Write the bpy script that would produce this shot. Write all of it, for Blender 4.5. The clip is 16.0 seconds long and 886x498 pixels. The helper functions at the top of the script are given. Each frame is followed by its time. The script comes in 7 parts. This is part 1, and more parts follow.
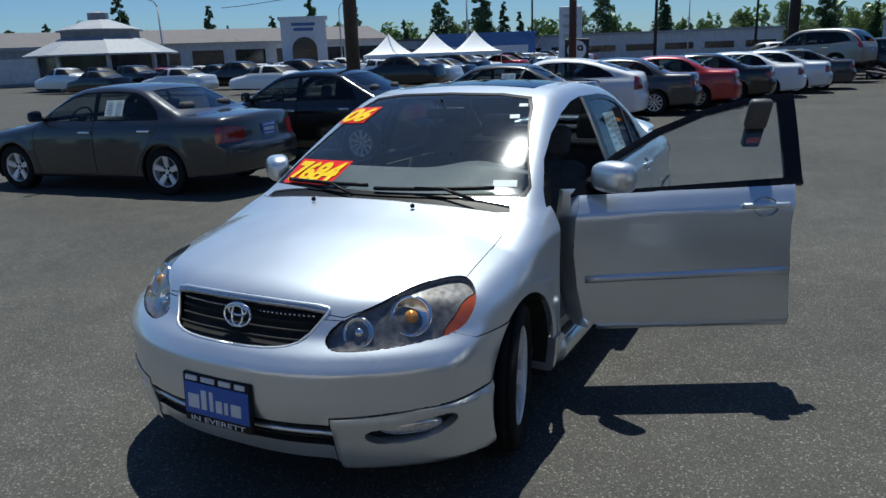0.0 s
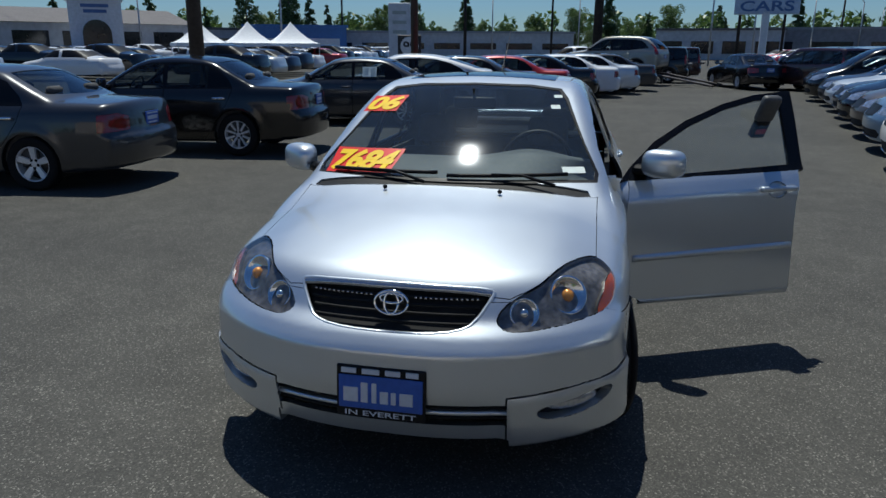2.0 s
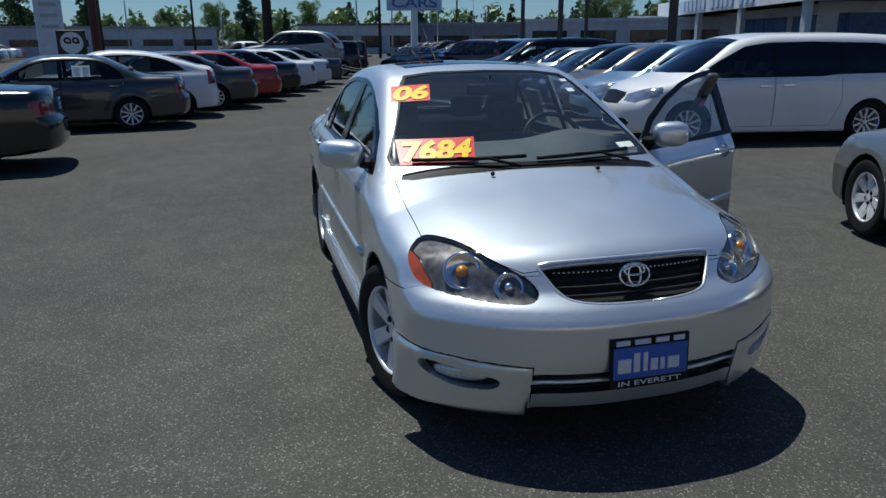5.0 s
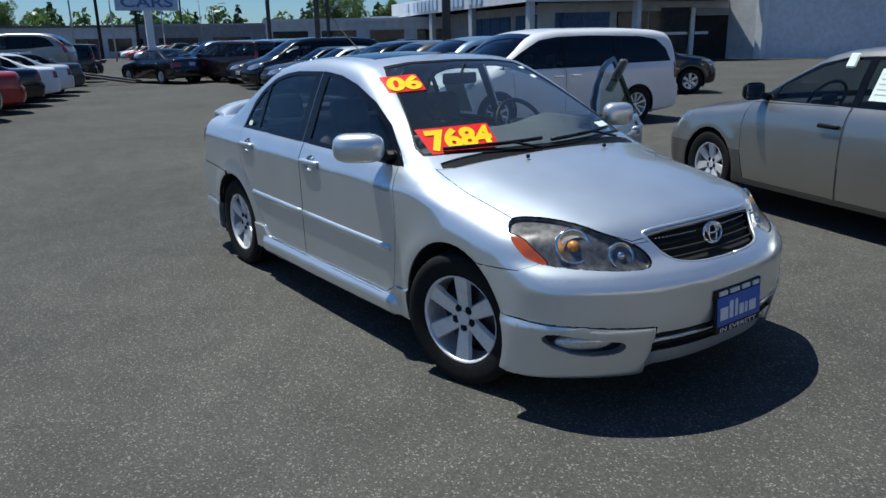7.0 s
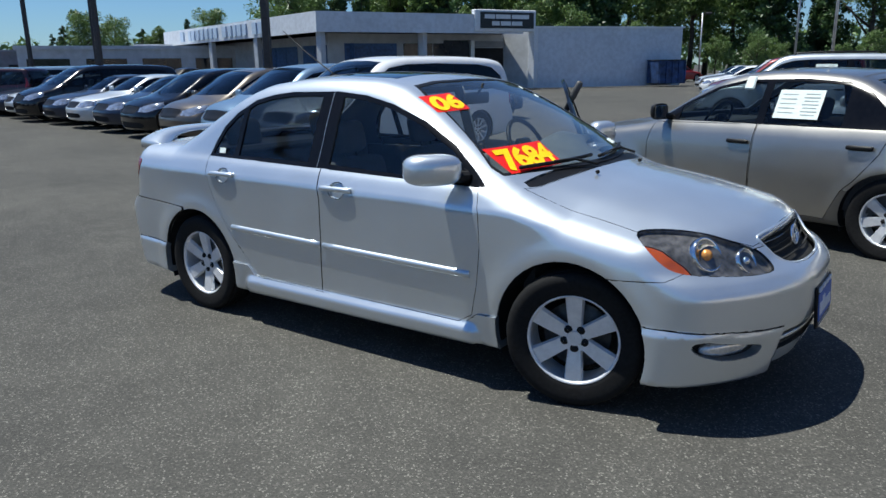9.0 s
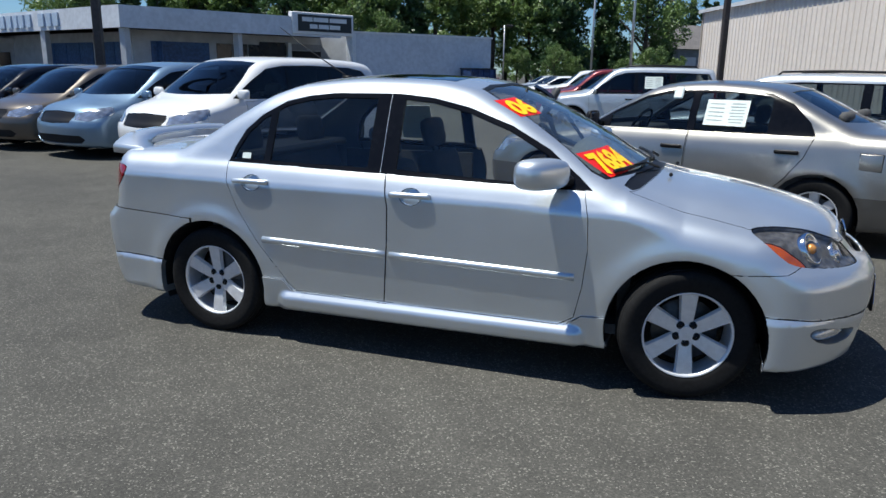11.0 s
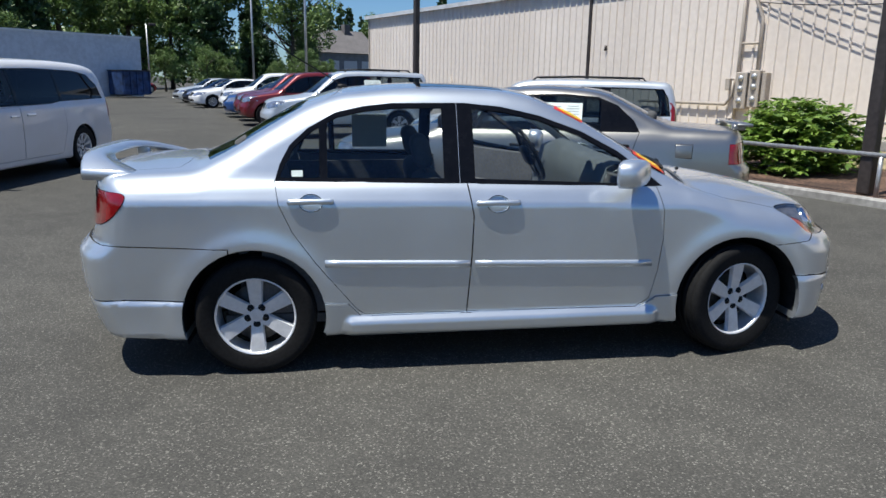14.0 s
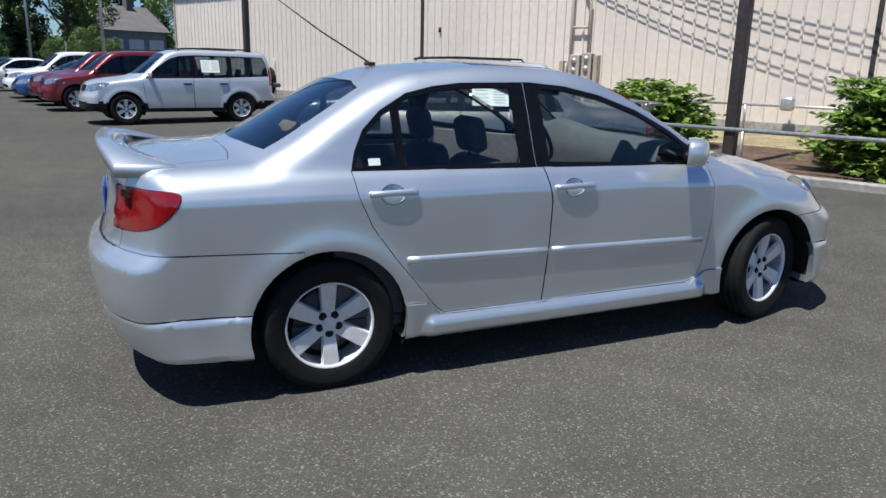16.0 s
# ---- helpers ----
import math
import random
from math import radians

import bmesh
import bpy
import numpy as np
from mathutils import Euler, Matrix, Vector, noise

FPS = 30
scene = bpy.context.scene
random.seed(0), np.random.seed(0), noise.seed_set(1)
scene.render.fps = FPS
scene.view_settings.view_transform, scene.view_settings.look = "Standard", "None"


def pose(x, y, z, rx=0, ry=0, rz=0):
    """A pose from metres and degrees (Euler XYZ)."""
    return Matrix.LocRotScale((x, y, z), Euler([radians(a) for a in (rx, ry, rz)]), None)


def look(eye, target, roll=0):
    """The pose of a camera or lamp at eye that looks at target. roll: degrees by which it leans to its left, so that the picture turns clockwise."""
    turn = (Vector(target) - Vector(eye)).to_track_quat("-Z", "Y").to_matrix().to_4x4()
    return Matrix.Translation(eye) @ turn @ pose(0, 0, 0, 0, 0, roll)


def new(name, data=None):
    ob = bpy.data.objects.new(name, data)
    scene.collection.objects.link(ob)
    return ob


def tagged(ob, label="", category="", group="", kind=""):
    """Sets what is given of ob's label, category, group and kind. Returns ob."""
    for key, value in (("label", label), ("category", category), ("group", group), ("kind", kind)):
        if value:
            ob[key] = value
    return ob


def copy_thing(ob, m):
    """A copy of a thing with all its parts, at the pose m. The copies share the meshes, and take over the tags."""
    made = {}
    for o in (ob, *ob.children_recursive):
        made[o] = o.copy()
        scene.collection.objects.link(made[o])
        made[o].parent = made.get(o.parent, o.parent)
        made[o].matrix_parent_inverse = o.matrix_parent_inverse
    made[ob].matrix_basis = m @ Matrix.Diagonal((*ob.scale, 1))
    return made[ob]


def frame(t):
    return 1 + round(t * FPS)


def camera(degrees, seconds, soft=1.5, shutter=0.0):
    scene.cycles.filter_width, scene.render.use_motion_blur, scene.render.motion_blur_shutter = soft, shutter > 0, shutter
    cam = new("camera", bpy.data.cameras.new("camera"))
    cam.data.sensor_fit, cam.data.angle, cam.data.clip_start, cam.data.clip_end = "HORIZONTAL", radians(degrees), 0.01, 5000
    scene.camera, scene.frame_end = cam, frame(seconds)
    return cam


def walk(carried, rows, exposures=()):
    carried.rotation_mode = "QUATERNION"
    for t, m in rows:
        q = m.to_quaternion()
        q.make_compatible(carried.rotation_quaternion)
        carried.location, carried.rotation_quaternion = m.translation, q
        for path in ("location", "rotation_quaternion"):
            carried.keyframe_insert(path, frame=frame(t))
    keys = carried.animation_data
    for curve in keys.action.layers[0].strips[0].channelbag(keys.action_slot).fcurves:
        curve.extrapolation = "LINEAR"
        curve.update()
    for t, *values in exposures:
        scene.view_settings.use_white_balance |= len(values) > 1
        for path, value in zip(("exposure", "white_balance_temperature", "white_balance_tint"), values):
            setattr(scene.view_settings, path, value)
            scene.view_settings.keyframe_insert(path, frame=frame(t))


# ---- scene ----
cam = camera(62.9, 16.0)
PATH = [
    (0, (3.869, 1.899, 1.629), (2.159, 1.002, 1.11), -2.1),
    (0.5, (3.988, 1.642, 1.62), (2.228, 0.848, 1.1), -1.0),
    (1, (4.234, 1.355, 1.628), (2.435, 0.692, 1.058), -3.1),
    (1.5, (4.316, 1.069, 1.615), (2.471, 0.483, 1.114), -1.8),
    (2, (4.359, 0.746, 1.622), (2.475, 0.346, 1.082), 0.3),
    (2.5, (4.521, 0.398, 1.626), (2.615, 0.221, 1.047), -1.3),
    (3, (4.54, 0.105, 1.61), (2.621, 0.042, 1.051), -0.7),
    (3.5, (4.463, -0.213, 1.63), (2.547, -0.091, 1.069), -0.3),
    (3.7, (4.462, -0.353, 1.624), (2.547, -0.169, 1.074), 0.2),
    (5.8, (4.128, -1.879, 1.559), (2.355, -1.114, 1.04), -0.4),
    (6, (4.075, -1.992, 1.553), (2.328, -1.152, 1.06), -0.1),
    (6.5, (3.879, -2.253, 1.546), (2.204, -1.269, 1.07), -0.4),
    (7, (3.716, -2.598, 1.535), (2.161, -1.47, 0.979), -1.1),
    (7.5, (3.493, -2.85, 1.512), (2.015, -1.597, 1.018), -0.9),
    (8, (3.207, -3.055, 1.513), (1.825, -1.687, 1.045), 0.5),
    (8.5, (2.919, -3.317, 1.508), (1.671, -1.84, 0.998), -1.4),
    (9, (2.61, -3.479, 1.49), (1.46, -1.917, 1.002), -0.7),
    (9.5, (2.305, -3.643, 1.489), (1.293, -1.98, 1.031), 0.6),
    (10, (1.995, -3.882, 1.492), (1.116, -2.154, 1.001), -0.6),
    (10.2, (1.87, -3.932, 1.479), (1.023, -2.189, 0.987), -0.2),
    (12.3, (0.429, -4.346, 1.477), (0.172, -2.42, 1.003), 0.9),
    (12.5, (0.273, -4.388, 1.469), (0.09, -2.456, 0.988), 1.0),
    (13, (-0.093, -4.406, 1.471), (-0.165, -2.463, 1.004), 1.2),
    (13.5, (-0.437, -4.36, 1.481), (-0.421, -2.405, 1.059), 1.6),
    (14, (-0.796, -4.38, 1.48), (-0.551, -2.447, 1.026), 1.0),
    (14.5, (-1.112, -4.264, 1.463), (-0.728, -2.351, 1.025), 1.0),
    (15, (-1.414, -4.14, 1.454), (-0.929, -2.253, 1.002), 1.7),
    (15.5, (-1.752, -4.009, 1.451), (-1.077, -2.19, 0.968), 2.5),
    (16, (-2.047, -3.8, 1.436), (-1.285, -2.017, 0.946), 1.3),
]
walk(cam, [(t, look(eye, target, roll)) for t, eye, target, roll in PATH],
     [(0, 0.04, 6280, 3), (1.5, -0.14, 6290, 3), (3.0, -0.44, 6350, 4), (3.6, -0.42, 6340, 4), (6.0, -0.02, 6230, 3), (9.0, 0.33, 6360, 4), (12.5, 0.36, 6510, 6), (16.0, 0.39, 6540, 7)])

# ---- sky, sun, exposure ----
SUN_WAY = Vector((-0.35, -0.15, 1.0)).normalized()      # towards the sun
SUN_ELEV = math.asin(SUN_WAY.z)
SUN_AZ = math.atan2(SUN_WAY.x, SUN_WAY.y)

world = bpy.data.worlds.new("sky")
scene.world = world
world.use_nodes = True
_n = world.node_tree.nodes
_sky = _n.new("ShaderNodeTexSky")
_sky.sky_type = "NISHITA"
_sky.sun_disc = False
_sky.sun_elevation = SUN_ELEV
_sky.sun_rotation = SUN_AZ
_sky.air_density = 1.0
_sky.dust_density = 0.15
_sky.ozone_density = 2.5
_n["Background"].inputs["Strength"].default_value = 0.066
_tint = _n.new("ShaderNodeMix")
_tint.data_type, _tint.blend_type = "RGBA", "MULTIPLY"
_tint.inputs[0].default_value = 1.0
_tint.inputs[7].default_value = (0.63, 0.88, 1.24, 1)        # clear northern summer air
world.node_tree.links.new(_sky.outputs[0], _tint.inputs[6])
world.node_tree.links.new(_tint.outputs[2], _n["Background"].inputs[0])

sun = new("sun", bpy.data.lights.new("sun", "SUN"))
sun.data.energy = 5.0
sun.data.angle = radians(0.5)
sun.data.color = (1.0, 0.965, 0.91)
sun.matrix_world = look(SUN_WAY * 50, (0, 0, 0))
scene.view_settings.exposure = 0.0

# ---- materials ----
def node_mat(name):
    m = bpy.data.materials.new(name)
    m.use_nodes = True
    nt = m.node_tree
    return m, nt, nt.nodes["Principled BSDF"]


def mix_noise(nt, scale, detail, a, b, lo=0.35, hi=0.65, coord="Object", rough=0.5, stretch=None):
    """Two colours mixed by a noise in metres. Returns the colour socket and the factor socket."""
    tc = nt.nodes.new("ShaderNodeTexCoord")
    no = nt.nodes.new("ShaderNodeTexNoise")
    no.inputs["Scale"].default_value, no.inputs["Detail"].default_value = scale, detail
    no.inputs["Roughness"].default_value = rough
    src = tc.outputs[coord]
    if stretch:
        mp = nt.nodes.new("ShaderNodeMapping")
        mp.inputs["Scale"].default_value = stretch
        nt.links.new(src, mp.inputs[0])
        src = mp.outputs[0]
    nt.links.new(src, no.inputs["Vector"])
    rp = nt.nodes.new("ShaderNodeValToRGB")
    rp.color_ramp.elements[0].position, rp.color_ramp.elements[1].position = lo, hi
    rp.color_ramp.elements[0].color, rp.color_ramp.elements[1].color = (*a, 1), (*b, 1)
    nt.links.new(no.outputs[0], rp.inputs[0])
    return rp.outputs[0], no.outputs[0]


def bump(nt, bsdf, height, strength, dist=0.002):
    b = nt.nodes.new("ShaderNodeBump")
    b.inputs["Strength"].default_value, b.inputs["Distance"].default_value = strength, dist
    nt.links.new(height, b.inputs["Height"])
    nt.links.new(b.outputs[0], bsdf.inputs["Normal"])


def mul(nt, a, b):
    m = nt.nodes.new("ShaderNodeMix")
    m.data_type, m.blend_type = "RGBA", "MULTIPLY"
    m.inputs[0].default_value = 1.0
    nt.links.new(a, m.inputs[6])
    nt.links.new(b, m.inputs[7])
    return m.outputs[2]


def plain(name, col, rough=0.5, metal=0.0, spread=0.12, scale=18.0, bumped=0.0, coat=0.0):
    """A surface with fine grain and a broad unevenness of its colour and gloss."""
    m, nt, b = node_mat(name)
    lo = tuple(c * (1 - spread) for c in col)
    hi = tuple(min(1, c * (1 + spread)) for c in col)
    c1, f1 = mix_noise(nt, scale, 4, lo, hi)
    c2, f2 = mix_noise(nt, scale * 0.11, 2, (1 - spread,) * 3, (1.0,) * 3)
    nt.links.new(mul(nt, c1, c2), b.inputs["Base Color"])
    b.inputs["Metallic"].default_value = metal
    mr = nt.nodes.new("ShaderNodeMapRange")
    mr.inputs["To Min"].default_value, mr.inputs["To Max"].default_value = rough * 0.85, min(1, rough * 1.15)
    nt.links.new(f2, mr.inputs["Value"])
    nt.links.new(mr.outputs[0], b.inputs["Roughness"])
    b.inputs["Coat Weight"].default_value = coat
    if bumped:
        bump(nt, b, f1, bumped)
    return m


def paint(name, col, metal=0.5, rough=0.32, coat=0.8):
    """Car paint under clear coat: metal flake, faint dust."""
    m, nt, b = node_mat(name)
    lo, hi = tuple(c * 0.93 for c in col), tuple(min(1, c * 1.05) for c in col)
    c1, f1 = mix_noise(nt, 900, 1, lo, hi, 0.3, 0.7)
    c2, f2 = mix_noise(nt, 3.0, 4, (0.95, 0.945, 0.93), (1, 1, 1), 0.35, 0.7)
    nt.links.new(mul(nt, c1, c2), b.inputs["Base Color"])
    b.inputs["Metallic"].default_value = metal
    mr = nt.nodes.new("ShaderNodeMapRange")
    mr.inputs["To Min"].default_value, mr.inputs["To Max"].default_value = rough * 0.9, rough * 1.2
    nt.links.new(f2, mr.inputs["Value"])
    nt.links.new(mr.outputs[0], b.inputs["Roughness"])
    b.inputs["Coat Weight"].default_value = coat
    b.inputs["Coat Roughness"].default_value = 0.035
    return m


def flake_paint(name, col, broad=0.5, tight=0.22, share=0.55):
    """Silver metallic paint: a broad glow from the tilted flakes, a tighter one from the level ones, clear coat on top."""
    m, nt, b = node_mat(name)
    lo, hi = tuple(c * 0.94 for c in col), tuple(min(1, c * 1.05) for c in col)
    c1, f1 = mix_noise(nt, 900, 1, lo, hi, 0.3, 0.7)
    c2, f2 = mix_noise(nt, 3.0, 4, (0.955, 0.95, 0.935), (1, 1, 1), 0.35, 0.7)
    tone = mul(nt, c1, c2)
    t = nt.nodes.new("ShaderNodeBsdfPrincipled")
    mx = nt.nodes.new("ShaderNodeMixShader")
    mx.inputs[0].default_value = share
    for k, (sh_, r) in enumerate(((b, broad), (t, tight))):
        nt.links.new(tone, sh_.inputs["Base Color"])
        sh_.inputs["Metallic"].default_value = 0.84
        mr = nt.nodes.new("ShaderNodeMapRange")
        mr.inputs["To Min"].default_value, mr.inputs["To Max"].default_value = r * 0.92, r * 1.12
        nt.links.new(f2, mr.inputs["Value"])
        nt.links.new(mr.outputs[0], sh_.inputs["Roughness"])
        sh_.inputs["Coat Weight"].default_value = 0.8
        sh_.inputs["Coat Roughness"].default_value = 0.03
        nt.links.new(sh_.outputs[0], mx.inputs[1 + k])
    nt.links.new(mx.outputs[0], nt.nodes["Material Output"].inputs[0])
    return m


def glass(name, tint=(0.5, 0.54, 0.55), ior=1.45, gloss=0.02):
    """Thin pane: tinted straight through, mirror gloss that grows at grazing angles."""
    m = bpy.data.materials.new(name)
    m.use_nodes = True
    nt = m.node_tree
    nt.nodes.remove(nt.nodes["Principled BSDF"])
    tr, gl = nt.nodes.new("ShaderNodeBsdfTransparent"), nt.nodes.new("ShaderNodeBsdfGlossy")
    tr.inputs[0].default_value = (*tint, 1)
    gl.inputs["Roughness"].default_value = gloss
    gl.inputs["Color"].default_value = (0.92, 0.95, 1.0, 1)
    # gloss rises towards grazing angles in the same way from both sides of the pane
    lw, mx = nt.nodes.new("ShaderNodeLayerWeight"), nt.nodes.new("ShaderNodeMixShader")
    lw.inputs["Blend"].default_value = 0.5
    pw, fr = nt.nodes.new("ShaderNodeMath"), nt.nodes.new("ShaderNodeMapRange")
    pw.operation = "POWER"
    pw.inputs[1].default_value = 5.0
    fr.inputs["To Min"].default_value = ((ior - 1) / (ior + 1)) ** 2
    for a, c in ((lw.outputs["Facing"], pw.inputs[0]), (pw.outputs[0], fr.inputs["Value"]), (fr.outputs[0], mx.inputs[0]), (tr.outputs[0], mx.inputs[1]), (gl.outputs[0], mx.inputs[2]),
                 (mx.outputs[0], nt.nodes["Material Output"].inputs[0])):
        nt.links.new(a, c)
    return m


def hazed(m, amount, col=(0.75, 0.77, 0.76)):
    """A thin uneven film over a pane: dust, with sky reflection put into its colour."""
    nt = m.node_tree
    out = nt.nodes["Material Output"]
    src = out.inputs[0].links[0].from_socket
    df, mx = nt.nodes.new("ShaderNodeBsdfDiffuse"), nt.nodes.new("ShaderNodeMixShader")
    df.inputs[0].default_value = (*col, 1)
    _, f = mix_noise(nt, 5.0, 4, (0, 0, 0), (1, 1, 1))
    mr = nt.nodes.new("ShaderNodeMapRange")
    mr.inputs["To Min"].default_value, mr.inputs["To Max"].default_value = amount * 0.5, amount * 1.5
    nt.links.new(f, mr.inputs["Value"])
    nt.links.new(mr.outputs[0], mx.inputs[0])
    nt.links.new(src, mx.inputs[1])
    nt.links.new(df.outputs[0], mx.inputs[2])
    nt.links.new(mx.outputs[0], out.inputs[0])
    return m


def asphalt_mat():
    m, nt, b = node_mat("asphalt")
    tc = nt.nodes.new("ShaderNodeTexCoord")
    vo = nt.nodes.new("ShaderNodeTexVoronoi")
    vo.inputs["Scale"].default_value = 150
    nt.links.new(tc.outputs["Object"], vo.inputs["Vector"])
    # stones: each cell a shade of its own, a few nearly white
    sp = nt.nodes.new("ShaderNodeSeparateColor")
    nt.links.new(vo.outputs["Color"], sp.inputs[0])
    rp = nt.nodes.new("ShaderNodeValToRGB")
    e = rp.color_ramp.elements
    e[0].position, e[0].color = 0.0, (0.054, 0.053, 0.050, 1)
    e[1].position, e[1].color = 0.72, (0.082, 0.080, 0.074, 1)
    for p, c in ((0.91, (0.104, 0.10, 0.092)), (0.978, (0.205, 0.20, 0.18))):
        x = e.new(p)
        x.color = (*c, 1)
    nt.links.new(sp.outputs[0], rp.inputs[0])
    c1, f1 = mix_noise(nt, 0.35, 5, (0.80, 0.80, 0.80), (1.12, 1.11, 1.08), 0.3, 0.7)
    c2, f2 = mix_noise(nt, 3.2, 6, (0.86, 0.86, 0.86), (1.08, 1.08, 1.07), 0.3, 0.7)
    nt.links.new(mul(nt, mul(nt, rp.outputs[0], c1), c2), b.inputs["Base Color"])
    b.inputs["Roughness"].default_value = 0.85
    b.inputs["Specular IOR Level"].default_value = 0.16
    bump(nt, b, vo.outputs["Distance"], 0.42, 0.003)
    return m


M = {}
M["silver"] = flake_paint("silver_paint", (0.685, 0.735, 0.785))
M["asphalt"] = asphalt_mat()
M["glass"] = glass("window_glass", (0.42, 0.47, 0.48))
M["glass_dark"] = glass("privacy_glass", (0.05, 0.055, 0.06))
M["lens"] = glass("clear_lens", (0.93, 0.94, 0.95))
M["tyre"] = plain("tyre_rubber", (0.0095, 0.0095, 0.010), 0.8, 0, 0.25, 60, 0.2)
M["alloy"] = plain("alloy", (0.78, 0.79, 0.81), 0.33, 0.35, 0.05, 40)
M["chrome"] = plain("chrome", (0.82, 0.83, 0.85), 0.08, 1.0, 0.03, 30)
M["black_trim"] = plain("black_trim", (0.009, 0.009, 0.010), 0.45, 0, 0.2, 30)
M["black_trim"].node_tree.nodes["Principled BSDF"].inputs["Specular IOR Level"].default_value = 0.22
M["tyre"].node_tree.nodes["Principled BSDF"].inputs["Specular IOR Level"].default_value = 0.25
M["pillar_black"] = plain("pillar_black", (0.006, 0.006, 0.007), 0.16, 0, 0.2, 30)
M["pillar_black"].node_tree.nodes["Principled BSDF"].inputs["Specular IOR Level"].default_value = 0.25
M["black_matt"] = plain("black_matt", (0.010, 0.010, 0.010), 0.85, 0, 0.3, 30)
M["cabin"] = plain("cabin_plastic", (0.095, 0.095, 0.097), 0.65, 0, 0.15, 60, 0.15)
M["cloth"] = plain("seat_cloth", (0.08, 0.08, 0.082), 0.9, 0, 0.25, 120, 0.4)
M["dash"] = plain("dash_plastic", (0.13, 0.14, 0.145), 0.6, 0, 0.12, 80, 0.2)
M["red_lens"] = plain("red_lens", (0.25, 0.006, 0.008), 0.12, 0, 0.15, 25, 0, 1.0)
M["amber"] = plain("amber_lens", (0.50, 0.085, 0.012), 0.12, 0, 0.15, 25, 0, 1.0)
M["reflector"] = plain("reflector", (0.85, 0.86, 0.87), 0.12, 1.0, 0.05, 25)
M["white_paper"] = plain("white_paper", (0.74, 0.82, 0.78), 0.7, 0, 0.05, 30)
M["grey_print"] = plain("grey_print", (0.40, 0.45, 0.44), 0.8, 0, 0.1, 30)
M["sticker_red"] = plain("sticker_red", (0.74, 0.012, 0.006), 0.4, 0, 0.06, 20)
M["sticker_yellow"] = plain("sticker_yellow", (0.95, 0.62, 0.0), 0.4, 0, 0.05, 20)
M["plate_blue"] = plain("plate_blue", (0.03, 0.11, 0.46), 0.45, 0, 0.08, 40)
M["plate_white"] = plain("plate_white", (0.62, 0.66, 0.72), 0.45, 0, 0.05, 40)

# ---- helpers for meshes ----
def link_mesh(name, verts, faces, mat, parent=None, label="", smooth=True, normals=None):
    me = bpy.data.meshes.new(name)
    me.from_pydata([tuple(v) for v in verts], [], [tuple(int(i) for i in f) for f in faces])
    if mat:
        for mm in (mat if isinstance(mat, (list, tuple)) else [mat]):
            me.materials.append(mm)
    me.polygons.foreach_set("use_smooth", [smooth] * len(me.polygons))
    me.update()
    if normals is not None:
        me.normals_split_custom_set_from_vertices([tuple(v) for v in normals])
    ob = new(name, me)
    if parent:
        ob.parent = parent
    if label:
        ob["label"] = label
    return ob


def part(name, bm, mat, parent=None, label="", smooth=False):
    """Links a bmesh as one mesh object under a thing or a part."""
    me = bpy.data.meshes.new(name)
    bmesh.ops.recalc_face_normals(bm, faces=bm.faces)
    bm.to_mesh(me)
    bm.free()
    for mm in (mat if isinstance(mat, (list, tuple)) else [mat]):
        me.materials.append(mm)
    me.polygons.foreach_set("use_smooth", [smooth] * len(me.polygons))
    ob = new(name, me)
    if parent:
        ob.parent = parent
    if label:
        ob["label"] = label
    return ob


def box(bm, c, s, bevel=0.0, m=None, seg=1):
    """A bevelled box of size s at c, added to bm."""
    r = bmesh.ops.create_cube(bm, size=1.0)
    vs = r["verts"]
    bmesh.ops.scale(bm, vec=s, verts=vs)
    if bevel:
        es = list({e for v in vs for e in v.link_edges})
        r = bmesh.ops.bevel(bm, geom=es, offset=bevel, segments=seg, affect="EDGES", profile=0.5)
        vs = list({v for f in r["faces"] for v in f.verts} | {v for v in vs if v.is_valid})
    bmesh.ops.translate(bm, vec=c, verts=vs)
    if m is not None:
        bmesh.ops.transform(bm, matrix=m, verts=vs)
    return vs


def lathe(bm, prof, seg, axis="y", centre=(0, 0, 0), close=False):
    """Turns a profile of (radius, along) round an axis."""
    rings = []
    for k in range(seg):
        a = 2 * math.pi * k / seg
        ring = []
        for r, h in prof:
            if axis == "y":
                p = (r * math.cos(a), h, r * math.sin(a))
            elif axis == "x":
                p = (h, r * math.cos(a), r * math.sin(a))
            else:
                p = (r * math.cos(a), r * math.sin(a), h)
            ring.append(bm.verts.new((p[0] + centre[0], p[1] + centre[1], p[2] + centre[2])))
        rings.append(ring)
    n = len(prof)
    for k in range(seg):
        a, b = rings[k], rings[(k + 1) % seg]
        for i in range(n - 1 if not close else n):
            j = (i + 1) % n
            bm.faces.new((a[i], b[i], b[j], a[j]))
    return rings


def tube(bm, pts, r, seg=8, taper=None):
    """A round bar through points."""
    rings = []
    pts = [Vector(p) for p in pts]
    for i, p in enumerate(pts):
        d = (pts[min(i + 1, len(pts) - 1)] - pts[max(i - 1, 0)]).normalized()
        u = d.orthogonal().normalized()
        if i and abs(d.dot(last_u)) < 0.99:
            u = (last_u - d * d.dot(last_u)).normalized()
        last_u = u
        w = d.cross(u)
        rr = r * (1 + (taper - 1) * i / (len(pts) - 1)) if taper else r
        rings.append([bm.verts.new(p + (u * math.cos(2 * math.pi * k / seg) + w * math.sin(2 * math.pi * k / seg)) * rr) for k in range(seg)])
    for a, b in zip(rings, rings[1:]):
        for k in range(seg):
            bm.faces.new((a[k], a[(k + 1) % seg], b[(k + 1) % seg], b[k]))
    bm.faces.new(rings[0][::-1])
    bm.faces.new(rings[-1])


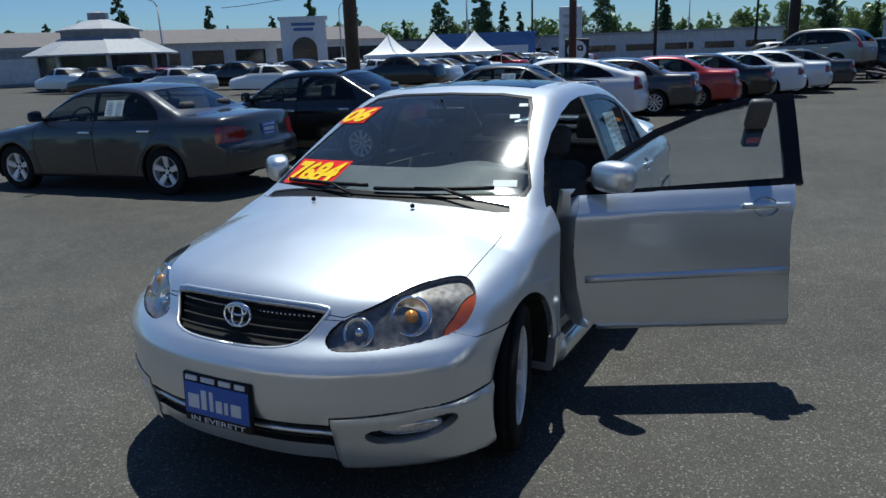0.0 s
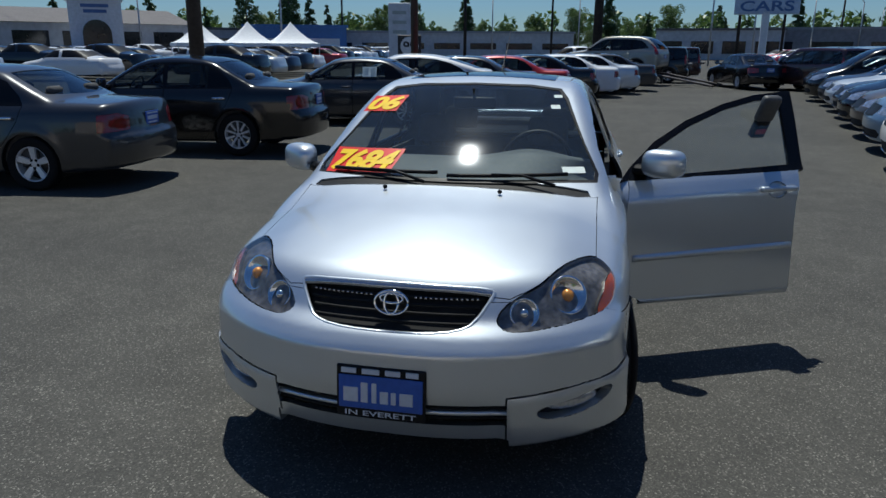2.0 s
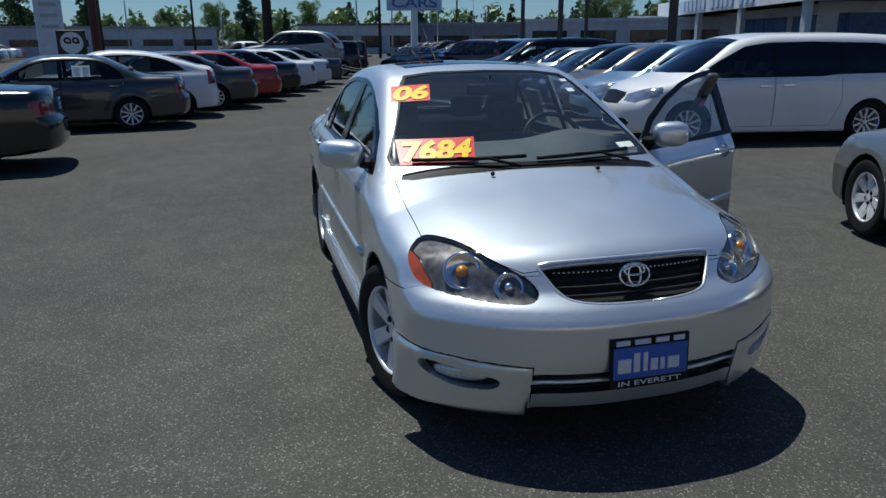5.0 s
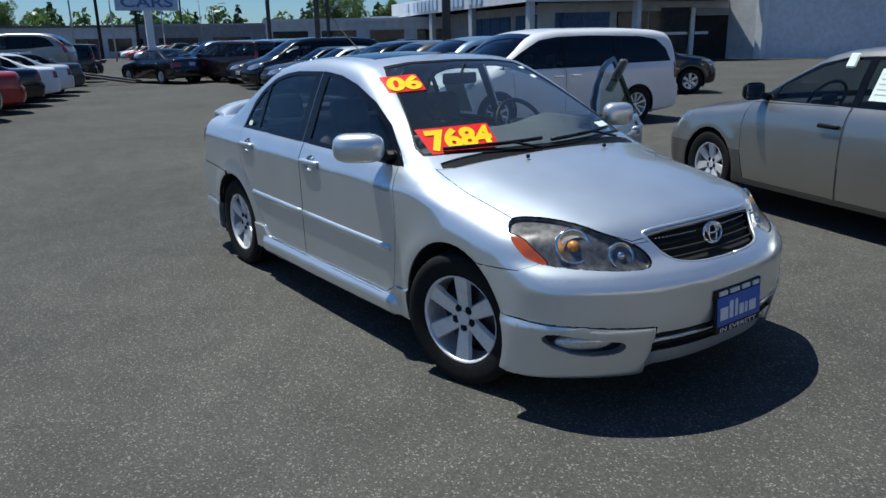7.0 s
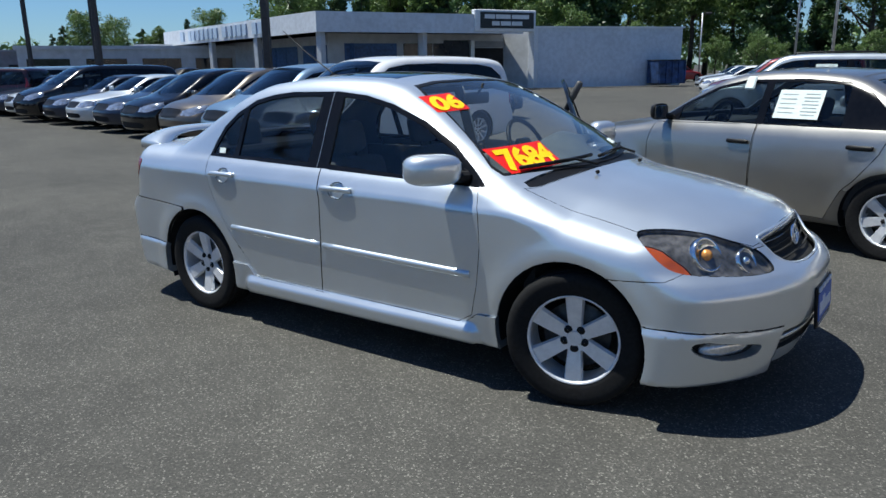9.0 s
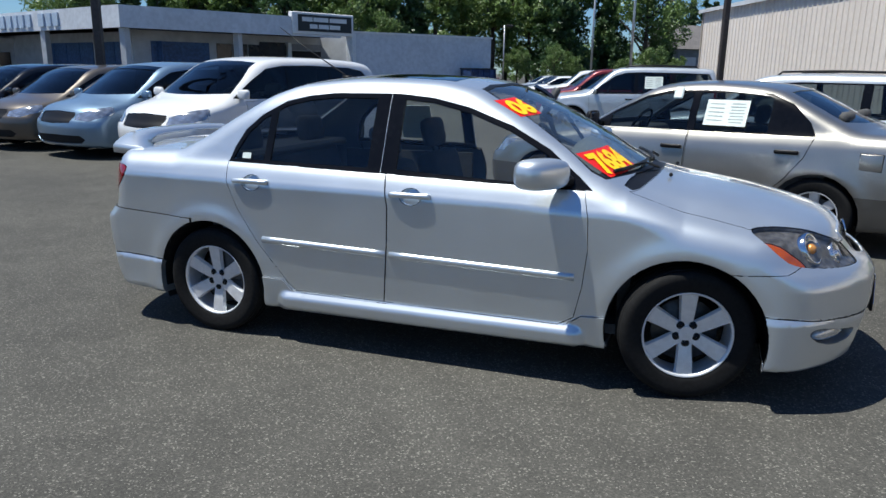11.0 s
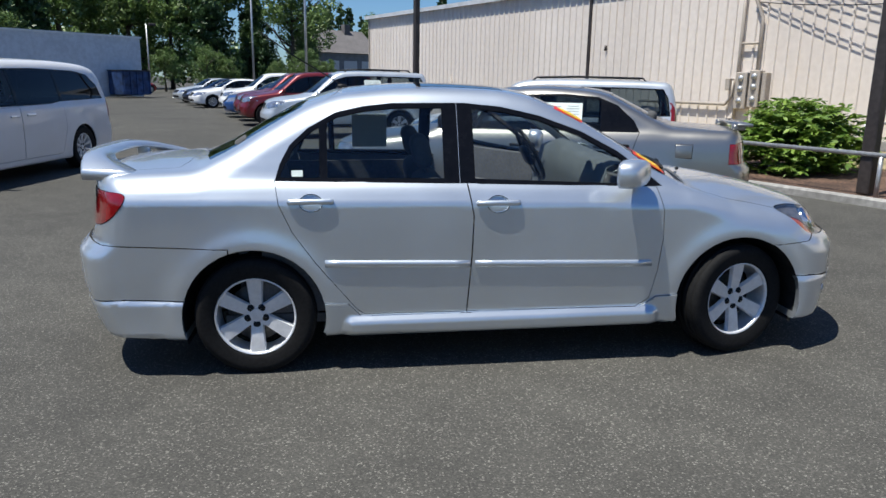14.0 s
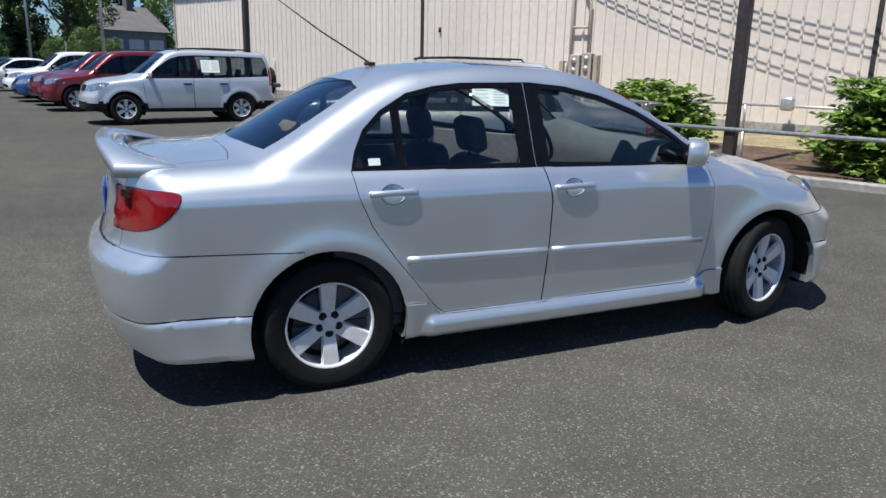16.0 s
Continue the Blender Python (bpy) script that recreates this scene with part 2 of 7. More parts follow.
# ---- car bodies: a rounded solid between a top, two sides, a nose, a tail and a floor ----
def curve(pts):
    """Smooth curve through points (monotone cubic), vectorised."""
    px, py = (np.array(c, float) for c in zip(*sorted(pts)))
    h = np.diff(px)
    d = np.diff(py) / h
    m = np.zeros_like(px)
    m[0], m[-1] = d[0], d[-1]
    for i in range(1, len(px) - 1):
        if d[i - 1] * d[i] > 0:
            w1, w2 = 2 * h[i] + h[i - 1], h[i] + 2 * h[i - 1]
            m[i] = (w1 + w2) / (w1 / d[i - 1] + w2 / d[i])

    def at(x):
        x = np.clip(x, px[0], px[-1])
        i = np.clip(np.searchsorted(px, x) - 1, 0, len(h) - 1)
        t = (x - px[i]) / h[i]
        t2, t3 = t * t, t * t * t
        return (2 * t3 - 3 * t2 + 1) * py[i] + (t3 - 2 * t2 + t) * h[i] * m[i] + (3 * t2 - 2 * t3) * py[i + 1] + (t3 - t2) * h[i] * m[i + 1]
    return at


def smax(a, b, r):
    h = np.maximum(r - np.abs(a - b), 0) / r
    return np.maximum(a, b) + h * h * r * 0.25


def solid(s):
    """The signed measure of a car body: below 0 inside. s: the body's curves."""
    top, nose, tail, side, plan = (curve(s[k]) for k in ("top", "nose", "tail", "side", "plan"))
    bend, crown, belt = curve(s["bend"]), curve(s["crown"]), curve(s["belt"])
    flo = curve(s["floor"])
    half, kit = s["half"], s.get("kit")
    kit_line = curve(kit) if kit else None

    def f(x, y, z):
        ay = np.abs(y)
        xb = x + bend(x) * ay * ay
        slope = (top(xb + 0.02) - top(xb - 0.02)) / 0.04
        f1 = (z - top(xb) + crown(x) * ay * ay) / np.sqrt(1 + slope * slope)
        zr = z - (belt(x) - 0.97)
        yy = half * plan(x) * side(zr)
        if kit:
            low = np.clip((kit_line(x) - z) / 0.26, 0, 1)
            ends = np.clip((np.abs(x) - 1.42) / 0.06, 0, 1)
            yy = yy + ends * (0.012 * np.clip(low * 14, 0, 1) + 0.026 * low ** 1.8)
            sill = np.clip((0.305 - z) / 0.05, 0, 1) * (1 - np.clip((np.abs(x) - 0.80) / 0.06, 0, 1))
            yy = yy + 0.030 * sill * sill * (3 - 2 * sill)
            f1 = f1 + 0.08 * (ay - 0.56 + np.sqrt((ay - 0.56) ** 2 + 0.0036)) * np.clip((x - 1.0) / 0.25, 0, 1)
        for ax in s["axles"]:
            rr = np.sqrt((x - ax) ** 2 + (z - s["hub"]) ** 2)
            yy = yy + s["flare"] * np.exp(-((rr - s["arch"] - 0.02) / 0.07) ** 2) * (z < 0.9)
        f2 = (ay - yy) * 0.96
        q = ay / half
        f3 = (x - (nose(z) - s["nose_round"] * q ** s["nose_pow"])) / np.sqrt(1 + (s["nose_round"] * 2.2 * q ** 1.6) ** 2)
        f4 = ((tail(z) + s["tail_round"] * q ** s["tail_pow"]) - x) / np.sqrt(1 + (s["tail_round"] * 2.2 * q ** 1.8) ** 2)
        if kit:
            f3 = f3 - (0.010 * np.clip(low * 14, 0, 1) + 0.024 * low ** 1.8) * np.clip((ay - 0.40) / 0.05, 0, 1)
            f4 = f4 - 0.008 * np.clip(low * 14, 0, 1) - 0.030 * low ** 1.8
        f5 = flo(x) - z
        g = smax(f1, f2, s.get("edge", 0.09))
        g = smax(g, f3, 0.07)
        g = smax(g, f4, 0.07)
        return smax(g, f5, 0.018 if kit else 0.05)
    return f


def gradient(f, p, e=0.004):
    x, y, z = p.T
    g = np.stack([f(x + e, y, z) - f(x - e, y, z), f(x, y + e, z) - f(x, y - e, z), f(x, y, z + e) - f(x, y, z - e)], 1)
    return g / np.maximum(np.linalg.norm(g, axis=1, keepdims=True), 1e-9)


def skin(f, lo, hi, h):
    """The surface f = 0 as quads (surface nets), drawn onto the true surface."""
    xs, ys, zs = (np.arange(a, b + h, h) for a, b in zip(lo, hi))
    v = f(*np.meshgrid(xs, ys, zs, indexing="ij"))
    neg = v < 0
    nx, ny, nz = v.shape
    acc = np.zeros((nx - 1, ny - 1, nz - 1, 3))
    cnt = np.zeros((nx - 1, ny - 1, nz - 1))
    cor = [(i, j, k) for i in (0, 1) for j in (0, 1) for k in (0, 1)]
    for a in cor:
        for b in cor:
            if a < b and sum(abs(p - q) for p, q in zip(a, b)) == 1:
                va = v[a[0]:nx - 1 + a[0], a[1]:ny - 1 + a[1], a[2]:nz - 1 + a[2]]
                vb = v[b[0]:nx - 1 + b[0], b[1]:ny - 1 + b[1], b[2]:nz - 1 + b[2]]
                hit = (va < 0) != (vb < 0)
                t = np.where(hit, va / np.where(hit, va - vb, 1), 0)
                for d in range(3):
                    acc[..., d] += np.where(hit, a[d] + t * (b[d] - a[d]), 0)
                cnt += hit
    on = cnt > 0
    idx = np.full(on.shape, -1)
    idx[on] = np.arange(on.sum())
    c = np.argwhere(on)
    p = (c + acc[on] / cnt[on][:, None]) * h + np.array([xs[0], ys[0], zs[0]])
    quads = []
    for d in range(3):
        sl = [slice(None)] * 3
        sl[d] = slice(0, -1)
        sr = [slice(None)] * 3
        sr[d] = slice(1, None)
        a, b = neg[tuple(sl)], neg[tuple(sr)]
        e1, e2 = (d + 1) % 3, (d + 2) % 3
        for flip, mask in ((False, a & ~b), (True, ~a & b)):
            q = np.argwhere(mask)
            q = q[(q[:, e1] > 0) & (q[:, e2] > 0)]
            o = []
            for s1, s2 in ((-1, -1), (0, -1), (0, 0), (-1, 0)):
                w = q.copy()
                w[:, e1] += s1
                w[:, e2] += s2
                o.append(idx[w[:, 0], w[:, 1], w[:, 2]])
            o = np.stack(o if not flip else o[::-1], 1)
            quads.append(o)
    quads = np.concatenate(quads)
    for _ in range(3):
        g = gradient(f, p)
        p = p - np.clip(f(*p.T), -h, h)[:, None] * g
    return p, quads


def inside(poly, a, b):
    r = False
    for (x1, y1), (x2, y2) in zip(poly, poly[1:] + poly[:1]):
        if (y1 > b) != (y2 > b) and a < (x2 - x1) * (b - y1) / (y2 - y1) + x1:
            r = not r
    return r


class Shell:
    """A body skin from which panels, panes and lamps are cut along outlines."""

    def __init__(self, f, lo, hi, h):
        self.f, self.h = f, h
        p, q = skin(f, lo, hi, h)
        self.bm = bmesh.new()
        vs = [self.bm.verts.new(x) for x in p]
        for a in q:
            try:
                self.bm.faces.new([vs[i] for i in a])
            except ValueError:
                pass
        self.bm.normal_update()

    def cut(self, poly, turn=90.0, test=None):
        """The faces inside an outline, as seen along the level direction that is `turn` degrees from +x (None: from above);
        outline points are (across, up), across being to the left of that direction."""
        bm = self.bm
        if turn is None:
            u, w, d = Vector((1, 0, 0)), Vector((0, 1, 0)), Vector((0, 0, 1))
        else:
            a = radians(turn)
            d = Vector((math.cos(a), math.sin(a), 0))
            u, w = Vector((-d.y, d.x, 0)), Vector((0, 0, 1))
        x0, x1 = min(p[0] for p in poly), max(p[0] for p in poly)
        y0, y1 = min(p[1] for p in poly), max(p[1] for p in poly)
        pad = self.h * 1.5
        zone = []
        for fc in bm.faces:
            c = fc.calc_center_median()
            a, b = c.dot(u), c.dot(w)
            if x0 - 2 * pad < a < x1 + 2 * pad and y0 - 2 * pad < b < y1 + 2 * pad and (test is None or test(c, fc.normal)):
                zone.append(fc)
        if not zone:
            return []
        # cut in a small mesh of its own, then put the pieces back
        tmp, there, back = bmesh.new(), {}, {}
        for fc in zone:
            for v in fc.verts:
                if v not in there:
                    there[v] = tmp.verts.new(v.co)
            tmp.faces.new([there[v] for v in fc.verts])
        for v, q in there.items():
            back[q] = v
        for (ax, ay), (bx, by) in zip(poly, poly[1:] + poly[:1]):
            sx0, sx1, sy0, sy1 = min(ax, bx) - pad, max(ax, bx) + pad, min(ay, by) - pad, max(ay, by) + pad
            no = u * (by - ay) - w * (bx - ax)
            if no.length < 1e-7:
                continue
            geom = set()
            for fc in tmp.faces:
                c = fc.calc_center_median()
                if sx0 < c.dot(u) < sx1 and sy0 < c.dot(w) < sy1:
                    geom.add(fc)
                    geom.update(fc.edges)
                    geom.update(fc.verts)
            if geom:
                bmesh.ops.bisect_plane(tmp, geom=list(geom), dist=1e-5, plane_co=u * ax + w * ay, plane_no=no.normalized())
        bmesh.ops.delete(bm, geom=zone, context="FACES_ONLY")
        cand = []
        for fc in tmp.faces:
            loop = []
            for v in fc.verts:
                if v not in back:
                    back[v] = bm.verts.new(v.co)
                loop.append(back[v])
            try:
                cand.append(bm.faces.new(loop))
            except ValueError:
                pass
        for fc in cand:
            fc.normal_update()
        tmp.free()
        out = []
        for fc in cand:
            c = fc.calc_center_median()
            if inside(poly, c.dot(u), c.dot(w)):
                out.append(fc)
        return out

    def take(self, faces, name, mat, parent, gap=0.002, lip=0.012, lift=0.0, label="", move=None, keep=False, gap_shade=None):
        """Faces out of the skin as one panel: a gap round it, edges that turn inwards, true normals."""
        if not faces:
            return None
        fs = set(faces)
        ids, vs = {}, []
        for fc in faces:
            for v in fc.verts:
                if v not in ids:
                    ids[v] = len(vs)
                    vs.append(v)
        p = np.array([v.co for v in vs])
        n = gradient(self.f, p)
        bnd = [e for fc in faces for e in fc.edges if sum(1 for g in e.link_faces if g in fs) == 1]
        pull = {}
        for e in bnd:
            fc = next(g for g in e.link_faces if g in fs)
            a, b = e.verts
            t = (b.co - a.co).normalized()
            c = fc.calc_center_median() - a.co
            s = c - t * c.dot(t)
            if s.length > 1e-7:
                s.normalize()
                for v in (a, b):
                    pull.setdefault(v, []).append(s)
        base = p.copy()
        for v, ss in pull.items():
            s = sum(ss, Vector())
            if s.length > 1e-6:
                base[ids[v]] += np.array(s.normalized()) * gap
        pts = base + n * lift
        faces_i = [[ids[v] for v in fc.verts] for fc in faces]
        verts, norms, polys = [tuple(a) for a in pts], [tuple(a) for a in n], list(faces_i)
        if lip:
            for e in bnd:
                fc = next(g for g in e.link_faces if g in fs)
                lo = [l for l in fc.loops if l.edge == e][0]
                a, b = ids[lo.vert], ids[lo.link_loop_next.vert]
                out = -np.array(sum(pull.get(vs[a], [Vector((0, 0, 0))]), Vector()).normalized()) * (1 if lip > 0 else -1)
                k = len(verts)
                for i in (b, a):
                    verts.append(tuple(pts[i]))
                verts.append(tuple(pts[a] - n[a] * lip))
                verts.append(tuple(pts[b] - n[b] * lip))
                norms += [tuple(out)] * 4
                polys.append([k, k + 1, k + 2, k + 3])
        if not keep:
            bmesh.ops.delete(self.bm, geom=list(faces), context="FACES")
        if move is not None:
            verts = [tuple(move @ Vector(v)) for v in verts]
            r = move.to_3x3()
            norms = [tuple(r @ Vector(v)) for v in norms]
        ob = link_mesh(name, verts, polys, [mat, gap_shade] if gap_shade else mat, parent, label, True, norms)
        # Second material blackens the turned-in edges, painting the shade inside panel gaps.
        if gap_shade:
            ob.data.polygons.foreach_set("material_index", [0] * len(faces) + [1] * (len(polys) - len(faces)))
        return ob

    def drop(self, faces):
        bmesh.ops.delete(self.bm, geom=list(faces), context="FACES")


def circle(cx, cz, r, n=28, a0=0.0, a1=360.0):
    return [(cx + r * math.cos(radians(a0 + (a1 - a0) * k / n)), cz + r * math.sin(radians(a0 + (a1 - a0) * k / n))) for k in range(n if a1 - a0 >= 360 else n + 1)]


def side_test(s, y=0.3):
    """Faces of one side: s = -1 the right, +1 the left."""
    return lambda c, n: c.y * s > y and n.y * s > 0.25


def mirrored(poly, s):
    return poly if s < 0 else [(-a, b) for a, b in poly]

# ---- body curves: x forwards from the middle of the wheelbase, z up from the ground ----
SPORT_SEDAN = dict(
    half=0.865, axles=(1.295, -1.29), hub=0.305, arch=0.355, flare=0.016, tyre=0.308, rim=0.205, track=0.745, width=0.20,
    top=[(-2.35, 0.96), (-2.14, 1.045), (-1.9, 1.06), (-1.66, 1.075), (-1.52, 1.13), (-1.25, 1.275), (-1.0, 1.395), (-0.8, 1.445), (-0.4, 1.47),
         (0.0, 1.455), (0.2, 1.425), (0.41, 1.345), (0.75, 1.165), (1.0, 1.02), (1.09, 0.98), (1.2, 0.955), (1.5, 0.905), (1.8, 0.835), (1.96, 0.78), (2.1, 0.7)],
    kit=[(-2.4, 0.39), (-2.16, 0.398), (-1.95, 0.415), (-1.5, 0.405), (1.5, 0.438), (1.72, 0.435), (1.88, 0.423), (2.075, 0.402), (2.2, 0.398)],
    nose=[(0.1, 2.02), (0.2, 2.07), (0.3, 2.105), (0.45, 2.14), (0.55, 2.14), (0.6, 2.11), (0.66, 2.03), (0.72, 1.995), (0.78, 1.965), (0.84, 1.9), (1.0, 1.6), (1.5, 1.2)],
    tail=[(0.1, -2.1), (0.2, -2.16), (0.35, -2.23), (0.5, -2.265), (0.62, -2.27), (0.66, -2.24), (0.7, -2.205), (0.85, -2.175), (1.0, -2.15), (1.1, -2.1), (1.5, -1.9)],
    side=[(0.0, 0.945), (0.2, 0.958), (0.35, 0.970), (0.5, 0.979), (0.65, 0.983), (0.78, 0.985), (0.845, 0.985), (0.866, 0.981), (0.895, 0.966), (0.935, 0.941), (0.975, 0.907), (1.05, 0.868), (1.2, 0.797), (1.4, 0.69), (1.6, 0.58)],
    plan=[(-2.3, 0.94), (-1.8, 0.975), (-1.2, 0.995), (0.0, 1.0), (1.0, 0.995), (1.5, 0.985), (2.2, 0.95)],
    bend=[(-2.3, -0.05), (-1.7, -0.16), (-1.0, -0.10), (-0.3, 0.0), (0.2, 0.14), (0.9, 0.17), (1.2, 0.16), (2.2, 0.1)],
    crown=[(-2.3, 0.05), (-1.7, 0.07), (-0.9, 0.11), (0.2, 0.10), (1.0, 0.09), (1.3, 0.11), (2.1, 0.14)],
    belt=[(-2.3, 1.02), (-1.1, 1.0), (0.0, 0.975), (0.9, 0.945), (1.6, 0.90), (2.2, 0.86)],
    floor=[(-2.3, 0.25), (-1.7, 0.215), (-0.9, 0.205), (0.9, 0.205), (1.6, 0.198), (1.9, 0.19), (2.2, 0.19)],
    nose_round=0.40, nose_pow=2.6, tail_round=0.26, tail_pow=2.8, edge=0.08)

SEDAN = dict(
    half=0.885, axles=(1.335, -1.335), hub=0.315, arch=0.36, flare=0.012, tyre=0.318, rim=0.205, track=0.765, width=0.20,
    top=[(-2.5, 0.92), (-2.3, 1.02), (-2.0, 1.04), (-1.7, 1.055), (-1.5, 1.13), (-1.2, 1.27), (-0.95, 1.375), (-0.75, 1.41), (-0.3, 1.43),
         (0.1, 1.41), (0.3, 1.375), (0.6, 1.245), (0.95, 1.06), (1.1, 0.985), (1.25, 0.95), (1.6, 0.90), (2.0, 0.82), (2.15, 0.76), (2.3, 0.66)],
    nose=[(0.1, 2.1), (0.2, 2.2), (0.35, 2.27), (0.5, 2.28), (0.58, 2.26), (0.64, 2.2), (0.7, 2.16), (0.78, 2.11), (0.86, 2.0), (1.0, 1.6), (1.5, 1.2)],
    tail=[(0.1, -2.3), (0.2, -2.38), (0.35, -2.46), (0.5, -2.48), (0.62, -2.47), (0.68, -2.42), (0.85, -2.39), (1.0, -2.35), (1.1, -2.3), (1.5, -2.0)],
    side=[(0.0, 0.93), (0.2, 0.96), (0.4, 0.985), (0.6, 0.99), (0.78, 0.978), (0.88, 0.955), (0.95, 0.92), (1.0, 0.885), (1.2, 0.80), (1.4, 0.69), (1.6, 0.58)],
    plan=[(-2.4, 0.93), (-1.8, 0.975), (-1.2, 0.995), (0.0, 1.0), (1.0, 0.995), (1.6, 0.98), (2.3, 0.94)],
    bend=[(-2.4, -0.05), (-1.7, -0.15), (-1.0, -0.10), (-0.3, 0.0), (0.2, 0.2), (0.9, 0.28), (1.2, 0.22), (2.2, 0.1)],
    crown=[(-2.4, 0.05), (-1.7, 0.07), (-0.9, 0.10), (0.2, 0.10), (1.0, 0.09), (1.3, 0.10), (2.2, 0.12)],
    belt=[(-2.4, 0.99), (-1.1, 0.97), (0.0, 0.95), (0.9, 0.93), (1.6, 0.88), (2.3, 0.84)],
    floor=[(-2.4, 0.28), (-1.7, 0.22), (1.6, 0.20), (2.3, 0.24)],
    nose_round=0.34, nose_pow=2.8, tail_round=0.22, tail_pow=3.0, edge=0.08,
    dlo=[(-1.28, 0.98), (-1.22, 1.09), (-1.05, 1.24), (-0.85, 1.32), (-0.5, 1.345), (0.05, 1.33), (0.3, 1.27), (0.6, 1.12), (0.86, 0.96)],
    panes=[(-0.88, 0.985, -0.23), (-0.16, 0.975, 0.62)], posts=(-0.2, 0.055), quarter=-0.93,
    doors=[[(-1.28, 0.98), (-1.22, 0.8), (-1.08, 0.6), (-0.98, 0.5), (-0.86, 0.26), (-0.19, 0.26), (-0.19, 0.97)],
           [(-0.185, 0.97), (-0.185, 0.26), (0.84, 0.26), (0.9, 0.5), (0.92, 0.75), (0.88, 0.94)]],
    handles=[(-1.08, 0.84), (-0.06, 0.82)],
    front_glass=[(0, 0.985), (0.35, 0.99), (0.68, 1.01), (0.62, 1.15), (0.545, 1.34), (0.3, 1.365), (0, 1.37)],
    rear_glass=[(0, 1.085), (0.35, 1.09), (0.60, 1.10), (0.545, 1.24), (0.50, 1.335), (0.3, 1.35), (0, 1.355)],
    head=[(0.42, 0.60), (0.62, 0.58), (0.9, 0.64), (0.9, 0.77), (0.6, 0.76), (0.44, 0.70)],
    rear_lamp=[(0.48, 0.70), (0.9, 0.68), (0.9, 0.88), (0.62, 0.90), (0.46, 0.86)], grille=[(0.0, 0.57), (0.36, 0.58), (0.42, 0.70), (0.38, 0.735), (0.0, 0.745)],
    bumper=[(0.0, 0.30), (0.5, 0.31), (0.56, 0.36), (0.5, 0.43), (0.0, 0.44)])

MINIVAN = dict(
    half=0.985, axles=(1.5, -1.5), hub=0.34, arch=0.39, flare=0.012, tyre=0.345, rim=0.225, track=0.85, width=0.22,
    top=[(-2.7, 1.2), (-2.55, 1.35), (-2.45, 1.55), (-2.3, 1.66), (-1.9, 1.715), (-1.0, 1.745), (0.0, 1.74), (0.5, 1.70), (0.8, 1.62), (1.2, 1.40),
         (1.65, 1.14), (1.8, 1.08), (2.0, 1.03), (2.3, 0.94), (2.45, 0.86), (2.6, 0.74)],
    nose=[(0.1, 2.3), (0.2, 2.42), (0.35, 2.5), (0.55, 2.52), (0.66, 2.5), (0.74, 2.44), (0.86, 2.36), (0.95, 2.24), (1.1, 1.9), (1.8, 1.2)],
    tail=[(0.1, -2.5), (0.25, -2.6), (0.45, -2.65), (0.65, -2.65), (0.72, -2.6), (1.1, -2.58), (1.4, -2.52), (1.7, -2.42)],
    side=[(0.0, 0.93), (0.25, 0.965), (0.5, 0.985), (0.75, 0.988), (0.95, 0.975), (1.02, 0.955), (1.08, 0.93), (1.3, 0.875), (1.55, 0.795), (1.8, 0.70)],
    plan=[(-2.6, 0.95), (-1.8, 0.985), (0.0, 1.0), (1.4, 0.985), (2.4, 0.93)],
    bend=[(-2.6, -0.05), (-1.7, -0.05), (0.2, 0.06), (1.2, 0.22), (1.7, 0.22), (2.5, 0.1)],
    crown=[(-2.6, 0.05), (0.2, 0.07), (1.0, 0.08), (2.5, 0.12)],
    belt=[(-2.6, 1.02), (-1.1, 1.0), (0.0, 0.99), (1.2, 0.97), (2.5, 0.90)],
    floor=[(-2.6, 0.28), (-1.9, 0.2), (1.9, 0.2), (2.6, 0.24)],
    nose_round=0.40, nose_pow=2.8, tail_round=0.16, tail_pow=3.4, edge=0.11,
    dlo=[(-2.32, 1.12), (-2.22, 1.35), (-2.0, 1.52), (-1.6, 1.575), (-0.5, 1.60), (0.2, 1.585), (0.6, 1.53), (1.0, 1.33), (1.42, 1.07), (0.9, 1.055), (-0.7, 1.075), (-0.95, 1.10)],
    panes=[(-2.3, 1.0, -1.05), (-0.98, 1.0, 0.08), (0.15, 1.0, 1.05)], posts=None, quarter=None,
    doors=[[(-0.98, 1.08), (-1.02, 0.7), (-0.85, 0.3), (0.12, 0.3), (0.12, 1.06)], [(0.125, 1.06), (0.125, 0.3), (1.08, 0.3), (1.16, 0.6), (1.2, 1.02)]],
    handles=[(-0.1, 0.93), (0.28, 0.92)],
    front_glass=[(0, 1.12), (0.4, 1.125), (0.80, 1.14), (0.74, 1.35), (0.62, 1.63), (0.3, 1.655), (0, 1.66)],
    rear_glass=[(0, 1.12), (0.4, 1.12), (0.76, 1.14), (0.72, 1.4), (0.66, 1.56), (0.3, 1.58), (0, 1.58)],
    head=[(0.5, 0.70), (0.75, 0.68), (0.98, 0.80), (0.98, 0.95), (0.74, 0.90), (0.5, 0.80)],
    rear_lamp=[(0.74, 0.82), (0.99, 0.80), (0.99, 1.12), (0.86, 1.14), (0.76, 1.06)], grille=[(0.0, 0.63), (0.42, 0.65), (0.47, 0.78), (0.44, 0.83), (0.0, 0.85)],
    bumper=[(0.0, 0.28), (0.6, 0.29), (0.68, 0.36), (0.6, 0.43), (0.0, 0.44)])

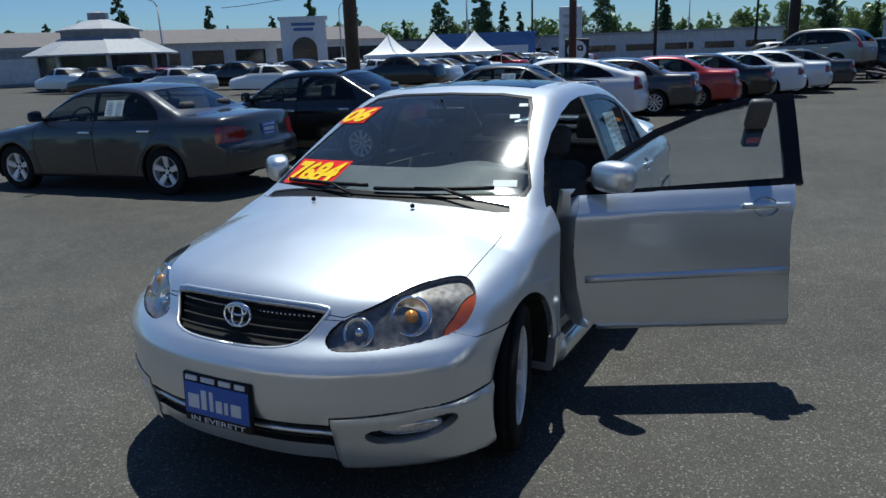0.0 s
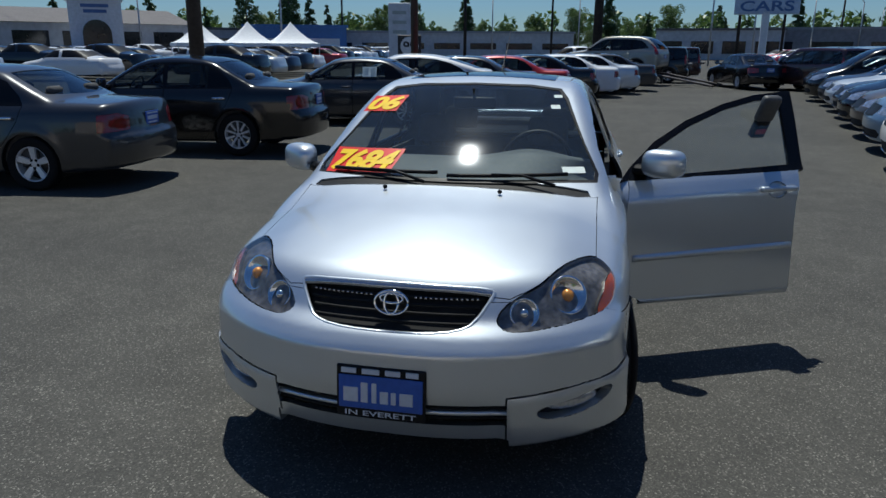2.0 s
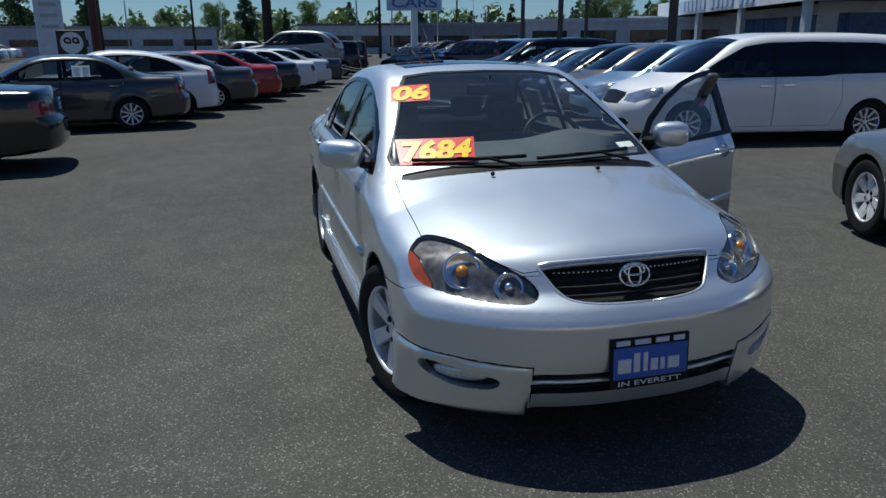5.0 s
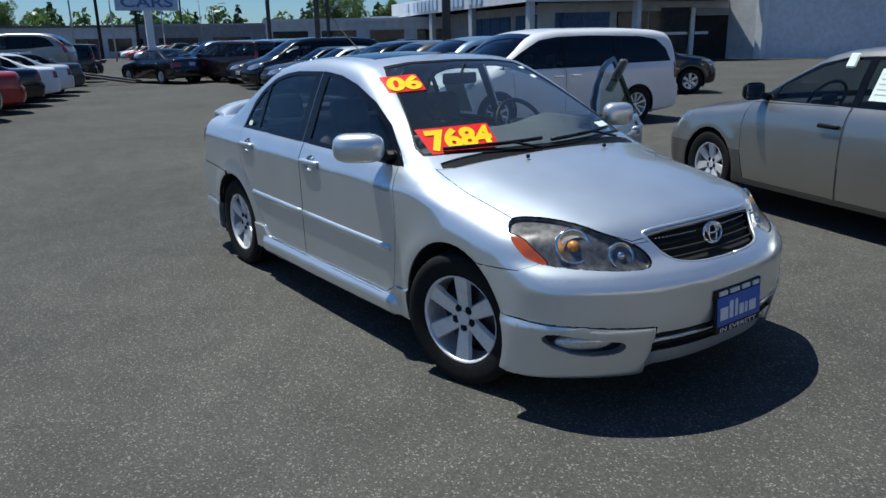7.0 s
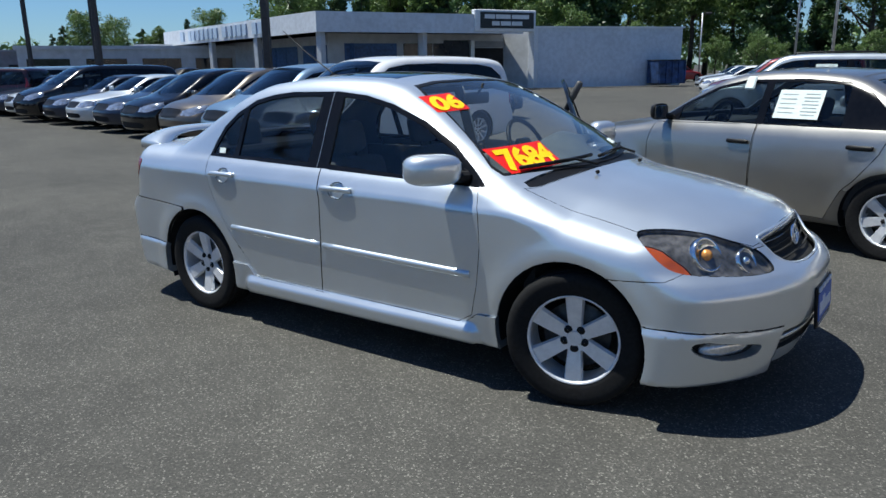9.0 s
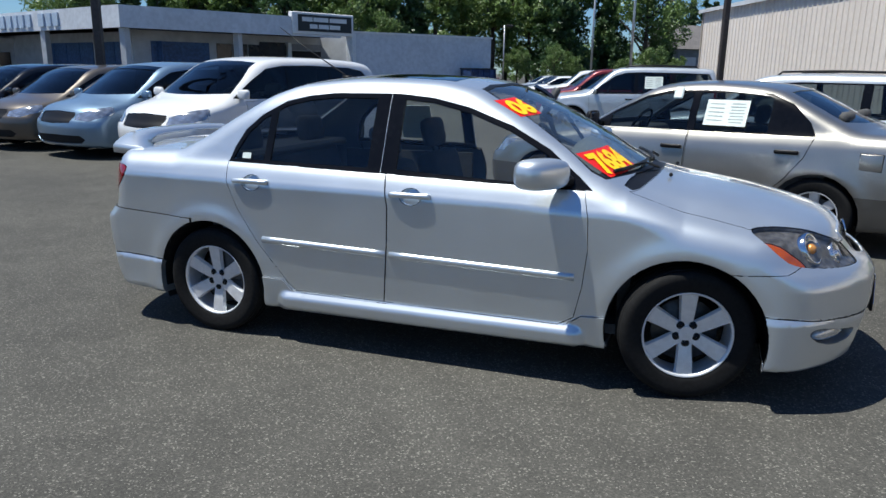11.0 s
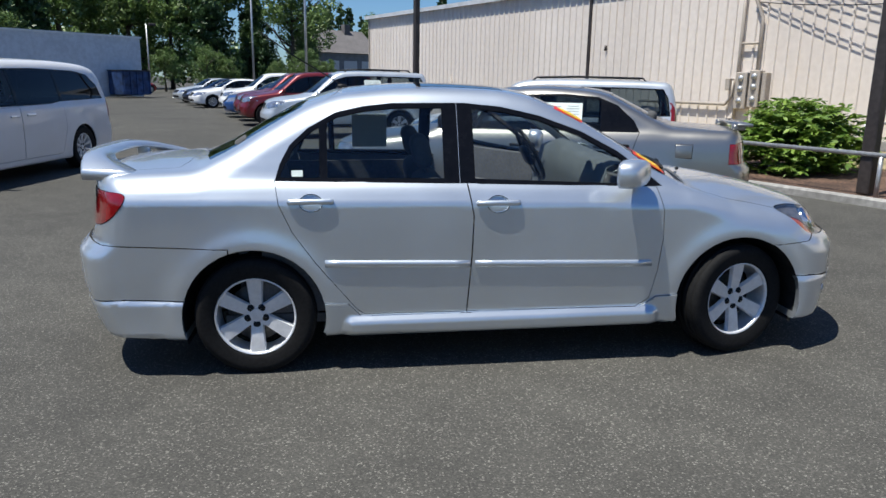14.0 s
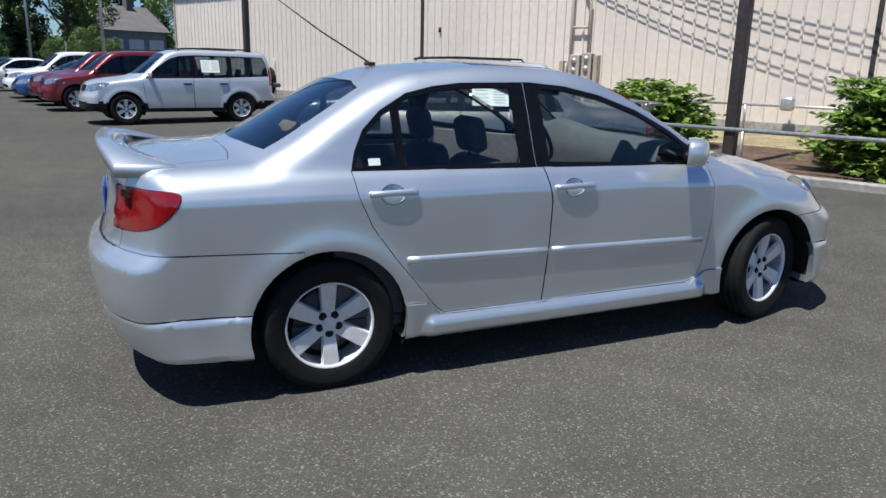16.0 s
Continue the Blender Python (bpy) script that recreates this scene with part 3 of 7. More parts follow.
SUV = dict(
    half=0.90, axles=(1.31, -1.31), hub=0.345, arch=0.40, flare=0.018, tyre=0.35, rim=0.215, track=0.775, width=0.22,
    top=[(-2.3, 1.2), (-2.2, 1.4), (-2.1, 1.6), (-1.95, 1.665), (-1.4, 1.69), (-0.4, 1.70), (0.1, 1.68), (0.32, 1.63), (0.6, 1.45), (0.98, 1.17), (1.1, 1.10),
         (1.3, 1.065), (1.7, 1.01), (1.95, 0.95), (2.1, 0.86), (2.2, 0.74)],
    nose=[(0.1, 2.0), (0.25, 2.12), (0.45, 2.18), (0.6, 2.17), (0.7, 2.12), (0.85, 2.08), (0.95, 2.02), (1.1, 1.7), (1.7, 1.2)],
    tail=[(0.1, -2.1), (0.25, -2.2), (0.45, -2.24), (0.62, -2.24), (0.7, -2.19), (1.1, -2.17), (1.4, -2.12), (1.7, -2.02)],
    side=[(0.0, 0.93), (0.25, 0.965), (0.5, 0.985), (0.75, 0.985), (0.95, 0.97), (1.02, 0.945), (1.08, 0.92), (1.3, 0.86), (1.55, 0.78), (1.8, 0.70)],
    plan=[(-2.2, 0.95), (-1.8, 0.98), (0.0, 1.0), (1.4, 0.985), (2.2, 0.94)],
    bend=[(-2.2, -0.05), (0.2, 0.06), (0.9, 0.2), (1.2, 0.16), (2.2, 0.1)],
    crown=[(-2.2, 0.05), (0.2, 0.07), (1.0, 0.08), (2.2, 0.12)],
    belt=[(-2.2, 1.02), (0.0, 1.0), (0.9, 0.99), (2.2, 0.95)],
    floor=[(-2.2, 0.36), (-1.7, 0.3), (1.7, 0.28), (2.2, 0.33)],
    nose_round=0.26, nose_pow=3.0, tail_round=0.12, tail_pow=3.6, edge=0.08,
    dlo=[(-2.02, 1.10), (-1.98, 1.4), (-1.9, 1.545), (-1.3, 1.56), (-0.3, 1.565), (0.05, 1.545), (0.3, 1.47), (0.6, 1.26), (0.88, 1.03), (0.0, 1.045), (-1.0, 1.06)],
    panes=[(-2.0, 1.0, -1.13), (-1.02, 1.0, -0.25), (-0.16, 1.0, 0.68)], posts=None, quarter=None,
    doors=[[(-1.05, 1.06), (-1.02, 0.8), (-0.86, 0.5), (-0.86, 0.36), (-0.2, 0.36), (-0.2, 1.05)], [(-0.195, 1.05), (-0.195, 0.36), (0.84, 0.36), (0.9, 0.6), (0.92, 1.02)]],
    handles=[(-0.9, 0.92), (-0.06, 0.91)],
    front_glass=[(0, 1.12), (0.35, 1.125), (0.70, 1.14), (0.66, 1.3), (0.58, 1.57), (0.3, 1.60), (0, 1.605)],
    rear_glass=[(0, 1.12), (0.4, 1.12), (0.7, 1.14), (0.66, 1.4), (0.6, 1.56), (0.3, 1.58), (0, 1.58)],
    head=[(0.5, 0.74), (0.72, 0.73), (0.9, 0.78), (0.9, 0.93), (0.7, 0.92), (0.5, 0.86)],
    rear_lamp=[(0.7, 0.9), (0.9, 0.88), (0.9, 1.35), (0.76, 1.4), (0.72, 1.1)], grille=[(0.0, 0.72), (0.42, 0.73), (0.46, 0.86), (0.0, 0.88)],
    bumper=[(0.0, 0.36), (0.55, 0.37), (0.6, 0.44), (0.5, 0.50), (0.0, 0.51)])

HATCH = dict(SEDAN,
    half=0.865, axles=(1.35, -1.35),
    top=[(-2.3, 0.95), (-2.18, 1.10), (-2.0, 1.14), (-1.5, 1.29), (-1.0, 1.42), (-0.6, 1.475), (-0.1, 1.49), (0.2, 1.46), (0.5, 1.36), (0.9, 1.14),
         (1.2, 0.99), (1.4, 0.95), (1.8, 0.87), (2.05, 0.76), (2.2, 0.65)],
    nose=[(0.1, 1.95), (0.2, 2.05), (0.35, 2.12), (0.5, 2.13), (0.6, 2.09), (0.7, 2.03), (0.8, 1.95), (1.0, 1.6), (1.5, 1.2)],
    tail=[(0.1, -2.1), (0.2, -2.2), (0.35, -2.27), (0.55, -2.28), (0.65, -2.25), (0.9, -2.22), (1.1, -2.16), (1.5, -2.0)],
    dlo=[(-1.55, 1.04), (-1.4, 1.16), (-1.15, 1.28), (-0.8, 1.36), (-0.4, 1.39), (0.1, 1.375), (0.35, 1.30), (0.7, 1.13), (0.98, 0.97)],
    rear_glass=[(0, 1.15), (0.35, 1.15), (0.60, 1.16), (0.56, 1.27), (0.51, 1.37), (0.3, 1.385), (0, 1.39)],
    rear_lamp=[(0.56, 0.76), (0.9, 0.74), (0.9, 1.02), (0.72, 1.06), (0.6, 0.98)])


def wheel(parent, x, y, s, r, rim, width, spokes=6, turn=0.0, rim_mat=None, lugs=5, seg=40):
    """A wheel whose face looks to the side s (-1 right, +1 left). Returns the tyre, which carries the rim."""
    w = new("wheel")
    w.parent = parent
    w.matrix_basis = pose(x, y, r, 0, 0, turn) @ (Matrix.Identity(4) if s < 0 else pose(0, 0, 0, 0, 0, 180))
    h = width / 2
    bm = bmesh.new()
    prof = [(rim - 0.012, h * 0.72), (rim + 0.004, h * 0.86), (rim + 0.018, h * 0.90), (r * 0.86, h * 0.98), (r * 0.935, h * 0.96), (r * 0.978, h * 0.82), (r * 0.99, h * 0.7),
            (r * 0.972, h * 0.68), (r * 0.972, h * 0.62), (r, h * 0.6), (r, h * 0.26), (r * 0.975, h * 0.24), (r * 0.975, h * 0.18), (r, h * 0.16)]
    full = [(a, -b) for a, b in prof] + [(a, b) for a, b in prof[::-1]]
    lathe(bm, full, seg, "y")
    part("tyre", bm, M["tyre"], w, "", True)
    bm = bmesh.new()
    k = rim / 0.2
    # barrel and lip
    lathe(bm, [(rim * 0.93, h * 0.5), (rim * 0.955, -h * 0.55), (rim * 0.94, -h * 0.74), (rim * 0.985, -h * 0.86), (rim, -h * 0.84), (rim - 0.004, -h * 0.7)], seg, "y")
    rm = part("rim", bm, rim_mat or M["alloy"], w, "", True)
    bm = bmesh.new()
    hub = 0.062 * k
    lathe(bm, [(0.001, -h * 0.56), (hub * 0.52, -h * 0.56), (hub * 0.56, -h * 0.5), (hub * 0.95, -h * 0.5), (hub * 1.05, -h * 0.42), (hub, -h * 0.2)], 24, "y")
    for i in range(spokes):
        a = math.pi / 2 + 2 * math.pi * i / spokes
        ca, sa = math.cos(a), math.sin(a)
        wi, wo = (0.032 * k, 0.043 * k) if spokes <= 7 else (0.014 * k, 0.018 * k)
        sec = []
        for rr, ww, yy in ((hub * 0.8, wi, -h * 0.5), (rim * 0.6, (wi + wo) / 2, -h * 0.62), (rim * 0.95, wo, -h * 0.70)):
            ring = []
            for t, dy in ((-1, 0.02), (-0.82, 0.0), (0.82, 0.0), (1, 0.02)):
                ring.append(bm.verts.new((rr * ca - t * ww * sa, yy + dy, rr * sa + t * ww * ca)))
            sec.append(ring)
        for p, q in zip(sec, sec[1:]):
            for j in range(3):
                bm.faces.new((p[j], p[j + 1], q[j + 1], q[j]))
    sp = part("spoke_star", bm, rim_mat or M["alloy"], rm, "", False)
    for i in range(lugs):
        a = math.pi / 2 + 2 * math.pi * (i + 0.5) / lugs
        bm = bmesh.new()
        lathe(bm, [(0.001, -h * 0.60), (0.011 * k, -h * 0.60), (0.014 * k, -h * 0.53), (0.0195 * k, -h * 0.51)], 8, "y", (hub * 0.76 * math.cos(a), 0, hub * 0.76 * math.sin(a)))
        part("lug_nut", bm, M["black_trim"], rm, "", True)
    bm = bmesh.new()
    lathe(bm, [(0.001, h * 0.05), (rim * 0.72, h * 0.05), (rim * 0.74, h * 0.1)], 24, "y")
    part("brake_disc", bm, M["brake"], w, "", True)
    return w


M["brake"] = plain("brake_disc", (0.10, 0.095, 0.09), 0.45, 0.8, 0.2, 40)


def body_box(s):
    return (-2.9, -s["half"] - 0.12, 0.05), (2.8, s["half"] + 0.12, max(z for _, z in s["top"]) + 0.08)


def both(poly):
    """An outline for both sides from its half at y > 0, bottom centre to top centre."""
    return poly + [(-a, b) for a, b in poly[::-1] if a > 0]


def arch_liner(parent, x, s, sp, mat):
    bm = bmesh.new()
    r = sp["arch"] + 0.012
    y1, y0 = sp["half"] * 0.955, sp["half"] * 0.5
    n = 18
    ring = []
    for k in range(n + 1):
        a = math.pi * (-0.12 + 1.24 * k / n)
        ring.append([bm.verts.new((x + r * math.cos(a), s * y, sp["hub"] + r * math.sin(a))) for y in (y1, y0)])
    for a, b in zip(ring, ring[1:]):
        bm.faces.new((a[0], a[1], b[1], b[0]))
    c = bm.verts.new((x, s * y0, sp["hub"]))
    for a, b in zip(ring, ring[1:]):
        bm.faces.new((a[1], c, b[1]))
    part("arch_liner", bm, mat, parent)


def pane_outline(dlo, x0, x1, inset):
    """The piece of a window line between two posts, drawn in a little."""
    out = []
    n = len(dlo)
    cx = sum(p[0] for p in dlo) / n
    cz = sum(p[1] for p in dlo) / n
    shrunk = []
    for i in range(n):
        a, b, c = (Vector(dlo[(i + k) % n]) for k in (-1, 0, 1))
        t = ((b - a).normalized() + (c - b).normalized())
        if t.length < 1e-6:
            t = c - b
        t.normalize()
        no = Vector((t.y, -t.x))
        if no.dot(Vector((cx, cz)) - b) < 0:
            no = -no
        shrunk.append(b + no * inset)
    # clip to x0..x1
    def clip(poly, keep, at):
        res = []
        for p, q in zip(poly, poly[1:] + poly[:1]):
            if keep(p):
                res.append(p)
            if keep(p) != keep(q):
                t = (at - p.x) / (q.x - p.x)
                res.append(p + (q - p) * t)
        return res
    poly = clip(shrunk, lambda p: p.x >= x0, x0)
    poly = clip(poly, lambda p: p.x <= x1, x1)
    return [(p.x, p.y) for p in poly]


def seat(parent, x, y, mat, bench=0.0):
    """A car seat with cushion, back and headrest as one upholstered part."""
    bm = bmesh.new()
    w = bench or 0.50
    box(bm, (0, 0, 0.42), (0.52, w, 0.18), 0.05, None, 2)
    box(bm, (0, 0, 0.30), (0.16, w * 0.94, 0.62), 0.06, pose(-0.25, 0, 0.45, 0, -14, 0), 2)
    for yy in ((-0.38, 0.38) if bench else (0.0,)):
        box(bm, (0, 0, 0), (0.10, 0.26, 0.19), 0.045, pose(-0.42, yy, 1.16, 0, -12, 0), 2)
        tube(bm, [(-0.38, yy - 0.05, 0.98), (-0.41, yy - 0.05, 1.1)], 0.008, 6)
        tube(bm, [(-0.38, yy + 0.05, 0.98), (-0.41, yy + 0.05, 1.1)], 0.008, 6)
    bmesh.ops.translate(bm, vec=(x, y, -0.06), verts=bm.verts)
    return part("seat", bm, mat, parent, "", True)


def steering_wheel(parent, x, y, z):
    bm = bmesh.new()
    m = pose(x, y, z, 0, 62, 0)
    pts = []
    ring = []
    for k in range(28):
        a = 2 * math.pi * k / 28
        ring.append([bm.verts.new(((0.185 + 0.014 * math.cos(b)) * math.cos(a), (0.185 + 0.014 * math.cos(b)) * math.sin(a), 0.014 * math.sin(b))) for b in [2 * math.pi * j / 8 for j in range(8)]])
    for k in range(28):
        p, q = ring[k], ring[(k + 1) % 28]
        for j in range(8):
            bm.faces.new((p[j], p[(j + 1) % 8], q[(j + 1) % 8], q[j]))
    box(bm, (0, 0, -0.02), (0.14, 0.15, 0.05), 0.02)
    box(bm, (0, 0.11, -0.01), (0.03, 0.10, 0.015), 0.004)
    box(bm, (0, -0.11, -0.01), (0.03, 0.10, 0.015), 0.004)
    box(bm, (0.10, 0, -0.01), (0.12, 0.03, 0.015), 0.004)
    bmesh.ops.transform(bm, matrix=m, verts=bm.verts)
    return part("steering_wheel", bm, M["black_trim"], parent, "", True)


def mirror(parent, s, x, y, z, mat, size=(0.12, 0.22, 0.15), sweep=0.0):
    """A door mirror: rounded housing, reflecting face, foot."""
    bm = bmesh.new()
    r = bmesh.ops.create_uvsphere(bm, u_segments=20, v_segments=12, radius=0.5)
    for v in bm.verts:
        c = v.co
        for i in range(3):
            c[i] = math.copysign(abs(2 * c[i]) ** 0.62, c[i]) / 2
        if c.x < -0.12:
            c.x = -0.12
        c.y += 0.15 * (c.x - 0.1) * -s
    bmesh.ops.scale(bm, vec=size, verts=bm.verts)
    hs = part("mirror_housing", bm, mat, parent, "", True)
    hs.matrix_basis = pose(x, y + s * size[1] * 0.5, z, 0, 0, s * sweep)
    bm = bmesh.new()
    box(bm, (0, 0, 0), (0.004, size[1] * 0.8, size[2] * 0.74), 0.0015)
    part("mirror_glass", bm, M["chrome"], hs).matrix_basis = pose(-size[0] * 0.125, 0, 0)
    bm = bmesh.new()
    box(bm, (0, 0, 0), (0.07, 0.09, 0.05), 0.015)
    part("mirror_foot", bm, M["black_trim"], hs).matrix_basis = pose(-0.005, -s * size[1] * 0.55, -size[2] * 0.28)
    return hs


def plate_bars(parent, m, w=0.31, h=0.155):
    """A dealer plate whose lettering is left as bars. Its face looks along +x of m."""
    bm = bmesh.new()
    box(bm, (0, 0, 0), (0.008, w, h), 0.003)
    pl = part("plate", bm, M["plate_blue"], parent, "blue dealer plate with white bars")
    pl.matrix_basis = m
    for dz, hh, ww in ((0.055, 0.018, 0.26), (-0.055, 0.018, 0.22), (0.0, 0.045, 0.24)):
        bm = bmesh.new()
        box(bm, (0.005, 0, dz * h / 0.155), (0.003, ww * w / 0.31, hh * h / 0.155))
        part("bar", bm, M["plate_white"], pl)
    return pl


def vehicle(name, spec, mat, label, category, h=0.055, spokes=10, glass_side=None, doors=True, cabin=True, plate=True, rim_mat=None, trim=None, roof_rack=False, lower=None, spare=False, mirror_mat=None):
    """A parked car with its parts. Returns its root at the ground under its middle."""
    root = tagged(new(name), label, category)
    f = solid(spec)
    sh = Shell(f, *body_box(spec), h)
    lo_side = spec["half"] * 0.4
    xn, xt = max(p[1] for p in spec["nose"]), min(p[1] for p in spec["tail"])
    gs = glass_side or M["glass"]
    for s in (-1, 1):
        for ax in spec["axles"]:
            sh.drop(sh.cut(circle(ax, spec["hub"], spec["arch"], 22), -90, lambda c, n: c.y * s > lo_side and c.z < 0.95))
            arch_liner(root, ax, s, spec, M["black_matt"])
    # glass
    for nm, key, tst in (("windscreen", "front_glass", lambda c, n: n.x > 0.2 and c.x > 0), ("rear_window", "rear_glass", lambda c, n: n.x < -0.2 and c.x < 0)):
        sh.take(sh.cut(both(spec[key]), 0, tst), nm, gs if key == "rear_glass" else M["glass"], root, 0.004, 0.0, -0.006)
    zb = min(z for _, z in spec["dlo"])
    for s in (-1, 1):
        t = lambda c, n: c.y * s > lo_side and abs(n.y) > 0.3 and c.z > zb - 0.08
        for x0, _, x1 in spec["panes"]:
            sh.take(sh.cut(pane_outline(spec["dlo"], x0, x1, 0.022), -90, t), "side_window", gs if x1 < 0.5 else M["glass"], root, 0.0, 0.0, -0.006)
        sh.take(sh.cut(spec["dlo"], -90, t), "window_trim", M["pillar_black"], root, 0.0, 0.008, -0.002)
        # lamps
        mir = (lambda p: p) if s > 0 else (lambda p: [(-a, b) for a, b in p])
        sh.take(sh.cut(mir(spec["head"]), 0, lambda c, n: c.x > xn - 0.62 and c.y * s > 0.2 and n.x > 0.1), "headlight", M["headlamp"], root, 0.003, 0.02, 0.0)
        sh.take(sh.cut(mir(spec["rear_lamp"]), 0, lambda c, n: c.x < xt + 0.42 and c.y * s > 0.2 and n.x < -0.12), "tail_light", M["red_lens"], root, 0.003, 0.02, 0.002)
        if doors:
            for d, hd in zip(spec["doors"], spec["handles"]):
                dr = sh.take(sh.cut(d, -90, lambda c, n: c.y * s > lo_side and n.y * s > 0.3), "door", mat, root, 0.006, 0.02, gap_shade=M["black_matt"])
                if dr:
                    bm = bmesh.new()
                    box(bm, (hd[0], s * (spec["half"] * 0.975 + 0.012), hd[1]), (0.2, 0.035, 0.035), 0.012, None, 2)
                    part("door_handle", bm, mat if trim is None else trim, dr, "", True)
        for ax in spec["axles"]:
            wheel(root, ax, s * spec["track"], s, spec["tyre"], spec["rim"], spec["width"], spokes, 0, rim_mat, 5, 28)
        mx = max(p[0] for p in spec["dlo"]) - 0.12
        mirror(root, s, mx, s * spec["half"] * 0.90, zb + 0.08, mirror_mat or mat)
    sh.take(sh.cut(both(spec["grille"]), 0, lambda c, n: c.x > 1.2), "grille", M["black_trim"], root, 0.004, 0.03, -0.012)
    sh.take(sh.cut(both(spec["bumper"]), 0, lambda c, n: c.x > 1.2), "air_intake", M["black_matt"], root, 0.003, 0.03, -0.02)
    if lower:
        sh.take([fc for fc in sh.bm.faces if fc.calc_center_median().z < lower[0]], "lower_body", lower[1], root, 0.0, 0.006, 0.002)
    sh.take(list(sh.bm.faces), "body", mat, root, 0.0, 0.012)
    if plate:
        tl = solid_tail(spec, 0.78)
        plate_bars(root, pose(tl - 0.004, 0, 0.80, 0, 0, 180))
    if cabin:
        bm = bmesh.new()
        zc = zb - 0.1
        x1, x0 = max(p[0] for p in spec["dlo"]) + 0.1, min(p[0] for p in spec["dlo"]) - 0.1
        box(bm, ((x0 + x1) / 2, 0, 0.3), (x1 - x0, spec["half"] * 1.7, 0.06))
        box(bm, (x1 - 0.12, 0, zc - 0.05), (0.5, spec["half"] * 1.66, 0.24), 0.06, None, 2)
        box(bm, (x0 + 0.0, 0, zc - 0.04), (0.5, spec["half"] * 1.6, 0.1), 0.02)
        for s in (-1, 1):
            box(bm, ((x0 + x1) / 2, s * spec["half"] * 0.87, zc - 0.27), (x1 - x0, 0.03, 0.5))
        part("cabin", bm, M["cabin"], root)
        for yy in (-0.38, 0.38):
            seat(root, x1 - 1.05, yy, M["cloth"]).location.z = zb - 0.97
        seat(root, x1 - 1.95, 0, M["cloth"], 1.35).location.z = zb - 0.97
        steering_wheel(root, x1 - 0.48, 0.38, zb + 0.0)
    if roof_rack:
        zt = max(z for _, z in spec["top"])
        for s in (-1, 1):
            bm = bmesh.new()
            tube(bm, [(-1.7, s * 0.56, zt - 0.10), (-1.6, s * 0.56, zt + 0.015), (-0.6, s * 0.57, zt + 0.03), (0.0, s * 0.56, zt + 0.01), (0.1, s * 0.56, zt - 0.08)], 0.016, 8)
            part("roof_rail", bm, M["black_trim"], root, "", True)
    if spare:
        w = wheel(root, solid_tail(spec, 0.95) - 0.1, 0.05, -1, 0.34, 0.2, 0.2, 6, -90, None, 5, 24)
        w.name, w.location.z = "spare_wheel", 0.98
    return root


def solid_tail(spec, z):
    return float(curve(spec["tail"])(np.array(z)))


def lamp_mat():
    m = plain("headlamp_glass", (0.55, 0.57, 0.60), 0.08, 0.75, 0.35, 14, 0, 1.0)
    return m


M["headlamp"] = lamp_mat()

# ---- ground height: the lot tips up gently where the silver sedan stands ----
def gz(x, y):
    return 0.048 * math.tanh(x / 3.0)


# ---- the silver sedan ----
def on_skin(f, y, z, x0, x1, n=60):
    """x at which the body's skin lies at (y, z), going from x0 to x1 (outside to inside)."""
    xs = np.linspace(x0, x1, n * 8)
    v = f(xs, np.full_like(xs, y), np.full_like(xs, z))
    i = max(1, int(np.argmax(v < 0)))
    return float(xs[i - 1] + (xs[i] - xs[i - 1]) * np.clip(v[i - 1] / (v[i - 1] - v[i] + 1e-12), 0, 1))


def text_mesh(body, size=1.0, bold=0.0, shear=0.0):
    """Flat letters in the built-in font as (verts, faces), from 0 to 1 across and up."""
    cu = bpy.data.curves.new("letters", "FONT")
    cu.body, cu.size, cu.offset, cu.shear, cu.resolution_u = body, size, bold, shear, 6
    ob = new("letters", cu)
    me = ob.evaluated_get(bpy.context.evaluated_depsgraph_get()).to_mesh()
    vs = [v.co.copy() for v in me.vertices]
    fs = [tuple(p.vertices) for p in me.polygons]
    bpy.data.objects.remove(ob)
    bpy.data.curves.remove(cu)
    x0, x1 = min(v.x for v in vs), max(v.x for v in vs)
    y0, y1 = min(v.y for v in vs), max(v.y for v in vs)
    return [((v.x - x0) / (x1 - x0), (v.y - y0) / (y1 - y0)) for v in vs], fs


def letters(name, body, m, w, h, mat, parent, bold=0.0, shear=0.0):
    """Flat letters w x h metres on the plane x = 0 of m, reading along +y as seen from +x."""
    for vs, fs in glyphs(*text_mesh(body, 1.0, bold, shear)):
        ob = link_mesh(name, [(0, (a - 0.5) * w, (b - 0.5) * h) for a, b in vs], fs, mat, parent, "", False)
        ob.matrix_basis = m


def glyphs(vs, fs):
    """Letters taken apart: one (verts, faces) for each connected piece."""
    root = list(range(len(vs)))

    def find(i):
        while root[i] != i:
            root[i] = root[root[i]]
            i = root[i]
        return i
    for f in fs:
        for i in f[1:]:
            root[find(i)] = find(f[0])
    out = {}
    for f in fs:
        out.setdefault(find(f[0]), []).append(f)
    res = []
    for g in out.values():
        ids = sorted({i for f in g for i in f})
        at = {i: k for k, i in enumerate(ids)}
        res.append(([vs[i] for i in ids], [tuple(at[i] for i in f) for f in g]))
    return res


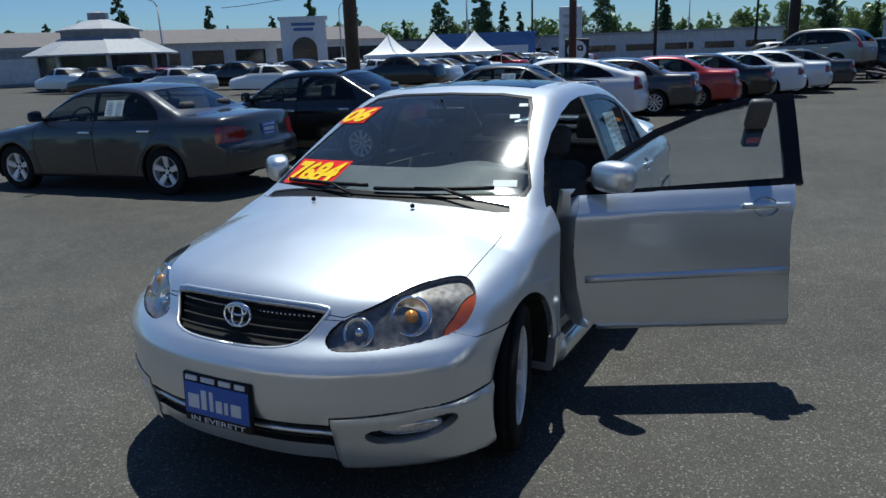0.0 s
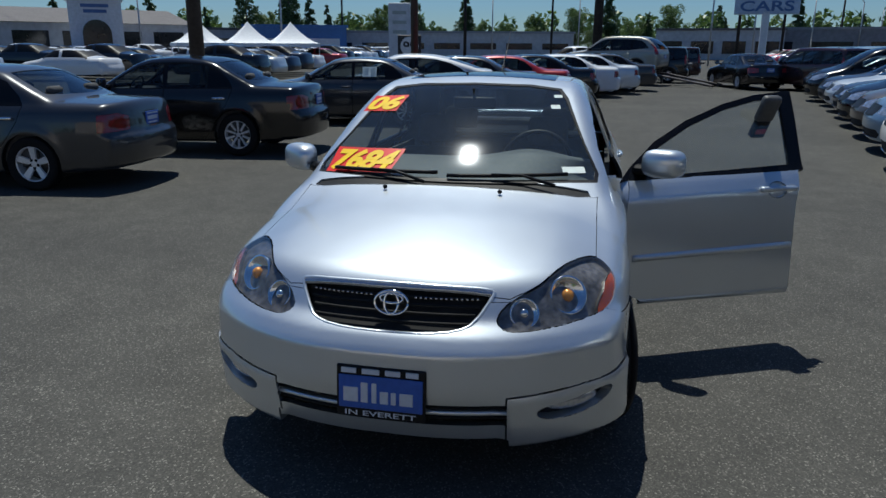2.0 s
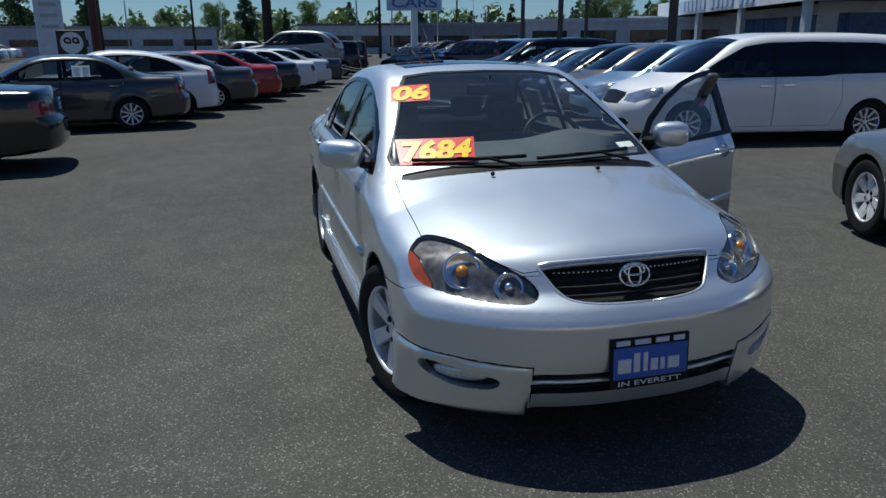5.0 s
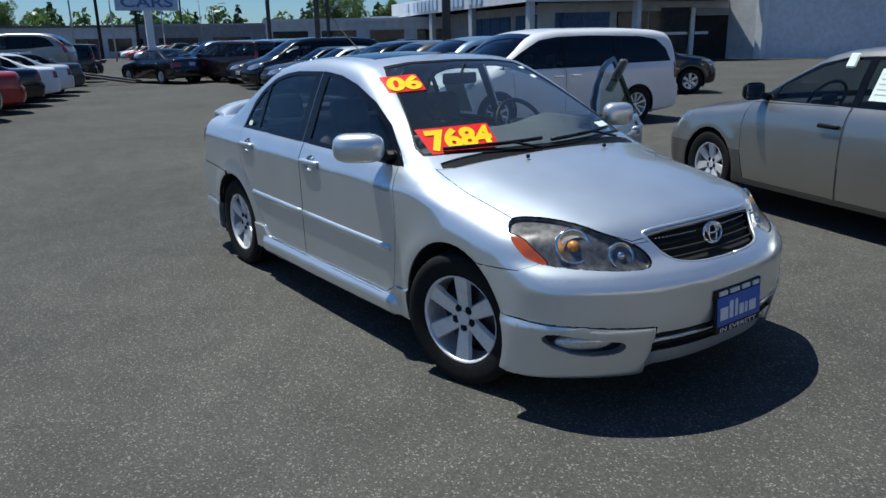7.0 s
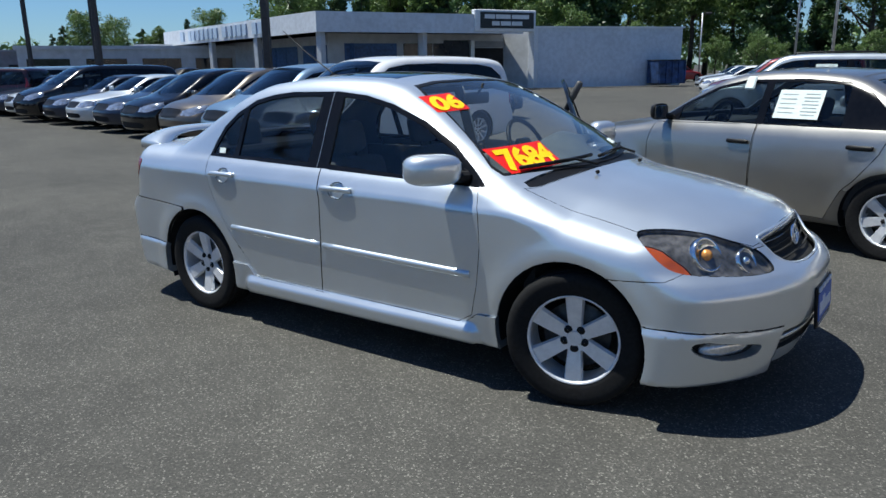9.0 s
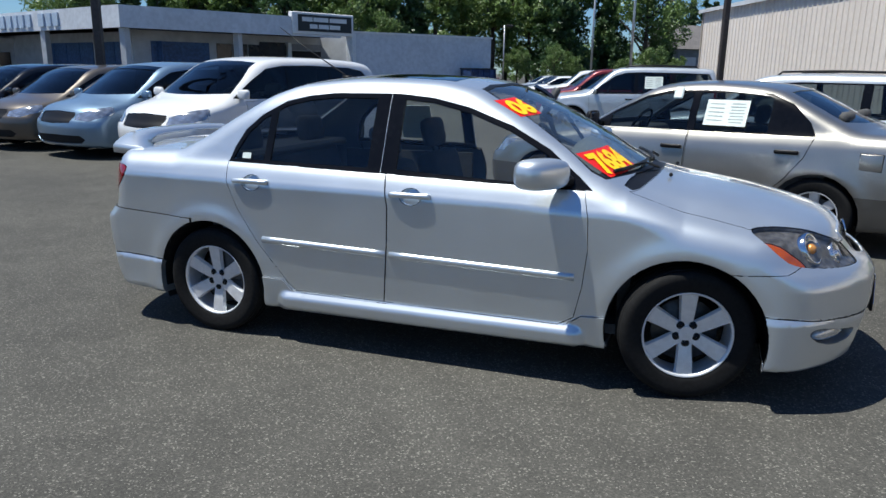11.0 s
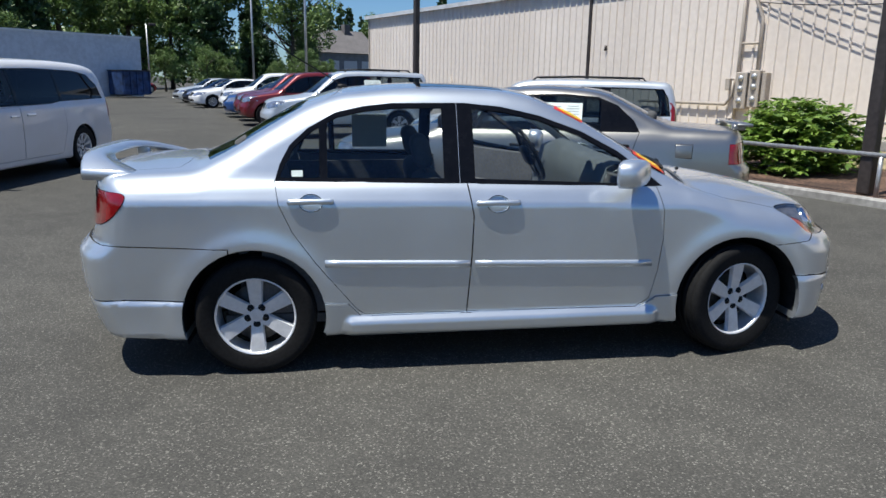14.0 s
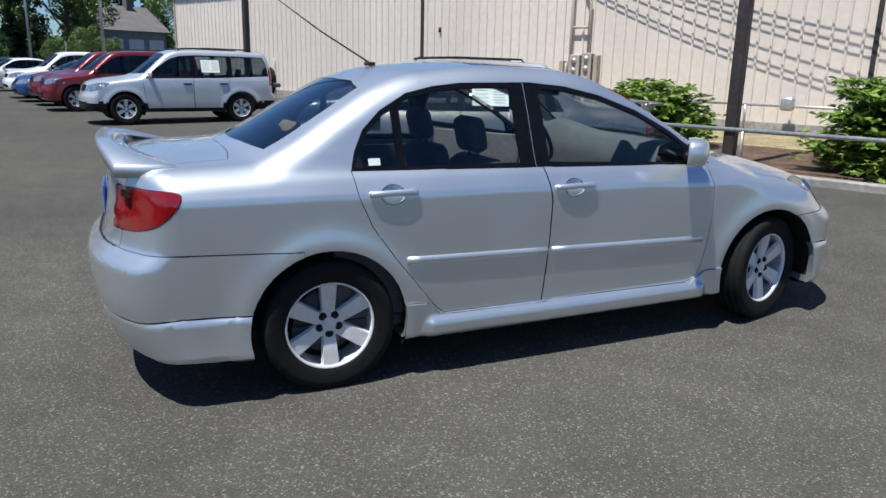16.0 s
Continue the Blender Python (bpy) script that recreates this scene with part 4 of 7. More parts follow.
C_DLO = [(-1.165, 1.0), (-1.14, 1.08), (-1.09, 1.17), (-1.0, 1.25), (-0.86, 1.325), (-0.72, 1.355), (-0.57, 1.37), (-0.2, 1.37), (0.0, 1.35),
         (0.2, 1.305), (0.43, 1.222), (0.625, 1.118), (0.78, 1.0), (0.85, 0.94), (-0.18, 0.972)]
C_RDOOR = [(-1.168, 1.002), (-1.15, 0.89), (-1.09, 0.75), (-0.98, 0.59), (-0.87, 0.45), (-0.78, 0.335), (-0.74, 0.305), (-0.205, 0.30), (-0.18, 0.6), (-0.172, 0.81), (-0.20, 0.974)]
C_FDOOR = [(-0.20, 0.974), (-0.172, 0.81), (-0.18, 0.6), (-0.205, 0.30), (0.72, 0.292), (0.795, 0.335), (0.83, 0.49), (0.85, 0.67), (0.845, 0.82), (0.815, 0.945)]
C_SKIRT = [(-0.94, 0.375), (-0.82, 0.365), (-0.755, 0.298), (-0.21, 0.292), (0.735, 0.284), (0.83, 0.35), (0.95, 0.36), (0.95, 0.1), (-0.94, 0.1)]
C_HEAD = [(1.60, -0.785, 0.765), (1.60, -0.76, 0.80), (1.67, -0.65, 0.803), (1.776, -0.562, 0.787), (1.845, -0.515, 0.757), (1.92, -0.43, 0.722), (1.985, -0.392, 0.675), (2.01, -0.388, 0.635),
          (2.005, -0.44, 0.622), (1.9, -0.61, 0.630), (1.73, -0.775, 0.652), (1.655, -0.80, 0.71)]
C_AMBER = [(1.56, 0.80, 0.765), (1.64, 0.745, 0.745), (1.68, 0.735, 0.71), (1.75, 0.725, 0.67), (1.77, 0.72, 0.635), (1.68, 0.84, 0.64), (1.58, 0.84, 0.70)]
C_FRONT_GLASS = [(0.0, 1.0), (0.3, 1.0), (0.55, 1.0), (0.685, 0.997), (0.688, 1.03), (0.606, 1.17), (0.508, 1.34), (0.465, 1.385), (0.3, 1.405), (0.0, 1.412)]
C_REAR_GLASS = [(0.0, 1.095), (0.3, 1.095), (0.58, 1.085), (0.535, 1.24), (0.48, 1.345), (0.3, 1.375), (0.0, 1.38)]
C_GRILLE = [(0.0, 0.617), (0.15, 0.619), (0.25, 0.627), (0.305, 0.645), (0.365, 0.735), (0.352, 0.75), (0.2, 0.757), (0.0, 0.760)]


def main_car():
    root = tagged(new("silver_sedan"), "silver four-door sedan, driver's door open, price stickers on its windscreen", "car")
    root.matrix_basis = pose(0.0, 0.055, gz(0, 0), 0, -0.92, 0)
    sp = SPORT_SEDAN
    f = solid(sp)
    sh = Shell(f, *body_box(sp), 0.021)
    pt = M["silver"]
    swing = pose(0.62, 0.82, 0.015, 0, 0, -63.4) @ pose(-0.86, -0.80, 0)

    # wheel arches
    for s in (-1, 1):
        for ax in sp["axles"]:
            sh.drop(sh.cut(circle(ax, sp["hub"] + 0.005, sp["arch"], 40), -90, lambda c, n: c.y * s > 0.35 and c.z < 0.9))
            arch_liner(root, ax, s, sp, M["black_matt"])
    # middle of the nose stands higher off the ground than its corners
    sh.drop(sh.cut([(-0.44, 0.0), (0.44, 0.0), (0.44, 0.22), (-0.44, 0.22)], 0, lambda c, n: c.x > 1.75))

    # windscreen with its stickers, rear window
    front = lambda c, n: n.x > 0.15 and c.x > -0.1 and c.z > 0.9
    stick = {}
    for nm, q in (("06", [(-0.600, 1.262), (-0.398, 1.271), (-0.362, 1.350), (-0.568, 1.338)]), ("7684", [(-0.656, 0.990), (-0.300, 1.008), (-0.256, 1.106), (-0.643, 1.095)])):
        fs = sh.cut(q, 0, front)
        stick[nm] = (q, fs)
    panel = {}
    for nm, (q, fs) in stick.items():
        panel[nm] = sh.take(fs, "price_sticker", M["sticker_red"], root, 0.0, 0.0, 0.001, "red sticker with yellow digits", None, True)
    sh.take(sh.cut(both(C_FRONT_GLASS), 0, front), "windscreen", M["windscreen"], root, 0.0, 0.0, -0.004)
    for nm, (q, fs) in stick.items():
        for vs, fc in glyphs(*text_mesh(nm, 1.0, 0.045, 0.18)):
            pos = []
            for a, b in vs:
                a, b = 0.04 + 0.92 * a, 0.07 + 0.86 * b
                lo, hi = Vector(q[0]).lerp(Vector(q[1]), a), Vector(q[3]).lerp(Vector(q[2]), a)
                y, z = lo.lerp(hi, b)
                pos.append((on_skin(f, y, z, 1.6, -0.2) + 0.005, y, z + 0.003))
            link_mesh("digit", pos, fc, M["sticker_yellow"], panel[nm], "yellow digit")
    surround = [(a * 1.025, b - 0.012 if b < 1.2 else b + 0.008) for a, b in C_FRONT_GLASS]
    sh.take(sh.cut(both(surround), 0, front), "windscreen_seal", M["black_trim"], root, 0.0, 0.006, -0.001)
    back = lambda c, n: n.x < -0.15 and c.x < -0.6 and c.z > 1.0
    sh.take(sh.cut(both(C_REAR_GLASS), 0, back), "rear_window", M["screen_dark"], root, 0.002, 0.0, -0.003)

    # side windows and doors; the driver's door is swung open
    driver = tagged(new("open_door"), "silver front door swung open")
    driver.parent = root
    driver.matrix_basis = swing
    for s in (-1, 1):
        t = lambda c, n: c.y * s > 0.4 and n.y * s > 0.3 and c.z > 0.85
        low = lambda c, n: c.y * s > 0.4 and n.y * s > 0.3
        for a, b, own in ((-1.3, -0.945, 0), (-0.905, -0.315, 0), (-0.155, 0.69, 1)):
            o = sh.take(sh.cut(pane_outline(C_DLO, a, b, 0.024), -90, t), "side_window", M["door_pane"] if own and s > 0 else M["screen"], driver if own and s > 0 else root, 0.0, 0.0, -0.008)
        if s > 0:
            fr = [p for p in pane_outline(C_DLO, -0.235, 0.9, -0.006)]
            sh.take(sh.cut(fr, -90, t), "window_frame", M["pillar_black"], driver, 0.0, 0.022, -0.001)
            fr = [p for p in pane_outline(C_DLO, -1.3, -0.237, -0.004)]
            sh.take(sh.cut(fr, -90, t), "window_frame", M["pillar_black"], root, 0.0, 0.012, -0.002)
        else:
            fr = [p for p in pane_outline(C_DLO, -0.235, 0.9, 0.0)]
            sh.take(sh.cut(fr, -90, t), "window_frame", M["pillar_black"], root, 0.0, 0.012, -0.002)
            fr = [p for p in pane_outline(C_DLO, -1.3, -0.237, 0.0)]
            sh.take(sh.cut(fr, -90, t), "window_frame", M["pillar_black"], root, 0.0, 0.012, -0.002)
        for hx, hz in ((-0.99, 0.892), (-0.045, 0.869)):
            own = driver if s > 0 and hx > -0.5 else root
            sh.take(sh.cut([(hx + 0.056 * math.cos(a * math.pi / 9), hz + 0.042 * math.sin(a * math.pi / 9)) for a in range(18)], -90, low), "handle_recess", pt, own, 0.0, -0.014, -0.014)
        rd = sh.take(sh.cut(C_RDOOR, -90, low), "rear_door", pt, root, 0.0035, 0.02, gap_shade=M["black_matt"])
        fd = sh.take(sh.cut(C_FDOOR, -90, low), "front_door", pt, driver if s > 0 else root, 0.0035, 0.02, gap_shade=M["black_matt"])
        # body-side mouldings and handles
        for (x0, z0, x1, z1), pr in (((-0.93, 0.582, -0.19, 0.562), rd), ((-0.165, 0.561, 0.79, 0.535), fd)):
            bm = bmesh.new()
            n = 10
            rows = []
            for k in range(n + 1):
                x, z = x0 + (x1 - x0) * k / n, z0 + (z1 - z0) * k / n
                yo = side_y(f, x, z)
                rows.append([bm.verts.new((x, s * (yo + d), z + dz)) for d, dz in ((-0.004, -0.020), (0.010, -0.015), (0.015, 0.002), (0.010, 0.015), (-0.004, 0.020))])
            for p, q in zip(rows, rows[1:]):
                for j in range(4):
                    bm.faces.new((p[j], p[j + 1], q[j + 1], q[j]))
            bm.faces.new(rows[0])
            bm.faces.new(rows[-1])
            part("moulding", bm, pt, pr, "", True)
        for hx, hz, pr in ((-0.99, 0.898, rd), (-0.045, 0.875, fd)):
            yo = side_y(f, hx, hz)
            bm = bmesh.new()
            pts = [(hx - 0.108, s * (yo + 0.002), hz), (hx - 0.095, s * (yo + 0.009), hz + 0.002), (hx - 0.05, s * (yo + 0.013), hz + 0.003), (hx, s * (yo + 0.014), hz + 0.004),
                   (hx + 0.05, s * (yo + 0.013), hz + 0.003), (hx + 0.095, s * (yo + 0.009), hz + 0.002), (hx + 0.108, s * (yo + 0.002), hz)]
            tube(bm, pts, 0.0145, 10)
            part("door_handle", bm, pt, pr, "", True)
        if s > 0:
            # the open door's lower flange, which tucks behind the skirt when shut
            bm = bmesh.new()
            rows = []
            for k in range(9):
                x = -0.20 + 0.92 * k / 8
                yo = side_y(f, x, 0.33)
                rows.append([bm.verts.new((x, yo - dy, z)) for dy, z in ((0.002, 0.31), (0.010, 0.276), (0.035, 0.270), (0.04, 0.31))])
            for p, q in zip(rows, rows[1:]):
                for j in range(4):
                    bm.faces.new((p[j], p[(j + 1) % 4], q[(j + 1) % 4], q[j]))
            bm.faces.new(rows[0])
            bm.faces.new(rows[-1])
            part("door_flange", bm, pt, fd, "", True)
            # its leading edge, which turns in behind the wing
            bm = bmesh.new()
            rows = []
            for k in range(15):
                z = 0.285 + 0.66 * k / 14
                x = float(np.interp(z, [0.29, 0.335, 0.49, 0.67, 0.82, 0.945], [0.77, 0.795, 0.83, 0.85, 0.845, 0.818])) - 0.004
                yo = side_y(f, x, z)
                rows.append([bm.verts.new((x + dx, yo - dy, z)) for dx, dy in ((0, 0.002), (0.022, 0.018), (0.06, 0.075), (0.075, 0.13), (0.0, 0.13))])
            for p, q in zip(rows, rows[1:]):
                for j in range(4):
                    bm.faces.new((p[j], p[j + 1], q[j + 1], q[j]))
            part("shut_face", bm, pt, fd, "", True)
        sk = sh.take(sh.cut(C_SKIRT, -90, lambda c, n: c.y * s > 0.5), "side_skirt", pt, root, 0.003, 0.04, 0.012)
        # lamps
        turn = 144 if s < 0 else 216
        d = (math.cos(radians(144)), math.sin(radians(144)))
        hp = [(-d[1] * x + d[0] * y, z) for x, y, z in C_HEAD]
        headlight(sh, f, root, hp if s < 0 else [(-a, b) for a, b in hp], turn, s)
        tp = [(-2.2, 0.94), (-2.08, 0.955), (-1.94, 0.957), (-1.868, 0.945), (-1.885, 0.895), (-1.95, 0.825), (-2.03, 0.782), (-2.12, 0.765), (-2.22, 0.765)]
        sh.take(sh.cut(soften(tp), -90, lambda c, n: c.y * s > 0.46 and c.x < -1.7), "tail_light", M["red_lens"], root, 0.003, 0.02, 0.004)
        # bumper corners and their lower kit
        fog = [(0.53, 0.345), (0.62, 0.36), (0.70, 0.375), (0.785, 0.395), (0.80, 0.36), (0.74, 0.315), (0.66, 0.295), (0.55, 0.30)]
        fp = [(s * a, b) for a, b in fog]
        ff = sh.cut(soften(fp), 0, lambda c, n: c.x > 1.6 and n.x > 0.02)
        sh.take(ff, "fog_lamp_recess", M["black_trim"], root, 0.0, 0.02, -0.035)
        fl = bmesh.new()
        bmesh.ops.create_uvsphere(fl, u_segments=20, v_segments=10, radius=0.5)
        bmesh.ops.scale(fl, vec=(0.06, 0.235, 0.07), verts=fl.verts)
        part("fog_lamp", fl, M["reflector_soft"], root, "", True).matrix_basis = pose(1.897, s * 0.652, 0.346, 0, 0, s * 38)
        kit = [(1.5, 0.438), (1.57, 0.441), (1.72, 0.435), (1.88, 0.423), (1.99, 0.412), (2.075, 0.402), (2.2, 0.398), (2.2, 0.05), (1.5, 0.05)]
        sh.take([fc for fc in sh.cut(kit, -90, lambda c, n: c.y * s > 0.0 and c.x > 1.4) if abs(fc.calc_center_median().y) > 0.435], "front_skirt", pt, root, 0.003, 0.04, 0.006)
        rk = [(-1.5, 0.40), (-1.63, 0.405), (-1.95, 0.415), (-2.16, 0.398), (-2.4, 0.39), (-2.4, 0.05), (-1.5, 0.05)]
        sh.take(sh.cut(rk, -90, lambda c, n: c.y * s > 0.0 and c.x < -1.5), "rear_skirt", pt, root, 0.003, 0.04, 0.010)
    # grille, lower intake, bumpers, bonnet, sunroof, boot
    sh.take(sh.cut(soften(both(C_GRILLE), 1), 0, lambda c, n: c.x > 1.6), "grille", M["black_matt"], root, 0.0, 0.03, -0.03)
    sh.take(sh.cut(both([(0.0, 0.290), (0.43, 0.290), (0.455, 0.33), (0.43, 0.372), (0.0, 0.372)]), 0, lambda c, n: c.x > 1.7), "lower_grille", M["black_matt"], root, 0.0, 0.03, -0.03)
    grille_bars(f, root)
    hood = [(1.955, 0.0), (1.953, 0.25), (1.948, 0.345), (1.93, 0.42), (1.80, 0.60), (1.64, 0.705), (1.60, 0.715), (1.4, 0.712), (1.15, 0.708), (1.0, 0.706), (1.015, 0.69), (1.045, 0.62), (1.075, 0.45), (1.10, 0.25), (1.11, 0.0)]
    sh.take(sh.cut(hood + [(a, -b) for a, b in hood[::-1] if b > 0], None, lambda c, n: n.z > 0.3), "bonnet", pt, root, 0.0035, 0.015, gap_shade=M["black_matt"])
    cowl = [(1.108, 0.0), (1.098, 0.25), (1.073, 0.45), (1.043, 0.62), (1.015, 0.675), (0.975, 0.66), (0.985, 0.55), (1.0, 0.45), (1.03, 0.0)]
    sh.take(sh.cut(cowl + [(a, -b) for a, b in cowl[::-1] if b > 0], None, lambda c, n: n.z > 0.3 and c.x > 0.7), "cowl", M["black_trim"], root, 0.0, 0.01, -0.008)
    roof = [(0.05, -0.43), (0.05, 0.43), (-0.42, 0.43), (-0.42, -0.43)]
    sh.take(sh.cut(roof, None, lambda c, n: n.z > 0.5), "sunroof", M["sunroof"], root, 0.003, 0.01, 0.001)
    boot = [(-1.66, 0.0), (-1.64, 0.4), (-1.66, 0.57), (-1.9, 0.585), (-2.16, 0.56), (-2.26, 0.5), (-2.26, 0.0)]
    sh.take([fc for fc in sh.cut(boot + [(a, -b) for a, b in boot[::-1] if b > 0], None, lambda c, n: c.z > 0.69 and c.x < -1.5 and n.z > -0.2)], "boot_lid", pt, root, 0.0035, 0.015, gap_shade=M["black_matt"])
    bump_f = [(1.42, 0.615), (1.5, 0.618), (1.70, 0.628), (1.745, 0.65), (1.79, 0.70), (2.3, 0.74), (2.3, 0.1), (1.42, 0.1)]
    sh.take(sh.cut(bump_f, -90, lambda c, n: c.x > 1.4), "front_bumper", pt, root, 0.0035, 0.02, 0.004, gap_shade=M["black_matt"])
    bump_r = [(-1.40, 0.672), (-1.46, 0.672), (-1.94, 0.695), (-2.4, 0.685), (-2.4, 0.1), (-1.40, 0.1)]
    sh.take(sh.cut(bump_r, -90, lambda c, n: c.x < -1.4), "rear_bumper", pt, root, 0.0035, 0.025, 0.010, gap_shade=M["black_matt"])
    sh.take(list(sh.bm.faces), "body", pt, root, 0.0, 0.014)

    for s in (-1, 1):
        for ax in sp["axles"]:
            wheel(root, ax, s * sp["track"], s, sp["tyre"], sp["rim"], sp["width"], 6, 14 if ax > 0 else 0)
    mirror(root, -1, 0.625, -0.765, 1.022, pt, (0.17, 0.26, 0.145), 40)
    mirror(driver, 1, 0.665, 0.765, 1.032, pt, (0.15, 0.205, 0.145), 40)
    cabin_parts(root, driver, f)
    trim_parts(root, f)
    return root


def side_y(f, x, z):
    ys = np.linspace(1.2, 0.3, 900)
    v = f(np.full_like(ys, x), ys, np.full_like(ys, z))
    return float(ys[int(np.argmax(v < 0))])


def soften(poly, n=2):
    """Corner cutting: rounds a closed outline."""
    for _ in range(n):
        poly = [p for a, b in zip(poly, poly[1:] + poly[:1]) for p in ((a[0] * 0.75 + b[0] * 0.25, a[1] * 0.75 + b[1] * 0.25), (a[0] * 0.25 + b[0] * 0.75, a[1] * 0.25 + b[1] * 0.75))]
    return poly


def headlight(sh, f, root, outline, turn, s):
    """A clear lens over a dark bowl with two reflectors and an amber corner."""
    t = lambda c, n: c.y * s > 0.3 and c.x > 1.4 and c.z > 0.55
    a = radians(turn)
    u = (-math.sin(a), math.cos(a))
    corner = [(u[0] * x + u[1] * s * y, z) for x, y, z in C_AMBER]
    lamp = soften(outline)
    sh.cut(lamp, turn, t)
    sh.cut(soften(corner, 1), turn, t)
    fs = sh.cut(lamp, turn, t)
    amber = [fc for fc in fs if inside(soften(corner, 1), fc.calc_center_median().x * u[0] + fc.calc_center_median().y * u[1], fc.calc_center_median().z)]
    lens = sh.take(fs, "headlight", M["lens"], root, 0.003, 0.02, 0.001, "", None, True)
    sh.take(amber, "indicator", M["amber"], lens, 0.0, 0.008, -0.006, "amber corner lens", None, True)
    sh.take([fc for fc in fs if fc not in set(amber)], "lamp_bowl", M["bowl"], lens, 0.004, -0.016, -0.020, "", None, True)
    sh.drop([fc for fc in fs if fc.is_valid])
    for y, z, r in ((0.625, 0.718, 0.066), (0.475, 0.676, 0.050)):
        x = on_skin(f, s * y, z, 2.3, 1.4)
        bm = bmesh.new()
        lathe(bm, [(0.004, -0.018), (r * 0.4, -0.016), (r * 0.75, -0.011), (r * 0.95, -0.002), (r * 1.04, 0.003), (r * 1.12, 0.0), (r * 1.12, -0.03)], 28, "x")
        g = Vector([(float(f(np.array([x + a]), np.array([s * y + b]), np.array([z + c]))[0]) - float(f(np.array([x - a]), np.array([s * y - b]), np.array([z - c]))[0])) for a, b, c in ((0.03, 0, 0), (0, 0.03, 0), (0, 0, 0.03))]).normalized()
        ax = (g + Vector((0.35, 0, 0))).normalized()
        face = Matrix.Translation(Vector((x, s * y, z)) - ax * 0.013) @ Vector((1, 0, 0)).rotation_difference(ax).to_matrix().to_4x4()
        o = part("lamp_reflector", bm, M["reflector"], lens, "", True)
        o.matrix_basis = face
        bm = bmesh.new()
        bmesh.ops.create_uvsphere(bm, u_segments=14, v_segments=8, radius=r * 0.38)
        part("bulb", bm, M["amber_soft"] if r > 0.05 else M["reflector"], lens, "", True).matrix_basis = face @ pose(-0.010, 0, 0)


def grille_bars(f, root):
    for z, sag in ((0.642, 0.0), (0.667, 0.0), (0.692, 0.0), (0.717, 0.0)):
        bm = bmesh.new()
        n = 16
        w = 0.29 + (z - 0.645) * 0.55
        tube(bm, [(on_skin(f, y, z, 2.3, 1.5) - 0.02, y, z) for y in [w * (2 * k / n - 1) for k in range(n + 1)]], 0.005, 6)
        part("grille_bar", bm, M["black_matt"], root, "", True)
    bm = bmesh.new()
    rim = soften(both(C_GRILLE), 1)
    pts = []
    for k, (y, z) in enumerate(rim):
        pts.append((on_skin(f, y, z, 2.3, 1.5) - 0.002, y, z))
    tube(bm, pts + pts[:1], 0.008, 6)
    part("grille_surround", bm, M["silver"], root, "", True)
    bm = bmesh.new()
    rows = []
    for k in range(25):
        y = 0.362 * (k / 12 - 1)
        zt = 0.766 - 0.016 * (y / 0.362) ** 4
        rows.append([bm.verts.new((on_skin(f, y, z, 2.3, 1.5) + d, y, z)) for z, d in ((zt, -0.004), (zt - 0.006, 0.005), (zt - 0.022, 0.005), (zt - 0.028, -0.012))])
    for p, q in zip(rows, rows[1:]):
        for j in range(3):
            bm.faces.new((p[j], p[j + 1], q[j + 1], q[j]))
    part("grille_top_bar", bm, M["grille_chrome"], root, "dull chrome bar along the grille's top", True)
    for k in range(34):
        y = 0.315 * (2 * (k + 0.5) / 34 - 1)
        if abs(y) > 0.066:
            bm = bmesh.new()
            box(bm, (on_skin(f, y, 0.717, 2.3, 1.5) - 0.013, y, 0.717), (0.005, 0.009, 0.006), 0.001)
            part("grille_stud", bm, M["chrome"], root)
    # round badge: plain ring and bar
    x = on_skin(f, 0, 0.70, 2.3, 1.5) + 0.004
    bm = bmesh.new()
    for rx, rz, cy, cz in ((0.062, 0.043, 0, 0), (0.026, 0.040, 0, 0.0), (0.042, 0.017, 0, 0.016)):
        ring = [(0, cy + rx * math.cos(2 * math.pi * k / 28), cz + rz * math.sin(2 * math.pi * k / 28)) for k in range(29)]
        tube(bm, ring, 0.0055, 6)
    part("badge", bm, M["chrome"], root, "chrome oval badge", True).matrix_basis = pose(x, 0, 0.70, 0, -12, 0)
    for z, thick, bar_mat in ((0.312, 0.006, M["black_trim"]), (0.334, 0.011, M["silver"]), (0.356, 0.006, M["black_trim"])):
        bm = bmesh.new()
        tube(bm, [(on_skin(f, y, z, 2.3, 1.5) - 0.012, y, z) for y in [0.44 * (k / 8 - 1) for k in range(17)]], thick, 6)
        part("grille_bar", bm, bar_mat, root, "", True)
    # number plate with dealer frame
    x = on_skin(f, 0, 0.45, 2.4, 1.5) + 0.008
    pm = pose(x, 0.0, 0.413, 0, -3, 0)
    bm = bmesh.new()
    box(bm, (0, 0, 0), (0.014, 0.325, 0.19), 0.006, None, 2)
    fr = part("plate_frame", bm, M["black_trim"], root, "black plate frame with white lettering")
    fr.matrix_basis = pm
    bm = bmesh.new()
    box(bm, (0.009, 0, 0.0), (0.004, 0.305, 0.122), 0.002)
    part("plate", bm, M["plate_blue"], fr, "blue dealer plate")
    for y, w in ((-0.115, 0.06), (-0.035, 0.07), (0.045, 0.06), (0.115, 0.05)):
        bm = bmesh.new()
        box(bm, (0.010, y, 0.078), (0.006, w * 0.9, 0.018))
        part("bar", bm, M["plate_white"], fr)
    letters("letter", "IN EVERETT", pose(0.0085, 0, -0.079), 0.26, 0.019, M["plate_white"], fr, 0.015)
